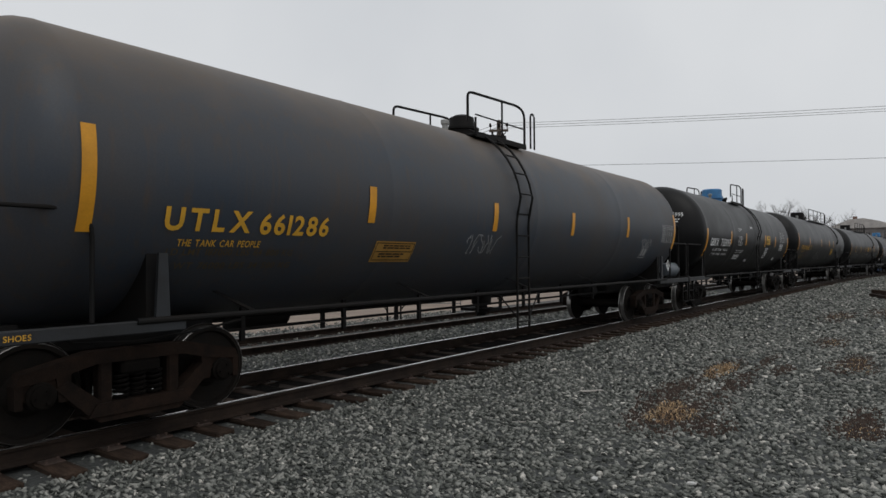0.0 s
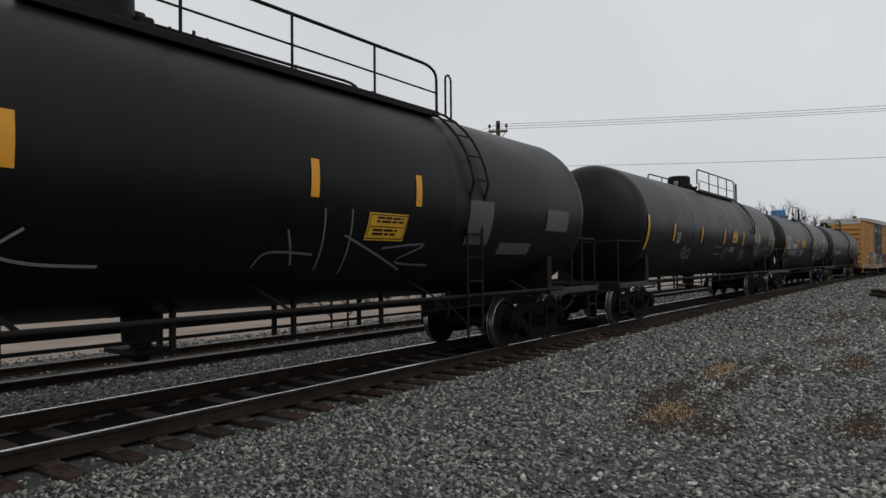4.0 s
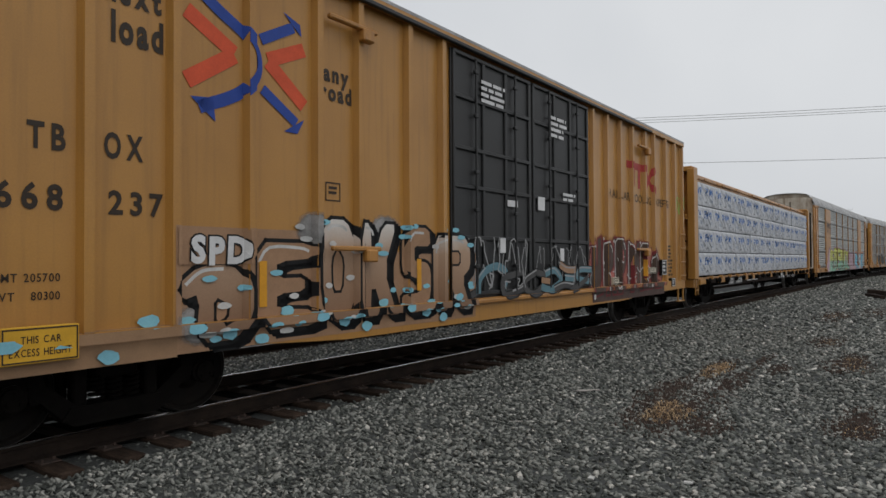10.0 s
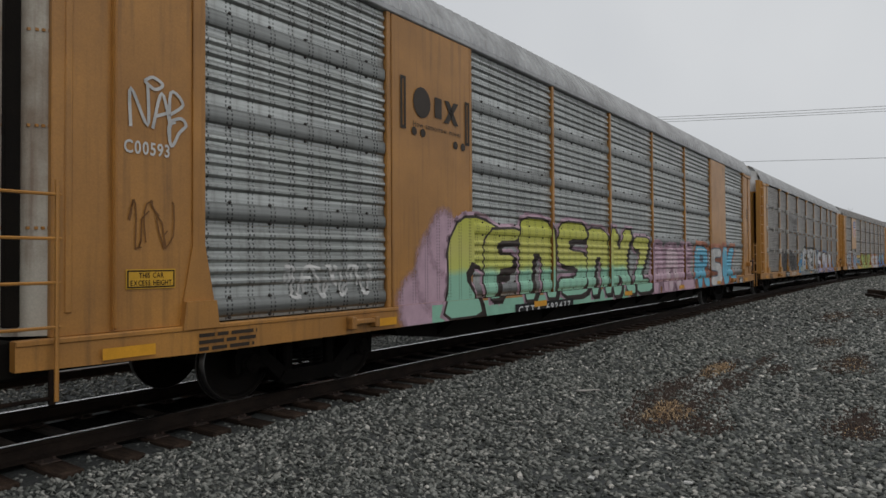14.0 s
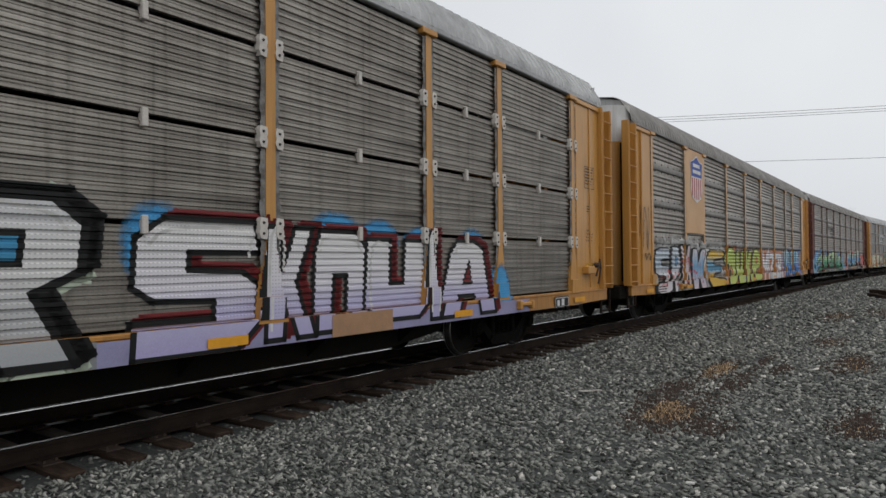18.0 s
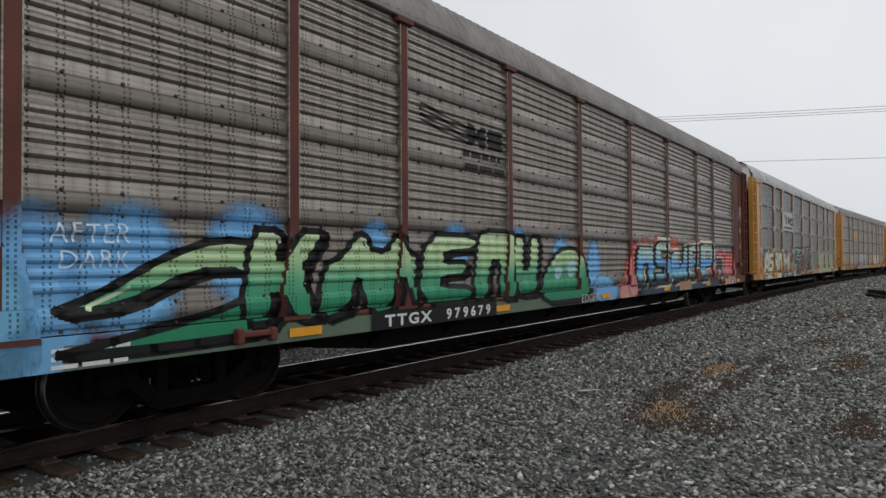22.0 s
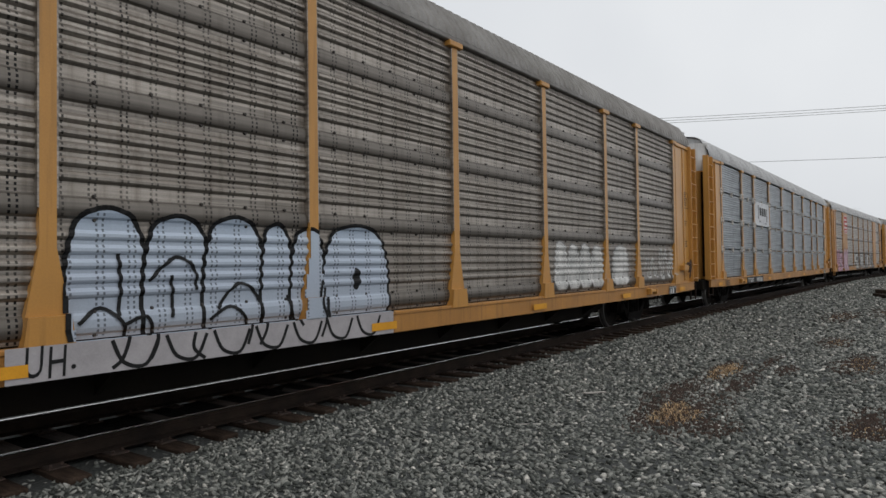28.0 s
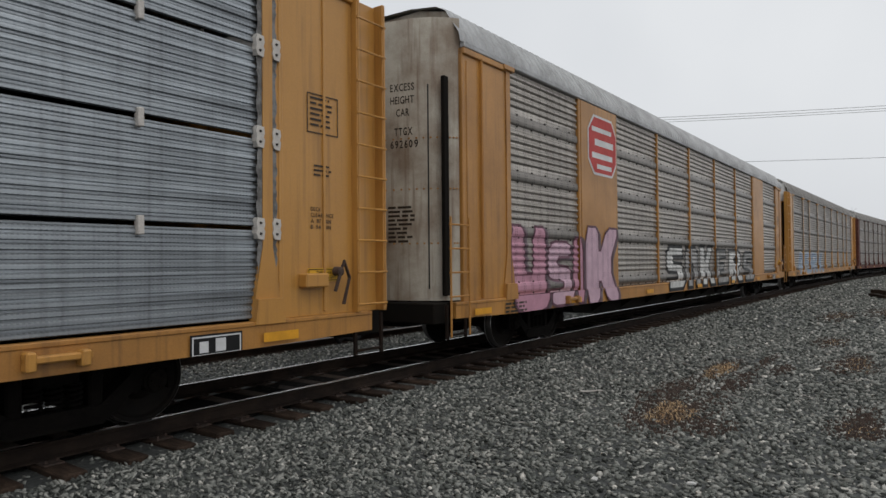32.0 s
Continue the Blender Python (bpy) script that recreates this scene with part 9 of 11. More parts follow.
mist(R3, ks, [(-5.5, 1.2, 0.45, 0.5), (-4.4, 1.75, 0.6, 0.4), (-3.4, 1.7, 0.6, 0.42), (-2.3, 1.6, 0.7, 0.42), (-1.1, 1.6, 0.6, 0.42), (0.2, 1.65, 0.75, 0.45), (0.9, 1.3, 0.4, 0.7)], ORANGE, 11)
mural(R3, ks, [("D", -4.95, -3.18, 0.68, 2.06), ("U", -3.16, -1.95, 0.68, 1.95), ("K", -1.92, -0.58, 0.70, 1.97), ("e", -0.52, 1.0, 0.74, 2.04)], (APPLE,), I_BLACK, 0.05, 1, ORANGE, None, 0.1, I_BLACK, (-0.15, 0.0), LIME_PALE, "apple-green graffiti letters on burnt orange")

for word, x, z, w in (("HORNY", -4.55, 2.12, 0.75), ("NESKCAFE", -3.15, 2.08, 0.85), ("SPIKO", -1.65, 2.05, 0.45), ("MIZER", -0.25, 2.0, 0.32), ("COEL", -5.75, 2.02, 0.45), ("LAS", -5.35, 1.42, 0.42), ("ISM", -5.30, 1.12, 0.5), ("BLING", -2.5, 0.80, 0.45)):
    lay("tag", lettering(word, x, x + w, z, z + (0.16 if w > 0.4 else 0.10), -0.008, 0.14, 0.15, 0.5, len(word)), I_SPRAYW, R3, ks, 0.016)
lay("graffiti_background", plate(1.2, 6.0, 0.68, 2.0), ink("burnt_orange_spray2", (0.44, 0.145, 0.05)), R3, ks, 0.0015)
mural(R3, ks, [("M", 1.46, 2.60, 0.70, 1.93), ("i", 2.64, 2.96, 0.74, 2.12), ("Z", 3.0, 4.0, 0.72, 1.90), ("E", 4.05, 4.82, 0.72, 1.90), ("R", 4.86, 5.76, 0.72, 1.90)], (banded("white_silver_spray", ((0.8, (0.50, 0.51, 0.54)), (1.2, (0.60, 0.60, 0.62)), (1.9, (0.56, 0.57, 0.60)))),), ink("grey_rim_spray", (0.16, 0.14, 0.14)), 0.03, 0, ink("burnt_orange_spray3", (0.44, 0.145, 0.05)), None, 0.1, None, (0, 0), None, "white graffiti letters on burnt orange", 0.05)
rng = random.Random(29)
for k in range(7):
    lay("tag", lettering(("AIFS", "0247", "EAST", "OLD", "LA", "GAL", "RUE")[k], 5.85 + 0.0 * k, 6.35, 0.82 + 0.17 * k, 0.92 + 0.17 * k, -0.008, 0.14, 0.15, 0.5, k), I_SPRAYW, R3, ks, 0.016)
mist(R3, ks, [(6.3, 1.3, 0.3, 0.6), (7.7, 1.75, 0.5, 0.4), (9.0, 1.75, 0.5, 0.4), (10.7, 1.3, 0.35, 0.6), (8.6, 0.95, 2.0, 0.3)], ink("violet_grey_spray", (0.28, 0.23, 0.42)), 13)
mural(R3, ks, [("R", 6.50, 7.70, 0.76, 2.12), ("U", 7.66, 8.40, 0.82, 2.0), ("e", 8.30, 8.96, 0.80, 2.06), ("K", 8.94, 9.78, 0.78, 2.08), ("O", 9.74, 10.64, 0.76, 2.04)], (banded("deep_to_pale_blue_spray", ((0.8, (0.022, 0.20, 0.62)), (1.30, (0.025, 0.22, 0.62)), (1.38, (0.22, 0.46, 0.64)), (2.05, (0.30, 0.54, 0.68)))),), I_BLACK, 0.06, 1, ink("violet_cut_spray", (0.30, 0.25, 0.44)), None, 0.1, I_BLACK, (-0.13, -0.05), I_SPRAYW, "blue graffiti letters with black outline")
for x, z, w in ((-10.6, 2.12, 0.5), (-5.9, 1.75, 0.5), (10.7, 1.5, 0.6), (5.6, 1.5, 0.5)):
    scrawl("tag", R3, ks, x, x + w, z, z + 0.14 if w < 0.45 else z + 0.22, I_SPRAYW, int(x * 10) + 300, 6, 0.022)
scrawl("tag", R3, ks, 10.5, 11.2, 1.9, 2.15, ink("bright_blue_spray", (0.02, 0.12, 0.48)), 77, 6, 0.06)
scrawl("tag", R3, ks, -13.2, -12.5, 1.9, 3.0, I_BROWN, 71, 7, 0.02)
scrawl("tag", R3, ks, -12.85, -12.45, 1.62, 1.8, I_BLACK, 72, 6, 0.025)

BLUE_MIST = banded("blue_cloud_spray", ((0.7, (0.13, 0.33, 0.56)), (1.5, (0.16, 0.40, 0.68)), (2.3, (0.11, 0.29, 0.54))))
mist(R4, kw, [(-12.1, 1.3, 0.45, 0.8), (-11.3, 1.55, 0.55, 0.62), (-10.0, 1.7, 0.55, 0.55), (-8.0, 1.75, 0.32, 0.42), (-6.2, 1.8, 0.42, 0.40), (-4.3, 1.8, 0.4, 0.4), (-2.6, 1.6, 0.4, 0.5), (-1.0, 1.45, 0.36, 0.62), (-0.5, 0.95, 0.7, 0.35)], BLUE_MIST, 17)
GREENS = banded("deep_green_to_pale_green_spray", ((0.85, (0.018, 0.17, 0.085)), (1.15, (0.022, 0.22, 0.11)), (1.40, (0.09, 0.34, 0.19)), (1.65, (0.36, 0.52, 0.28)), (2.0, (0.48, 0.60, 0.34))))
mural(R4, kw, [("swoosh", -11.95, -9.45, 0.84, 1.86), ("K", -10.05, -8.96, 0.96, 1.98), ("spikes", -8.95, -7.15, 0.92, 2.02), ("E", -7.05, -5.70, 0.98, 2.02), ("N", -5.66, -4.42, 0.98, 2.12), ("U", -4.48, -3.55, 1.0, 2.06), ("dome", -3.50, -1.35, 0.82, 1.88)], (GREENS,), I_BLACK, 0.08, 1, ink("leaf_paint", (0.06, 0.26, 0.13)), None, 0.1, I_BLACK, (0.10, -0.04), ink("pale_green_shine", (0.55, 0.66, 0.46)), "green graffiti with black outline on blue cloud", 0.14)
for x, z, rx, rz, mat in ((-2.75, 1.40, 0.16, 0.15, "bluish"), (-2.15, 1.45, 0.19, 0.18, "bluish")):
    lay("graffiti_detail", ring(x, z, rx, rz, 16), ink("pale_blue_disc_spray", (0.34, 0.52, 0.56)), R4, kw, 0.022)
mist(R4, kw, [(-12.6, 0.95, 0.5, 0.4), (-12.5, 1.3, 0.35, 0.4)], ink("cyan_spray", (0.16, 0.42, 0.62)), 33)
CORAL = banded("pink_to_red_spray", ((0.7, (0.48, 0.28, 0.22)), (1.1, (0.52, 0.17, 0.18)), (1.6, (0.60, 0.14, 0.12)), (2.2, (0.56, 0.09, 0.06))))
mist(R4, kw, [(0.7, 0.85, 0.5, 0.3), (1.15, 1.2, 0.4, 0.55), (1.6, 1.6, 0.45, 0.5), (2.2, 1.75, 0.5, 0.45), (3.2, 1.85, 0.5, 0.42), (4.6, 1.75, 0.6, 0.5), (6.1, 1.8, 0.5, 0.4), (7.3, 1.85, 0.45, 0.42), (8.6, 1.6, 0.6, 0.5), (9.8, 1.4, 0.7, 0.55), (10.9, 1.35, 0.6, 0.55), (11.4, 1.3, 0.3, 0.6)], CORAL, 19)
WAVES = banded("navy_to_aqua_bands_spray", ((0.95, (0.030, 0.06, 0.10)), (1.12, (0.05, 0.12, 0.18)), (1.20, (0.16, 0.44, 0.46)), (1.32, (0.10, 0.34, 0.60)), (1.55, (0.10, 0.32, 0.66)), (1.68, (0.30, 0.50, 0.52)), (2.05, (0.40, 0.52, 0.48))))
mural(R4, kw, [("N", 1.62, 2.95, 0.96, 1.96), ("S", 3.0, 4.20, 0.98, 2.12), ("J", 4.32, 6.02, 0.98, 2.02), ("F", 6.02, 7.16, 1.0, 2.06), ("P", 7.32, 8.90, 0.96, 2.12)], (WAVES,), I_BLACK, 0.06, 0, ink("peach_cut_spray", (0.50, 0.36, 0.26)), I_CREAM, 0.22, I_BLACK, (-0.16, -0.02), I_CREAM, "aqua and navy graffiti on pink", 0.05)
mural(R4, kw, [("N", 9.20, 10.15, 0.72, 1.70)], (ink("deep_navy_spray", (0.020, 0.042, 0.060)),), I_CREAM, 0.04, 1, None, None, 0.1, None, (0, 0), None, "navy graffiti arch with cream outline")
lay("tag", lettering("EDGER", -1.85, -1.0, 0.76, 0.92, -0.005, 0.14, 0.1, 0.4, 3), I_SPRAYW, R4, kw, 0.016)
lay("tag", lettering("PSA", 1.45, 1.85, 0.74, 0.90, 0.0, 0.14, 0.1, 0.4, 3), I_BLACK, R4, kw, 0.018)

lay("sill_paint", plate(1.6, 9.4, 0.66, 0.94), ink("navy_sill_spray", (0.022, 0.040, 0.060)), R4, kw, 0.003)
lay("sill_paint", plate(-11.9, -1.2, 0.66, 0.94), ink("olive_sill_spray", (0.10, 0.14, 0.10)), R4, kw, 0.003)
lay("number_board", plate(-8.2, -5.2, 0.70, 0.96), I_BLACK, R4, kw, 0.030)
lay("reporting_mark", lettering("TTGX", -7.96, -6.95, 0.77, 0.92, 0.03), I_WHITE, R4, kw, 0.034)
lay("car_number", lettering("979679", -6.6, -5.4, 0.77, 0.92, 0.03, 0.3), I_WHITE, R4, kw, 0.034)
lay("builder_board", plate(4.75, 5.95, 0.70, 0.98), TAN, R4, kw, 0.016)
for i in range(4):
    lay_each("railway_mark", shape((-7.05, 3.92 - 0.08 * i), (-5.85, 3.74 - 0.08 * i), (-5.85, 3.71 - 0.08 * i), (-7.05, 3.88 - 0.08 * i)), I_BLACK, R4, kw, 0.004)
lay_each("railway_mark", shape((-5.85, 3.82), (-5.72, 3.82), (-5.46, 3.58), (-5.46, 3.80), (-5.32, 3.80), (-5.32, 3.44), (-5.48, 3.46), (-5.70, 3.66), (-5.70, 3.46), (-5.85, 3.46)) + plate(-5.25, -4.8, 3.46, 3.80) + bars(-5.95, -4.75, 3.26, 3.36, 1, 4, 0.9) + bars(-5.95, -4.5, 3.06, 3.16, 1, 5, 0.9), I_BLACK, R4, kw, 0.004, "black winged railway mark")
lay("tag", lettering("AFTER", -11.98, -11.3, 1.80, 1.98, -0.006, 0.14, 0.1, 0.4, 3) + lettering("DARK", -11.9, -11.3, 1.58, 1.74, -0.006, 0.14, 0.1, 0.4, 4), ink("pale_sky_spray", (0.50, 0.64, 0.76)), R4, kw, 0.018)

CELADON = banded("pale_celadon_spray", ((0.9, (0.46, 0.53, 0.40)), (1.4, (0.56, 0.62, 0.48)), (2.0, (0.50, 0.57, 0.44))))
BRICKRED = ink("brick_red_spray", (0.30, 0.045, 0.04))
MARIGOLD = ink("marigold_spray", (0.60, 0.38, 0.03))
mist(R5, k5f, [(-11.9, 1.5, 0.25, 0.26), (-11.75, 1.25, 0.25, 0.2), (-5.2, 1.6, 0.18, 0.2)], BRICKRED, 21)
for k, (x, z) in enumerate(((-11.3, 1.5), (-10.7, 1.85), (-9.7, 1.9), (-8.5, 1.88), (-7.5, 1.85), (-5.6, 1.65))):
    lay("graffiti_flames", [([(x, z), (x + 0.16 * math.cos(a - 0.25), z + 0.10 * math.sin(a - 0.25)), (x + (0.46 + 0.06 * (k % 3)) * math.cos(a), z + 0.44 * math.sin(a))], 0.0002 * j) for j, a in enumerate(i * 0.524 for i in range(12))] + ring(x, z, 0.2, 0.18, 14), MARIGOLD, R5, k5f, 0.0022)
mural(R5, k5f, [("A", -11.60, -10.30, 0.92, 1.94), ("S", -10.62, -9.52, 1.04, 1.90), ("B", -9.42, -8.42, 1.04, 1.96), ("N", -8.44, -7.50, 1.08, 1.92), ("M", -7.30, -5.58, 1.04, 1.92)], (CELADON,), BRICKRED, 0.04, 0, BRICKRED, None, 0.1, BRICKRED, (0.05, -0.03), None, "pale green graffiti with red outline and yellow flames", 0.12)
lay("sill_paint", plate(-11.9, -5.0, 0.66, 0.94), ink("pale_celadon_sill_spray", (0.50, 0.56, 0.42)), R5, k5f, 0.003)
BOTTLE = banded("bottle_green_spray", ((0.8, (0.02, 0.035, 0.035)), (1.5, (0.015, 0.055, 0.045)), (2.0, (0.012, 0.16, 0.10))))
WINE = banded("wine_spray", ((0.7, (0.10, 0.018, 0.028)), (1.5, (0.15, 0.022, 0.035)), (2.1, (0.13, 0.020, 0.030))))
lay("sill_paint", plate(-4.4, 0.95, 0.66, 0.96), ink("wine_sill_spray", (0.10, 0.018, 0.026)), R5, k5f, 0.0035)
lay("sill_paint", plate(-5.05, -4.4, 0.66, 0.98), ink("celadon_edge_spray", (0.44, 0.50, 0.38)), R5, k5f, 0.0035)
mist(R5, k5f, [(-4.75, 1.25, 0.25, 0.32), (1.35, 1.35, 0.4, 0.5)], ink("bone_spray", (0.46, 0.51, 0.40)), 25)
mural(R5, k5f, [("S", -4.28, -2.62, 0.74, 2.14), ("E", -2.70, -1.84, 0.84, 2.12), ("P", -1.85, -0.86, 0.84, 2.20), ("e", -0.86, -0.10, 0.88, 2.20), ("U", -0.20, 0.96, 0.90, 2.24)], (BOTTLE, WINE), I_SPRAYW, 0.055, 1, WINE, I_BLACK, 0.24, None, (0, 0), None, "maroon and dark green graffiti with white outline", 0.06)
for k in range(14):
    lay("graffiti_detail", ring(-3.9 + 0.37 * k, 1.1 + 0.27 * ((k * 5) % 4), 0.06, 0.06, 12), ink("grey_green_disc", (0.10, 0.15, 0.13)) if k < 1 else bpy.data.materials["grey_green_disc"], R5, k5f, 0.017)
lay("tag", lettering("KFC", 0.98, 1.62, 1.70, 1.90, 0.0, 0.2, 0.1, 0.5, 3) + lettering("YBS", 1.15, 1.80, 1.15, 1.40, 0.0, 0.2, 0.1, 0.5, 4), I_BLACK, R5, k5f, 0.016)


lay("graffiti_background", plate(3.7, 10.9, 0.70, 2.0), ink("faded_celadon_spray", (0.36, 0.41, 0.30)), R5, k5f, 0.001)
mural(R5, k5f, [("A", 4.2, 5.6, 0.78, 1.98), ("E", 5.7, 7.0, 0.78, 1.98), ("F", 7.1, 8.4, 0.78, 1.98), ("E", 8.6, 10.2, 0.78, 1.98)], (ink("faded_green_spray", (0.36, 0.43, 0.29)),), ink("grey_green_outline", (0.13, 0.17, 0.12)), 0.035, 0)
lay("number_board", plate(-8.15, -5.15, 0.68, 0.97), I_BLACK, R5, k5f, 0.030)
lay("reporting_mark", lettering("TTGX", -7.92, -7.08, 0.76, 0.91, 0.03), I_WHITE, R5, k5f, 0.034)
lay("car_number", lettering("991241", -6.75, -5.6, 0.79, 0.94, 0.03), I_WHITE, R5, k5f, 0.034)
k5s = FlatSkin(-1.574, 0.3)
sign_panel(R5, -7.06, -4.38, 3.02, 3.98, ink("pale_grey_sign_sheet", (0.42, 0.43, 0.44)), "pale grey sign sheet with dark railway mark")
for i in range(5):
    lay_each("railway_mark", shape((-6.95 + 0.04 * i, 3.84 - 0.10 * i), (-6.25 + 0.02 * i, 3.72 - 0.08 * i), (-6.35, 3.68 - 0.08 * i), (-6.98 + 0.04 * i, 3.79 - 0.10 * i)), I_BLACK, R5, k5s, 0.003)
lay_each("railway_mark", shape((-6.0, 3.78), (-5.8, 3.78), (-5.48, 3.50), (-5.48, 3.74), (-5.32, 3.74), (-5.32, 3.32), (-5.52, 3.34), (-5.82, 3.62), (-5.9, 3.36), (-6.05, 3.36)) + plate(-5.25, -4.72, 3.60, 3.72) + plate(-5.25, -4.72, 3.32, 3.44) + plate(-5.25, -5.05, 3.50, 3.62) + plate(-4.9, -4.72, 3.42, 3.54) + bars(-7.05, -4.75, 3.12, 3.24, 1, 4, 0.9), I_BLACK, R5, k5s, 0.003)


lay("sill_paint", plate(9.9, 11.7, 0.66, 0.94), ink("salmon_sill_spray", (0.46, 0.24, 0.17)), R4, kw, 0.004)
PEARL = banded("pale_blue_silver_spray", ((0.9, (0.33, 0.37, 0.43)), (1.5, (0.37, 0.42, 0.50)), (1.9, (0.42, 0.48, 0.56)), (2.15, (0.30, 0.37, 0.47))))
lay("sill_paint", plate(-4.92, -0.42, 0.66, 1.012), ink("pale_lilac_sill_spray", (0.37, 0.35, 0.36)), R6, kw, 0.0155)
mural(R6, kw, [("lump", -4.46, -3.72, 0.84, 2.17), ("lump", -3.78, -3.06, 0.84, 2.13), ("lump", -3.16, -2.40, 0.84, 2.15), ("lump", -2.46, -2.02, 0.84, 2.10), ("lump", -2.06, -1.52, 0.84, 2.06), ("lump", -1.58, -0.40, 0.84, 2.13)], (PEARL,), I_BLACK, 0.045, 2, None, None, 0.1, None, (0, 0), None, "pale blue bubble graffiti with black outline")
for k, run in enumerate(([(-4.0, 1.75), (-3.98, 1.45), (-4.0, 1.2)], [(-4.35, 1.15), (-4.15, 1.28), (-3.95, 1.1), (-4.0, 0.85), (-4.1, 0.76)], [(-3.72, 1.5), (-3.45, 1.72), (-3.25, 1.6), (-3.24, 1.4)], [(-3.5, 1.55), (-3.48, 1.3), (-3.5, 1.15)], [(-3.95, 1.12), (-3.75, 1.18), (-3.68, 0.98), (-3.75, 0.8)], [(-3.0, 1.2), (-2.75, 1.45), (-2.5, 1.3), (-2.45, 1.0), (-2.55, 0.8)], [(-3.1, 1.1), (-2.85, 1.22), (-2.65, 1.05), (-2.7, 0.82)], [(-2.1, 1.3), (-2.05, 1.1), (-1.95, 0.95)], [(-1.62, 1.45), (-1.66, 1.2), (-1.6, 1.0), (-1.68, 0.8)], [(-3.3, 1.0), (-3.32, 0.85), (-3.2, 0.74)])):
    lay("graffiti_detail", ribbon(run, 0.035, 0.0002 * k), I_BLACK, R6, kw, 0.017)
lay("graffiti_detail", ring(-1.0, 1.45, 0.07, 0.14, 14), I_BLACK, R6, kw, 0.017)
lay("tag", lettering("UH", -4.78, -4.48, 0.76, 1.02, 0.0, 0.2, 0.1, 0.3, 2) + ring(-4.85, 0.80, 0.02, 0.02, 8) + ring(-4.42, 0.82, 0.02, 0.02, 8), I_BLACK, R6, kw, 0.020)
for k in range(7):
    lay("graffiti_detail", ribbon([(-4.1 + 0.5 * k, 1.0), (-4.0 + 0.5 * k, 0.80), (-3.8 + 0.5 * k, 0.76), (-3.68 + 0.5 * k, 0.98)], 0.035, 0.0002 * k), I_BLACK, R6, kw, 0.019)
mural(R6, kw, [("lump", 4.40, 4.95, 1.08, 2.05), ("lump", 4.95, 5.50, 1.08, 2.0), ("lump", 5.50, 6.05, 1.08, 2.02), ("lump", 6.05, 6.70, 1.08, 1.98), ("lump", 7.2, 8.2, 1.08, 2.0)], (I_SPRAYW,), I_FADED, 0.03, 1, None, None, 0.1, None, (0, 0), None, "white bubble graffiti")
lay("graffiti_background", [(q, 0.0003 * (i % 4)) for i in range(4) for q, _ in ring(-8.9 + 0.6 * i, 1.45 + 0.05 * (i % 2), 0.30, 0.42, 14, 0.06, i)], ink("pale_blue_fill", (0.40, 0.44, 0.50)), R6, kw, 0.003)
scrawl("tag", R6, kw, 9.35, 10.2, 1.2, 1.7, I_SPRAYW, 96, 6, 0.05)
scrawl("tag", R6, kw, 10.4, 11.6, 1.15, 1.95, I_SPRAYW, 97, 9, 0.06, "white sprayed circle tag")
lay_each("railway_mark", plate(-7.0, -6.55, 3.25, 3.85) + plate(-6.3, -5.85, 3.25, 3.85) + shape((-5.6, 3.85), (-5.45, 3.85), (-5.05, 3.25), (-5.2, 3.25)) + shape((-5.05, 3.85), (-5.2, 3.85), (-5.6, 3.25), (-5.45, 3.25)) + plate(-7.0, -5.1, 3.02, 3.12), I_SIGN, R6, kw, 0.004, "yellow railway mark")
lay("number_board", plate(-8.6, -6.1, 0.70, 0.96), I_BLACK, R6, kw, 0.006)
lay("reporting_mark", lettering("TTGX", -8.4, -7.4, 0.77, 0.92, 0.03), I_WHITE, R6, kw, 0.010)

k7s = FlatSkin(-1.574, 0.1)
sign_panel(R7, -7.06, -4.38, 3.02, 3.98, ink("white_sign_sheet", (0.56, 0.57, 0.59)), "white sign sheet with bracketed mark")
lay_each("railway_mark", outline(-6.62, -6.46, 3.30, 3.85, 0.06) + outline(-5.04, -4.88, 3.22, 3.77, 0.06) + plate(-6.32, -5.98, 3.45, 3.78) + plate(-5.90, -5.58, 3.44, 3.77) + plate(-5.50, -5.16, 3.43, 3.76) + ring(-6.35, 3.20, 0.05, 0.05) + ring(-6.18, 3.20, 0.05, 0.05) + ring(-5.3, 3.14, 0.05, 0.05) + ring(-5.13, 3.14, 0.05, 0.05), I_BLACK, R7, k7s, 0.003)
lay("number_board", plate(-8.95, -6.15, 0.70, 0.96), I_BLACK, R7, k7f, 0.006)
lay("reporting_mark", lettering("TTGX", -8.77, -7.90, 0.77, 0.92, 0.03), I_WHITE, R7, k7f, 0.010)
lay("car_number", lettering("991581", -7.39, -6.34, 0.77, 0.92, 0.03), I_WHITE, R7, k7f, 0.010)

mural(R8, k8p, [("U", -11.70, -10.36, 0.70, 2.26), ("S", -10.30, -9.30, 0.76, 2.0), ("i", -9.25, -8.80, 0.76, 2.1), ("K", -8.74, -6.92, 0.70, 2.34)], (ink("rose_pink_spray", (0.48, 0.24, 0.31)), PINK), ink("plum_outline", (0.13, 0.055, 0.08)), 0.05, 1, None, None, 0.1, ink("grey_violet_shade", (0.20, 0.15, 0.17)), (0.10, -0.04), None, "pink graffiti with plum outline")
mural(R8, k8p, [("S", -3.4, -1.9, 0.8, 2.0), ("N", -1.7, -0.4, 0.8, 2.0), ("K", -0.2, 1.3, 0.8, 2.05), ("E", 1.6, 3.0, 0.8, 1.95), ("R", 3.4, 5.2, 0.8, 1.95), ("S", 5.6, 7.2, 0.8, 1.9)], (I_SPRAYW, I_FADED), I_BLACK, 0.10, 0, None, None, 0.1, None, (0, 0), None, "white and black graffiti letters")
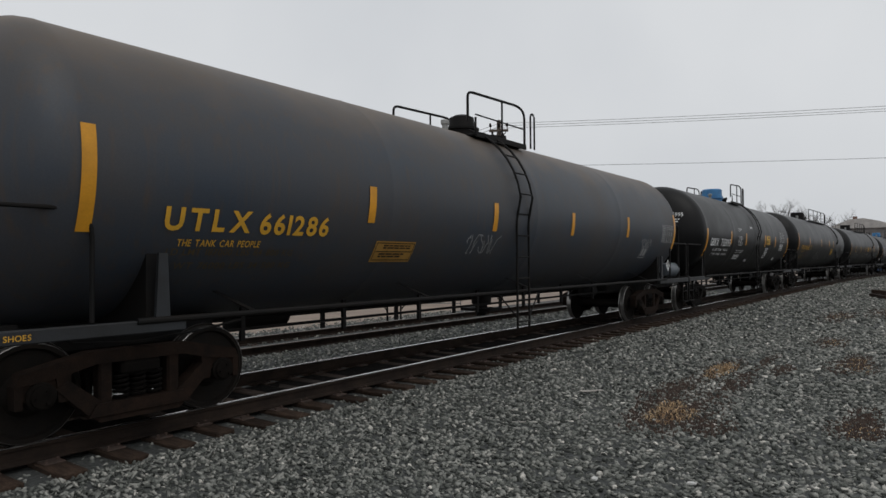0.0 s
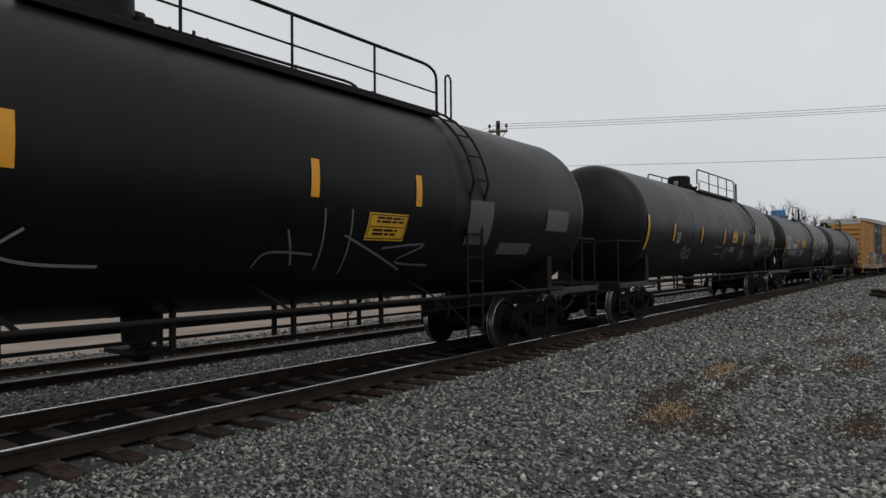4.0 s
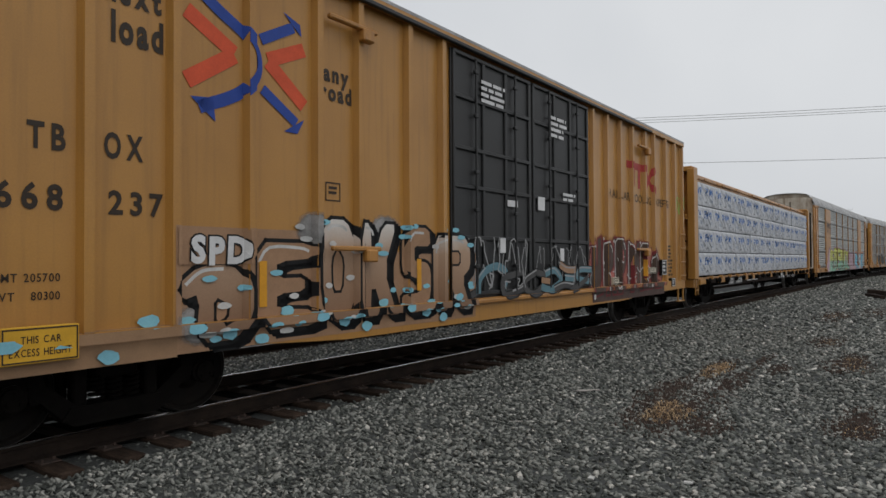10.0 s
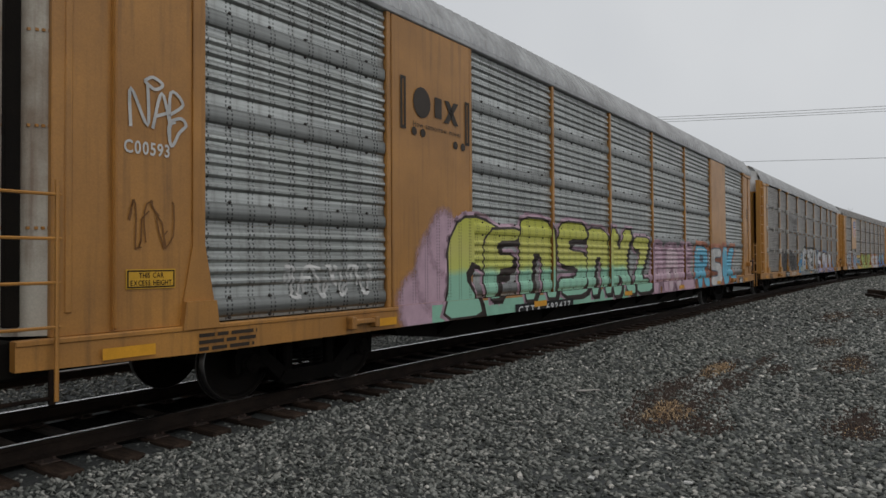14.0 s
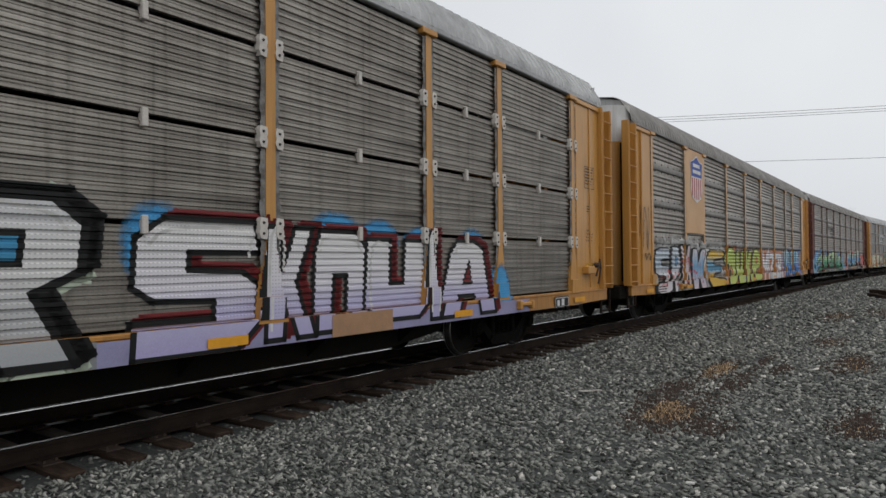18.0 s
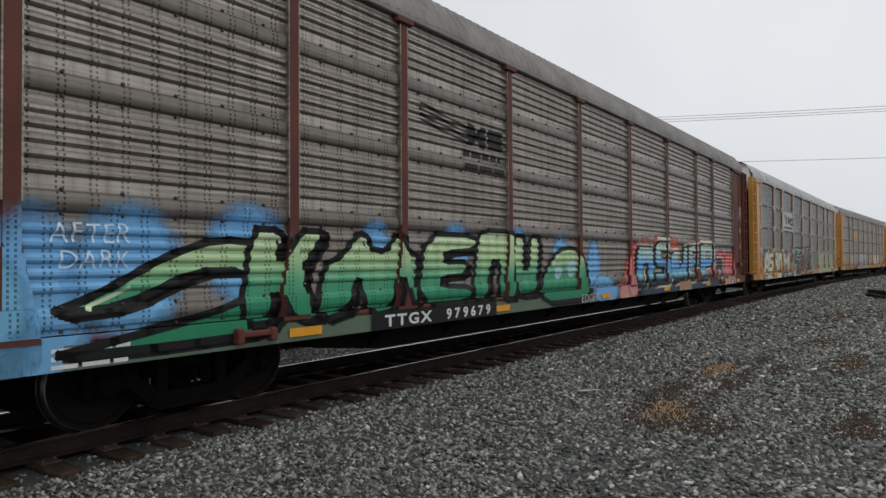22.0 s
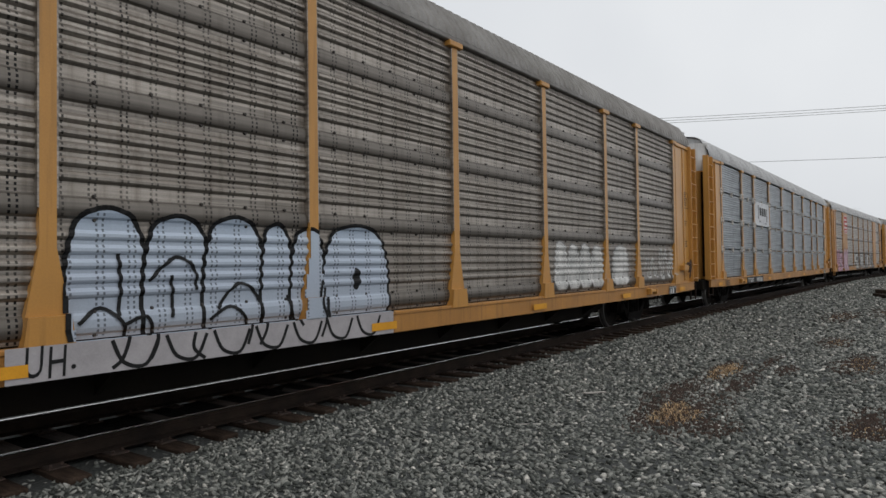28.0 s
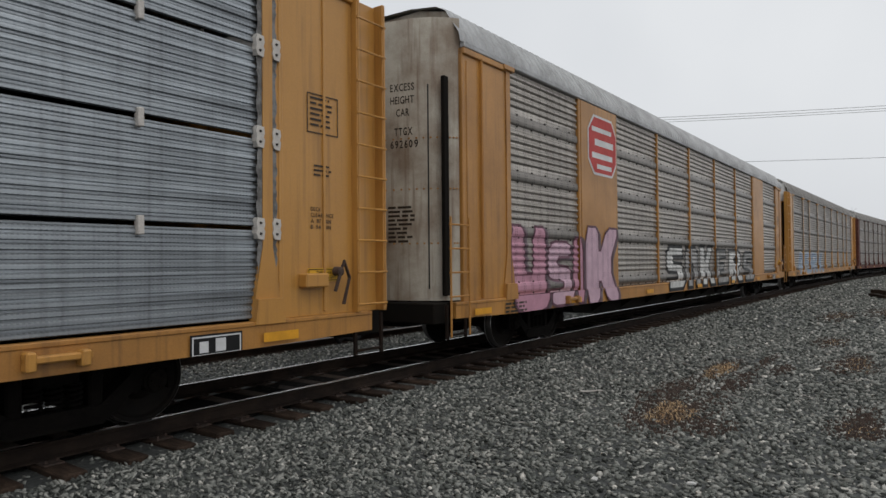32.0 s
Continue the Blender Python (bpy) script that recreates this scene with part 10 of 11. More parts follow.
lay("railway_sign", shape((-8.55, 4.45), (-8.25, 4.78), (-7.25, 4.78), (-6.98, 4.45), (-6.98, 3.80), (-7.25, 3.48), (-8.25, 3.48), (-8.55, 3.80)), I_WHITE, R8, k8p, 0.004, "red octagonal railway sign")
lay("railway_sign_red", shape((-8.50, 4.43), (-8.22, 4.73), (-7.28, 4.73), (-7.03, 4.43), (-7.03, 3.82), (-7.28, 3.53), (-8.22, 3.53), (-8.50, 3.82)), I_RED, R8, k8p, 0.007)
lay("railway_sign_bars", plate(-8.35, -7.3, 4.42, 4.52) + plate(-8.2, -7.2, 4.12, 4.26) + plate(-8.35, -7.25, 3.84, 3.96) + plate(-8.1, -7.3, 3.62, 3.72), I_WHITE, R8, k8p, 0.010)
mural(RACKS[8], kw, [("A", -11.0, -9.2, 0.8, 2.0), ("S", -9.0, -7.2, 0.8, 2.0), ("R", -7.0, -5.0, 0.8, 2.0), ("K", -4.8, -2.8, 0.8, 2.0)], (ink("blue_grey_spray", (0.25, 0.32, 0.42)),), I_SPRAYW, 0.05, 1)

# small things common to all racks: reflectors, data blocks, warning plates, builder's bars
for i, (car, skin) in enumerate(zip(RACKS, (kp, k2f, ks, kw, k5f, kw, k7f, k8p, kw, kw, k2f))):
    for x in (-12.7, -9.3, -5.0, -0.6, 3.6, 7.8, 12.0):
        lay("reflector", plate(x - 0.24, x + 0.24, 0.78, 0.88), I_AMBER, car, skin, 0.024)
    lay("data_block", outline(12.45, 12.95, 3.15, 3.62, 0.014) + bars(12.5, 12.9, 3.2, 3.58, 6, i, 0.4) + lines(("DECK", "CLEARANCE", "A 87 MIN", "B 94 MIN"), 12.50, 12.86, 2.0, 2.28) + bars(12.55, 12.85, 2.62, 2.78, 3, i + 4, 0.4) + bars(-12.0, -11.2, 0.72, 0.92, 3, i + 9), I_WHITE if i == 3 else I_BROWN, car, skin, 0.005)
    if i not in (0, 3):
        lay("warning_sign", plate(12.45, 12.95, 1.40, 1.56), I_SIGN, car, skin, 0.005)
        lay("warning_print", lettering("THIS CAR", 12.58, 12.82, 1.49, 1.53, 0.01) + lettering("EXCESS HEIGHT", 12.5, 12.9, 1.43, 1.47, 0.01) + outline(12.46, 12.94, 1.41, 1.55, 0.01), I_BLACK, car, skin, 0.008)
    lay("number_stencil", plate(10.9, 11.5, 0.70, 0.93), I_BLACK, car, skin, 0.005)
    lay("stencil_frame", outline(10.92, 11.48, 0.72, 0.91, 0.015) + plate(11.0, 11.1, 0.75, 0.86) + plate(11.18, 11.3, 0.75, 0.88), I_WHITE, car, skin, 0.009)

# marks on the flat car's sill
lay("number_board", plate(-7.6, -5.4, 0.68, 0.96), I_BLACK, FLAT, FlatSkin(-1.502), 0.002)
lay("reporting_mark", lettering("TTZX", -7.5, -6.82, 0.74, 0.91, 0.04), I_WHITE, FLAT, FlatSkin(-1.502), 0.006)
lay("car_number", lettering("86578", -6.35, -5.5, 0.74, 0.90, 0.03), I_WHITE, FLAT, FlatSkin(-1.502), 0.006)
lay("builder_board", plate(1.8, 3.6, 0.68, 0.96), I_BLACK, FLAT, FlatSkin(-1.502), 0.002)
lay("builder_mark", plate(2.0, 2.5, 0.84, 0.92) + plate(2.2, 2.3, 0.72, 0.84) + plate(2.55, 3.0, 0.84, 0.92) + plate(2.72, 2.82, 0.72, 0.84) + plate(3.08, 3.45, 0.72, 0.92), I_WHITE, FLAT, FlatSkin(-1.502), 0.006)
lay("data_panel", outline(4.2, 4.95, 0.72, 0.94, 0.02) + bars(4.26, 4.9, 0.75, 0.91, 3, 2) + outline(5.6, 6.3, 0.70, 0.96, 0.02) + plate(5.68, 5.78, 0.76, 0.90) + plate(5.86, 5.98, 0.76, 0.90) + plate(6.06, 6.16, 0.76, 0.90) + bars(-4.6, -2.4, 0.74, 0.80, 1, 3), I_WHITE, FLAT, FlatSkin(-1.502), 0.006)


# ---- wrapped lumber ----
def bundle_mesh(seed, w, h):
    """Front of a wrapped lumber pack with slack diagonal folds."""
    rng = random.Random(seed)
    nx, nz = 50, 18
    folds = [(rng.uniform(-w / 2, w / 2), rng.uniform(0, h), rng.uniform(0.5, 1.1), rng.uniform(0.016, 0.040), rng.uniform(0.25, 0.9)) for _ in range(26)]
    v, f = [], []
    for i in range(nx + 1):
        for j in range(nz + 1):
            x, z = -w / 2 + w * i / nx, h * j / nz
            d = 0.012 * noise.noise(Vector((x * 2.3 + seed * 9, z * 3.1, seed))) + 0.006 * noise.noise(Vector((x * 9 + seed, z * 7, 3)))
            for fx, fz, slope, wide, reach in folds:
                off = (x - fx) * slope + (z - fz)
                along_ = abs(x - fx) / reach
                if along_ < 1:
                    d += 0.034 * math.exp(-(off / wide) ** 2) * (1 - along_)
            edge = min(x + w / 2, w / 2 - x, z, h - z)
            d *= min(edge / 0.08, 1)
            v.append((x, -d - 0.012 * min(edge / 0.03, 1), z))
    for i in range(nx):
        for j in range(nz):
            a = i * (nz + 1) + j
            f.append((a, a + nz + 1, a + nz + 2, a + 1))
    k = len(v)
    v += [(-w / 2, 0, 0), (w / 2, 0, 0), (w / 2, 0, h), (-w / 2, 0, h), (-w / 2, 1.15, 0), (w / 2, 1.15, 0), (w / 2, 1.15, h), (-w / 2, 1.15, h)]
    f += [(k, k + 1, k + 5, k + 4), (k + 3, k + 7, k + 6, k + 2), (k, k + 4, k + 7, k + 3), (k + 1, k + 2, k + 6, k + 5), (k + 4, k + 5, k + 6, k + 7)]
    me = bpy.data.meshes.new("wrap")
    me.from_pydata(v, [], f)
    me.polygons.foreach_set("use_smooth", [True] * len(me.polygons))
    me.set_sharp_from_angle(angle=radians(50))
    me.materials.append(WRAP)
    return me


class WrapSkin:
    """Printing follows the folds of the pack below it."""
    floor = -9
    shift = 0.0

    def __init__(self, me, w, h):
        self.co = np.array([(p.co.x, p.co.y, p.co.z) for p in me.vertices[:51 * 19]]).reshape(51, 19, 3)
        self.w, self.h = w, h
        self.zcuts, self.xcuts = [h * j / 18 for j in range(19)], [-w / 2 + w * i / 50 for i in range(51)]

    def depth(self, x, z, cx, cz):
        i, j = min(max((x + self.w / 2) / self.w * 50, 0), 49.999), min(max(z / self.h * 18, 0), 17.999)
        a, b = int(i), int(j)
        p, q = i - a, j - b
        y = self.co[:, :, 1]
        return y[a, b] * (1 - p) * (1 - q) + y[a + 1, b] * p * (1 - q) + y[a, b + 1] * (1 - p) * q + y[a + 1, b + 1] * p * q


PACK_W, PACK_H = 2.46, 0.752
PACKS = []
for k in range(5):
    pack = tagged(new("lumber_bundle"), "white-wrapped lumber bundle with blue print, strapped on a flat car", "lumber bundle", "lumber bundles on the flat car")
    me = bundle_mesh(k + 3, PACK_W - 0.012, PACK_H - 0.012)
    part("wrap", me, None, pack)
    sk = WrapSkin(me, PACK_W - 0.012, PACK_H - 0.012)
    shift = (0.0, 0.18, -0.2, 0.3, -0.1)[k]
    words = []
    for x in (-2.10 + shift, -0.80 + shift, 0.62 + shift):
        words += lettering("TRVP", x, x + 0.94, 0.36, 0.59, 0.055, 0.24, 0.16)
    words = [(q, e) for q, e in ((clip(t, 0, -PACK_W / 2 + 0.02, PACK_W / 2 - 0.02), e) for t, e in words) if len(q) > 2]
    lay("blue_print", words, INK_BLUE, pack, sk, 0.004)
    small = lettering("JAWL", -0.62 + shift * 0.5, -0.30 + shift * 0.5, 0.09, 0.165, 0.03, 0.3) + lettering("JAWL", 0.62 + shift * 0.5, 0.92 + shift * 0.5, 0.10, 0.16, 0.03, 0.3)
    lay("grey_print", small, INK_GREY, pack, sk, 0.004)
    lay("pale_print", bars(-1.1, -0.75, 0.14, 0.26, 3, k) + bars(0.15, 0.5, 0.14, 0.26, 3, k + 5), INK_PALE, pack, sk, 0.004)
    for x in (-0.82, 0.0, 0.80):
        lay("strap", plate(x - 0.006, x + 0.006, 0.0, PACK_H - 0.02), STRAP, pack, sk, 0.012)
    PACKS.append(pack)
rng = random.Random(8)
for side in (0, 1):
    for col in range(9):
        for row in range(4):
            src = PACKS[rng.randrange(5)]
            m = Matrix.Translation((-9.86 + col * PACK_W + rng.uniform(-0.012, 0.012), -1.44 + rng.uniform(-0.03, 0.02), 1.09 + row * 0.768))
            if side:
                m = Matrix.Rotation(math.pi, 4, "Z") @ m
            one = copy_thing(src, m)
            LOADS.append((one, m))
for pack in PACKS:
    for ob in (*pack.children_recursive, pack):
        bpy.data.objects.remove(ob)
for row in range(4):
    for x in range(-10, 11, 2):
        b = Build().box(x - 0.05, x + 0.05, -1.40, 1.40, 1.02 if row == 0 else 1.07 + row * 0.772, 1.085 + row * 0.772, 0.006)
        part("dunnage", b, TIE, FLAT)


kd = DoorSkin()
for i, car in enumerate(RACKS[:8]):
    number = ("CTTX 692477", "", "TTGX 996714", "TTGX 979679", "TTGX 991241", "", "TTGX 991581", "TTGX 692609")[i]
    tone = I_WHITE if i == 3 else I_BROWN
    if i in (0, 7):
        t = lettering("EXCESS", 0.55, 0.95, 4.32, 4.44, 0.01) + lettering("HEIGHT", 0.55, 0.95, 4.12, 4.24, 0.01) + lettering("CAR", 0.65, 0.87, 3.92, 4.04, 0.01)
    else:
        t = lettering("EXCESS HEIGHT CAR", 0.35, 1.15, 4.72, 4.84, 0.01)
    lay("end_print", t, I_BROWN, car, kd, 0.003)
    if number:
        lay("end_number", lettering(number[:4], 0.62, 0.92, 3.62 + (0.55 if i not in (0, 7) else 0), 3.74 + (0.55 if i not in (0, 7) else 0), 0.02, 0.2) + lettering(number[5:], 0.55, 1.0, 3.42 + (0.55 if i not in (0, 7) else 0), 3.54 + (0.55 if i not in (0, 7) else 0), 0.02, 0.2), tone, car, kd, 0.003)
    lay("end_small_print", bars(0.5, 0.95, 1.9, 2.5 if i in (0, 7) else 2.1, 9 if i in (0, 7) else 3, i), tone, car, kd, 0.003)
    if i in (0, 4, 7):
        lay("end_slot", plate(0.35, 1.12, 3.0, 3.12) if i == 4 else plate(1.13, 1.15, 1.2, 4.4), I_BLACK, car, kd, 0.004)


# ---- beyond the line: apartment house, lot, trees, poles and wires ----
BRICK = material("brown_brick", (0.150, 0.078, 0.056), 0.85, 0, (0.110, 0.058, 0.044), grain=0.2, size=0.8, bump=0.4, fine=9, stretch=(1, 1, 3))
BAND = material("pale_concrete_band", (0.46, 0.44, 0.42), 0.8, 0, grain=0.1, size=1)
FRAME = material("white_window_frame", (0.60, 0.60, 0.60), 0.5, 0, grain=0.05)
PANE = material("dark_window_glass", (0.030, 0.033, 0.038), 0.12, 0, (0.055, 0.058, 0.062), spread=0.3, grain=0.05, size=0.35, bump=0)
GREYW = material("grey_spandrel_panel", (0.17, 0.16, 0.155), 0.8, 0, grain=0.1, size=0.7)
BARK = material("bare_tree_bark", (0.055, 0.045, 0.038), 0.9, 0, (0.030, 0.026, 0.023), grain=0.25, size=4, bump=0.5)
SHRUB = material("dark_evergreen_shrub", (0.022, 0.028, 0.018), 0.85, 0, grain=0.4, size=6, bump=0.6)
POLE = material("weathered_pole_wood", (0.10, 0.078, 0.060), 0.9, 0, (0.060, 0.048, 0.040), grain=0.2, size=3, bump=0.4, stretch=(4, 4, 0.5))
WIRE = material("dark_wire", (0.030, 0.030, 0.032), 0.6, 0, grain=0.05, bump=0)
PALE_WALL = material("pale_rendered_wall", (0.40, 0.385, 0.36), 0.85, 0, (0.31, 0.30, 0.28), grain=0.12, size=0.8)
MESH_WIRE = material("galvanised_fence_metal", (0.24, 0.24, 0.235), 0.5, 0.5, grain=0.1)


def apartment_house():
    house = tagged(new("apartment_house"), "five-storey brown brick apartment house with white-framed windows", "apartment house")
    turn = math.atan2(82.3 - 100.51, 52.71 - 48.74)
    house.matrix_world = Matrix.Translation((48.74, 100.51, -0.36)) @ Matrix.Rotation(turn, 4, "Z")
    floor_h, length, deep = 2.93, 45.0, 14.0
    levels = [0.95 + floor_h * k for k in range(5)]
    opens = [(6.7 + 3.9 * k, 9.4 + 3.9 * k) for k in range(9)]
    frame_b = Build()
    w, h = 2.7, 1.75
    for x0, x1, z0, z1 in ((0, 0.13, 0, h), (w - 0.13, w, 0, h), (0.13, w - 0.13, h - 0.12, h), (0.13, w - 0.13, 0, 0.12), (w / 2 - 0.09, w / 2 + 0.09, 0.12, h - 0.12), (0.13, w / 2 - 0.09, 0.62, 0.74), (w / 2 + 0.09, w - 0.13, 0.62, 0.74)):
        frame_b.box(x0, x1, 0.0, 0.10, z0, z1)
    frame_me = frame_b.mesh("window")
    frame_me.materials.append(FRAME)
    pane_me = Build().box(0.08, w - 0.08, 0.05, 0.07, 0.08, h - 0.08).mesh("pane")
    pane_me.materials.append(PANE)

    def window(x, y, z):
        f = part("window", frame_me, None, house, at=(x, y, z))
        part("pane", pane_me, None, f)

    # front wall: spandrels, piers and parapet round the openings
    b = Build()
    edges = [0.0, 1.2, 5.6] + [e for o in opens for e in o] + [length]
    b.box(5.6, length, 0, 0.4, 0, levels[0])
    for k, z in enumerate(levels):
        top = levels[k + 1] if k < 4 else 16.3
        b.box(5.6, length, 0, 0.4, z + h, top)
        b.box(5.6, opens[0][0], 0, 0.4, z, z + h)
        for a, c in zip(opens, opens[1:] + [(length, 0)]):
            b.box(a[1], c[0], 0, 0.4, z, z + h)
    b.box(0, 1.2, 0, 2.4, 0, 16.3)
    b.box(1.2, 5.6, 0, 2.4, 15.2, 16.3)
    b.box(1.2, 5.6, 2.0, 2.4, 0, 15.2)
    b.box(-24, 0, 2.4, 2.8, 0, 15.7)
    b.box(-24, length, 2.8, deep, 0, 15.6)
    b.box(5.6, length, 0.4, 2.8, 0, 15.9)
    part("wall", b, BRICK, house)
    for k, z in enumerate(levels):
        b = Build()
        for a, c in opens:
            b.box(a - 0.12, c + 0.12, -0.06, 0.0, z - 0.72, z - 0.50, 0.01)
        b.box(1.2, 5.6, -0.02, 2.0, z - 0.75, z - 0.45, 0.01)
        part("pale_band", b, BAND, house)
        b = Build()
        for a, c in opens:
            b.box(a + 0.05, c - 0.05, -0.02, 0.0, z - 0.48, z - 0.04)
        part("spandrel", b, GREYW, house)
        for a, c in opens:
            window(a, 0.12, z)
        window(2.7, 1.88, z)
        for x in (-4.2, -8.4, -12.6):
            window(x, 2.30, z)
        b = Build()
        for i in range(12):
            b.box(1.3 + i * 0.37, 1.34 + i * 0.37, 0.06, 0.10, z - 0.42, z + 0.55)
        b.box(1.2, 5.6, 0.05, 0.11, z + 0.55, z + 0.60)
        part("balcony_rail", b, UNDER, house)
    b = Build().box(-0.1, length + 0.1, -0.15, 0.55, 16.3, 16.42, 0.02)
    part("coping", b, BAND, house)
    b = Build()
    for x in (15.2, 32.0):
        b.rod((x, -0.12, 0.2), (x, -0.12, 16.2), 0.16, 8)
    part("downpipe", b, BAND, house)


def branches(b, rng, p, d, length, r, depth):
    """Grows one limb and its forks."""
    q = p
    pts = [p]
    for _ in range(3):
        d = (d + Vector((rng.uniform(-1, 1), rng.uniform(-1, 1), rng.uniform(-0.4, 0.7))) * 0.16).normalized()
        q = q + d * length / 3
        pts.append(q)
    b.tube(pts, r, 5 if depth > 2 else 4)
    if depth == 0:
        return
    for k in range(rng.choice((2, 3, 3))):
        at = pts[rng.choice((1, 2, 3, 3))]
        side = Vector((rng.uniform(-1, 1), rng.uniform(-1, 1), rng.uniform(-0.1, 0.7)))
        branches(b, rng, at, (d * 0.75 + side * 0.8).normalized(), length * rng.uniform(0.62, 0.85), r * 0.62, depth - 1)


def bare_tree(x, y, z, height, seed, thick=0.06, depth=5):
    rng = random.Random(seed)
    tree = tagged(new("tree"), "bare leafless tree with fine spreading twigs", "tree", "bare trees")
    tree.location = (x, y, z)
    b = Build().tube([(0, 0, -0.05), (0.02, 0.01, height * 0.12), (0.0, 0.03, height * 0.32)], thick, 8)
    part("trunk", b, BARK, tree)
    b = Build()
    for k in range(5):
        a = k * 1.26 + rng.uniform(-0.3, 0.3)
        branches(b, rng, Vector((0, 0.02, height * rng.uniform(0.22, 0.31))), Vector((math.cos(a) * 0.75, math.sin(a) * 0.75, rng.uniform(0.5, 1.0))).normalized(), height * 0.26, thick * 0.55, depth)
    part("branches", b, BARK, tree, smooth=0)
    return tree


def utility_pole(x, y, top, turn):
    pole = tagged(new("utility_pole"), "weathered wooden utility pole with crossarm and insulators", "utility pole", "utility poles")
    pole.matrix_world = Matrix.Translation((x, y, -0.4)) @ Matrix.Rotation(turn, 4, "Z")
    h = top + 0.4
    part("post", Build().lathe([(0, 0.16), (h * 0.5, 0.14), (h, 0.11), (h + 0.02, 0.05)], 12, "z"), POLE, pole)
    part("crossarm", Build().box(-0.5, 0.5, -0.17, -0.06, h - 0.62, h - 0.50, 0.01), POLE, pole)
    for k in (-0.44, 0.0, 0.44):
        b = Build().lathe([(h - 0.50, 0.02), (h - 0.36, 0.02), (h - 0.35, 0.07), (h - 0.28, 0.075), (h - 0.26, 0.05), (h - 0.20, 0.06), (h - 0.16, 0.02)], 10, "z", (k, -0.115, 0))
        part("insulator", b, UNDER, pole)
    for s in (-1, 1):
        part("brace", Build().rod((s * 0.4, -0.11, h - 0.58), (s * 0.02, -0.13, h - 1.2), 0.02, 6), UNDER, pole)
    return pole


def wire(a, c, sag, name="overhead_wire"):
    a, c = Vector(a), Vector(c)
    pts = [a.lerp(c, t) - Vector((0, 0, sag * 4 * t * (1 - t))) for t in (i / 14 for i in range(15))]
    ob = part(name, Build().tube(pts, 0.010, 5), WIRE)
    tagged(ob, "dark overhead wire sagging between utility poles", "wire", "overhead wires")


apartment_house()
utility_pole(29.39, 10.55, 9.0, math.radians(-62))
utility_pole(38.86, 37.29, 9.0, math.radians(30))
utility_pole(51.5, -30.6, 10.4, math.radians(-62))
utility_pole(-5.0, 11.2, 9.2, math.radians(30))
for dx, dy, dz in ((-0.20, -0.38, -0.18), (0.0, 0.0, 0.02), (0.20, 0.38, -0.16)):
    wire((29.39 + dx, 10.55 + dy, 8.82 + dz), (51.5 + dx, -30.6 + dy, 10.19 + dz), 0.40)
    wire((29.39 + dx, 10.55 + dy, 8.82 + dz), (38.86 + dx, 37.29 + dy, 8.82 + dz), 0.35)
    wire((38.86 + dx, 37.29 + dy, 8.82 + dz), (-5.0 + dx, 11.2 + dy, 9.05 + dz), 0.45)
wire((29.5, 10.6, 6.6), (51.5, -30.6, 7.07), 0.30)

# pale wall, low fence, shrubs and young trees on the far side of the lot
wall = tagged(new("boundary_wall"), "low pale wall with dark openings beyond the sandy lot", "wall")
wall.matrix_world = Matrix.Translation((14.7, 56.7, -0.36)) @ Matrix.Rotation(math.atan2(-16.74, 8.07), 4, "Z")
for k in range(14):
    x = k * 3.4
    part("pillar", Build().box(x, x + 0.9, 0, 0.4, 0, 1.28, 0.02), PALE_WALL, wall)
    part("panel", Build().box(x + 0.9, x + 3.4, 0.10, 0.3, 0.45 if k % 3 else 0.0, 1.12, 0.02), PALE_WALL, wall)
part("coping", Build().box(-0.1, 48.5, -0.08, 0.48, 1.28, 1.36, 0.02), BAND, wall)
fence = tagged(new("fence"), "low galvanised wire fence along the far edge of the lot", "fence")
fence.matrix_world = Matrix.Translation((11.0, 34.2, -0.36)) @ Matrix.Rotation(math.atan2(-6.0, 3.27), 4, "Z")
post_me = Build().rod((0, 0, -0.05), (0, 0, 0.95), 0.028, 8).mesh("fence_post")
post_me.materials.append(MESH_WIRE)
for k in range(15):
    part("fence_post", post_me, None, fence, at=(k * 2.0, 0, 0))
for z in (0.08, 0.93):
    part("fence_rail", Build().rod((0, 0, z), (28, 0, z), 0.018, 6), MESH_WIRE, fence)
b = Build()
for k in range(280):
    x = k * 0.1
    b.box(x - 0.004, x + 0.004, -0.004, 0.004, 0.06, 0.93)
for k in range(8):
    b.box(0, 28, -0.004, 0.004, 0.10 + 0.11 * k, 0.107 + 0.11 * k)
tagged(part("wire_mesh", b, MESH_WIRE, fence, smooth=0), kind="stuff")
rng = random.Random(3)
for k in range(30):
    shrub = Build()
    hgt, wid = rng.uniform(0.5, 0.9), rng.uniform(0.14, 0.24)
    for i in range(90):
        a, t = rng.uniform(0, 6.3), rng.random()
        r0 = wid * (1 - abs(t - 0.4)) * rng.uniform(0.5, 1.05)
        c = Vector((r0 * math.cos(a), r0 * math.sin(a), t * hgt))
        u, w = Vector((rng.uniform(-1, 1), rng.uniform(-1, 1), 0.3)) * 0.07, Vector((rng.uniform(-1, 1), rng.uniform(-1, 1), 1)) * 0.07
        shrub.add([c - u, c + u, c + w], [(0, 1, 2)])
    ob = tagged(part("shrub", shrub, SHRUB, smooth=0), "small dark evergreen shrub behind the fence", "shrub", "shrubs along the fence")
    u = 1 + k * 0.9 + rng.uniform(-0.2, 0.2)
    ob.location = (11.0 + 0.478 * u + 0.75, 34.2 - 0.878 * u + 0.45, -0.36)
for k, (x, y, hgt) in enumerate(((15.47, 26.04, 4.0), (16.57, 24.02, 4.2), (18.19, 21.06, 3.9), (13.2, 30.0, 3.8), (20.2, 17.4, 3.9))):
    bare_tree(x, y, -0.36, hgt, 20 + k)
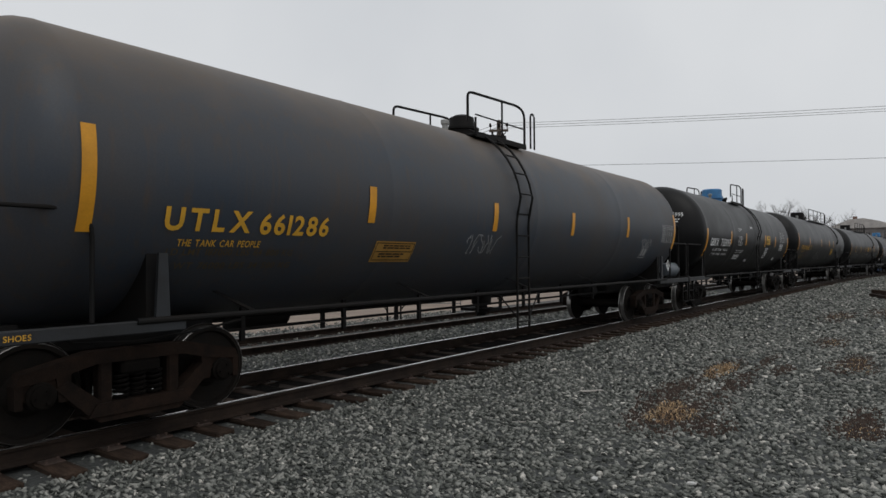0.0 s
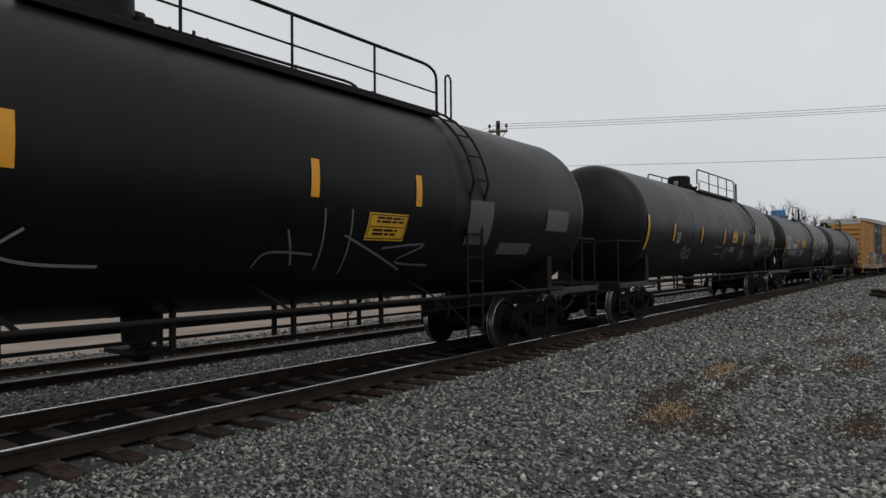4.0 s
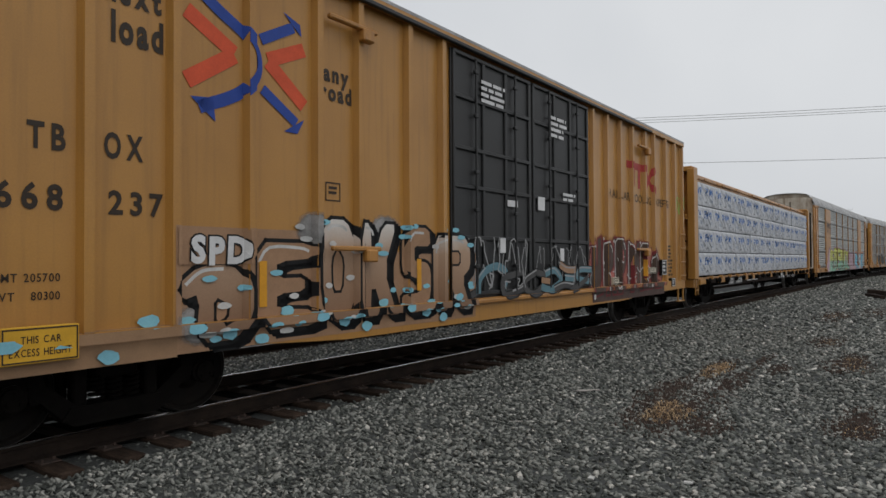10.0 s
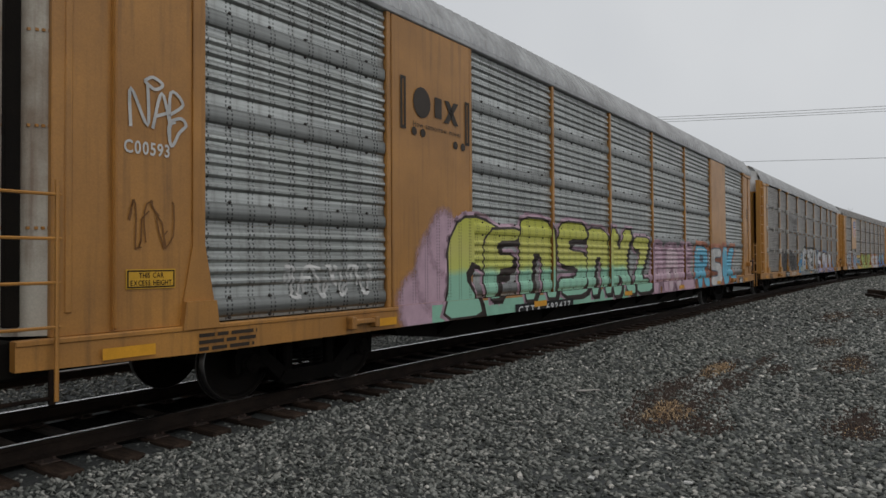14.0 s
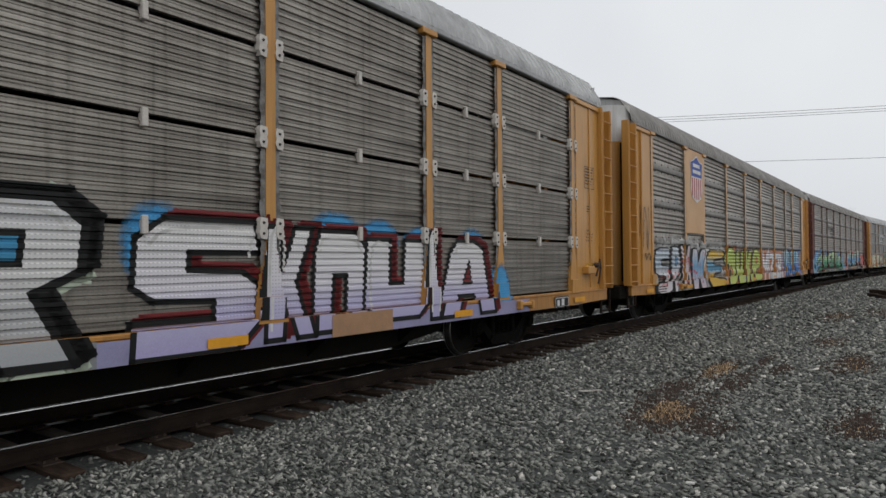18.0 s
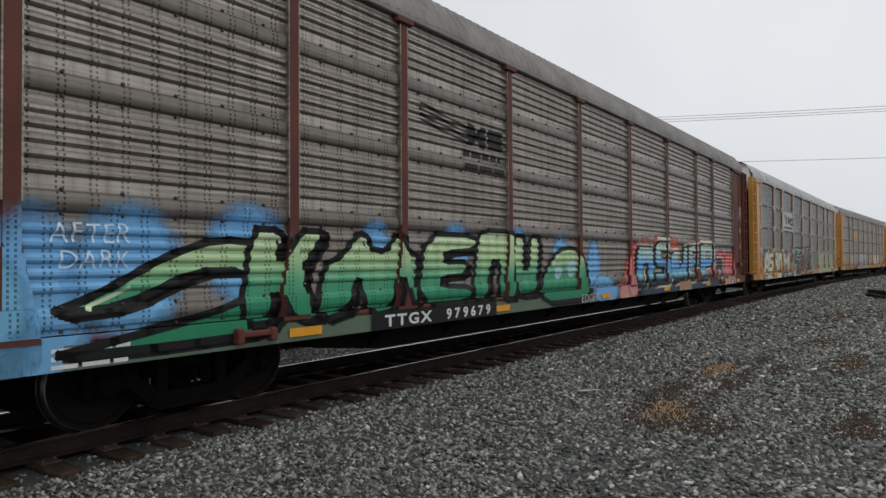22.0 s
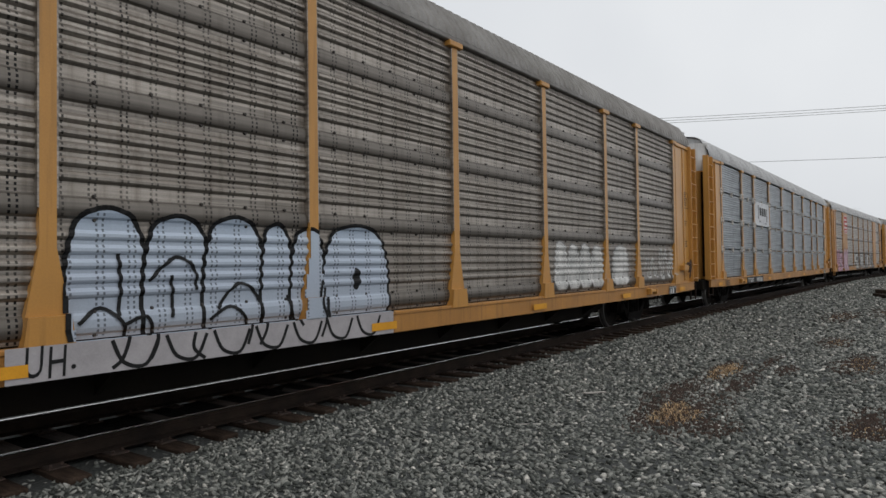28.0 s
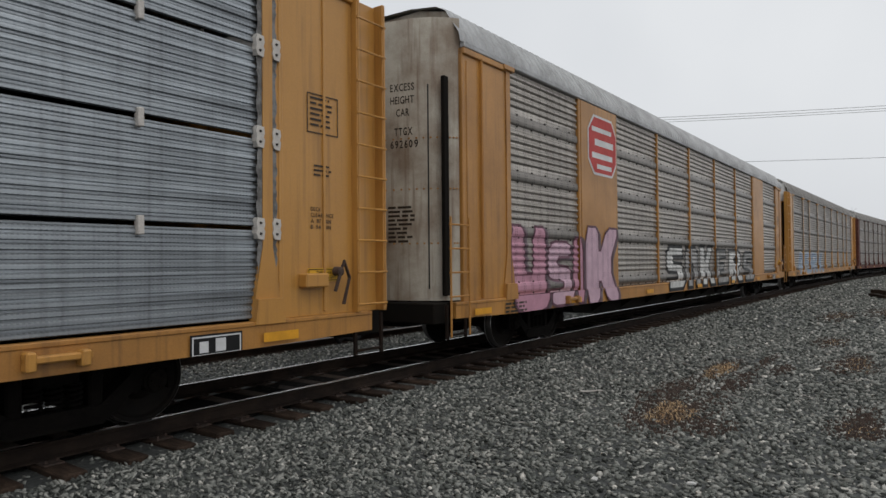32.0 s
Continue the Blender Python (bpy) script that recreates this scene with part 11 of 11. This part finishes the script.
bare_tree(158.3, 16.2, -0.4, 16.0, 41, 0.25, 5)
bare_tree(171.0, 9.0, -0.4, 13.5, 42, 0.25, 5)

# far house whose roof shows over the train
house = tagged(new("house"), "far grey house with a shallow gabled roof", "house")
house.location = (163.0, 1.5, -0.4)
part("wall", Build().box(-6, 6, -5, 7, 0, 8.2), GREYW, house)
part("roof", Build().slab([(-5.6, 8.2), (7.6, 8.2), (3.5, 10.0), (1.0, 10.2), (-1.5, 9.6)], -6.4, 6.4, "x"), BAND, house)
part("chimney", Build().box(-1.0, -0.2, 2.4, 3.2, 9.0, 10.9, 0.02), BRICK, house)

# distant woods close the horizon
rng = random.Random(12)
b = Build()
for k in range(2600):
    a = rng.uniform(0, 2 * math.pi)
    r = rng.uniform(330, 420)
    x, y, hgt = r * math.cos(a), r * math.sin(a), rng.uniform(3, 7)
    n = Vector((-math.sin(a), math.cos(a), 0))
    w = rng.uniform(1.5, 4)
    p = Vector((x, y, -0.4))
    b.add([p - n * w, p + n * w, p + n * w * rng.uniform(0.2, 0.6) + Vector((0, 0, hgt)), p - n * w * rng.uniform(0.0, 0.6) + Vector((0, 0, hgt * rng.uniform(0.7, 1)))], [(0, 1, 2, 3)])
tagged(part("far_woods", b, material("far_bare_woods", (0.085, 0.080, 0.076), 0.95, 0, grain=0.15, size=0.05), smooth=0), "hazy bare woods along the horizon", "woods", kind="stuff")


# ---- small things lying beside the track ----
STRAW = material("dry_straw_grass", (0.46, 0.33, 0.19), 0.85, 0, (0.27, 0.165, 0.085), grain=0.15, size=5, bump=0, by_island=0.45)
DIRT = material("brown_dirt", (0.058, 0.036, 0.026), 0.95, 0, (0.034, 0.024, 0.019), grain=0.3, size=7, bump=0.7, fine=40)
LITTER = material("bleached_scrap_wood", (0.38, 0.36, 0.33), 0.85, 0, (0.24, 0.22, 0.20), grain=0.15, size=5, stretch=(0.4, 4, 4))


def dry_grass(x, y, rx, ry, n, seed, tall=0.10):
    rng = random.Random(seed)
    b = Build()
    for _ in range(n):
        a, q = rng.uniform(0, 6.3), math.sqrt(rng.random())
        p = Vector((x + rx * q * math.cos(a), y + ry * q * math.sin(a), -0.335))
        h, lean = tall * rng.uniform(0.35, 1.0) * (1.1 - 0.6 * q), rng.uniform(0, 6.3)
        out = Vector((math.cos(lean), math.sin(lean), 0)) * h * rng.uniform(0.4, 1.6)
        s = Vector((-math.sin(lean), math.cos(lean), 0)) * 0.0055
        mid, tip = p + out * 0.45 + Vector((0, 0, h * 0.8)), p + out + Vector((0, 0, h * rng.uniform(0.5, 1.0)))
        b.add([p - s, p + s, mid + s * 0.8, mid - s * 0.8, tip], [(0, 1, 2, 3), (3, 2, 4)])
    tagged(part("dry_grass", b, STRAW, smooth=0), "tuft of dry straw-coloured grass in the gravel", "grass", kind="stuff")


def dirt_patch(x, y, rx, ry, seed):
    """Crumbs of soil, thickest in the middle, over and between the stones."""
    rng = random.Random(seed)
    b = Build()
    for _ in range(int(1100 * rx * ry) + 120):
        a, q = rng.uniform(0, 6.3), rng.random() ** 0.7
        px, py, r = x + rx * q * math.cos(a), y + ry * q * math.sin(a), rng.uniform(0.014, 0.055) * (1.15 - 0.6 * q)
        turn = rng.uniform(0, 6.3)
        v = [(px + r * math.cos(turn + k * 1.57) * rng.uniform(0.8, 1.3), py + r * math.sin(turn + k * 1.57) * rng.uniform(0.8, 1.3), -0.345) for k in range(4)] + [(px, py, -0.312 + r * rng.uniform(0.3, 0.8))]
        b.add(v, [(0, 1, 4), (1, 2, 4), (2, 3, 4), (3, 0, 4)])
    tagged(part("dirt_patch", b, DIRT, smooth=0), "patch of brown dirt crumbs on the gravel", "dirt", kind="stuff")


for k, (x, y, rx, ry, n) in enumerate(((8.30, -4.75, 0.52, 0.30, 420), (8.75, -4.62, 0.30, 0.20, 130), (12.1, -4.45, 0.95, 0.20, 460), (14.6, -6.3, 0.6, 0.2, 120), (13.7, -6.3, 0.6, 0.3, 130), (25.6, -5.0, 1.6, 0.35, 260), (17.5, -5.6, 0.8, 0.25, 120), (8.7, -6.7, 0.35, 0.2, 70), (19.5, -7.3, 1.0, 0.4, 150), (28.0, -6.2, 1.6, 0.4, 140))):
    dry_grass(x, y, rx, ry, n, 60 + k, 0.13 if k < 3 else 0.09)
    dirt_patch(x + 0.1, y + 0.05, rx * 1.7, ry * 1.6, 80 + k)
for k, (x, y, rx, ry) in enumerate(((8.6, -4.75, 1.5, 0.60), (9.9, -4.3, 1.3, 0.40), (11.0, -4.9, 1.3, 0.24), (13.6, -4.9, 1.4, 0.14), (9.3, -6.7, 0.9, 0.22), (8.0, -5.3, 0.5, 0.3), (8.9, -6.75, 0.6, 0.25), (12.8, -5.3, 0.7, 0.2))):
    dirt_patch(x, y, rx, ry, 140 + k)
b = Build().box(-0.19, 0.19, -0.035, 0.035, 0, 0.02, 0.006)
board = tagged(part("scrap_board", b, LITTER), "short bleached board lying on the gravel", "board")
board.matrix_world = Matrix.Translation((9.05, -3.36, -0.30)) @ Matrix.Rotation(-0.5, 4, "Z") @ Matrix.Rotation(0.05, 4, "Y")
rng = random.Random(19)
stick_me = Build().tube([(-0.16, 0, 0), (-0.04, 0.02, 0.008), (0.15, -0.015, 0.0)], 0.008, 5).mesh("stick")
stick_me.materials.append(LITTER)
chip_me = Build().slab([(-0.045, -0.02), (0.03, -0.03), (0.05, 0.015), (-0.02, 0.03)], 0, 0.012, "z").mesh("litter_scrap")
chip_me.materials.append(I_SPRAYW)
for k in range(26):
    x, y = rng.uniform(5, 24), rng.uniform(-6.6, -2.2)
    if k < 16:
        ob = tagged(part("stick", stick_me, None), "dry broken stick on the gravel", "stick", "sticks on the gravel")
    else:
        ob = tagged(part("litter_scrap", chip_me, None), "small pale scrap of litter on the gravel", "litter", "scraps of litter")
    ob.matrix_world = Matrix.Translation((x, y, -0.295 - 0.035 * min(max((-y - 1.35) / 2.5, 0), 1) + 0.015)) @ Matrix.Rotation(rng.uniform(0, 3), 4, "Z")
for k, (x, y, a, z) in enumerate(((38.6, -5.5, 0.3, 0), (38.9, -5.9, 0.25, 0), (39.3, -6.35, 0.4, 0), (38.9, -5.75, 0.45, 0.19), (39.2, -6.2, 0.1, 0.19))):
    ob = tagged(part("old_tie", Build().box(-1.25, 1.25, -0.115, 0.115, 0, 0.19, 0.015), TIE), "old dark railway tie in a loose pile", "tie", "pile of old ties")
    ob.matrix_world = Matrix.Translation((x, y, -0.34 + z)) @ Matrix.Rotation(a, 4, "Z")
b = Build()
for k in range(6):
    b.box(7.93 + 0.09 * k, 8.03 + 0.09 * k, -0.778 + 0.002 * (k % 3), -0.768, -0.135 + 0.02 * (k % 2), -0.055 + 0.012 * (k % 3))
tagged(part("paint_mark", b, material("teal_marking_paint", (0.05, 0.20, 0.23), 0.6, 0, (0.03, 0.10, 0.12), grain=0.15, size=12), bpy.data.objects["rail"]), "teal paint mark on the rail web")

motions()
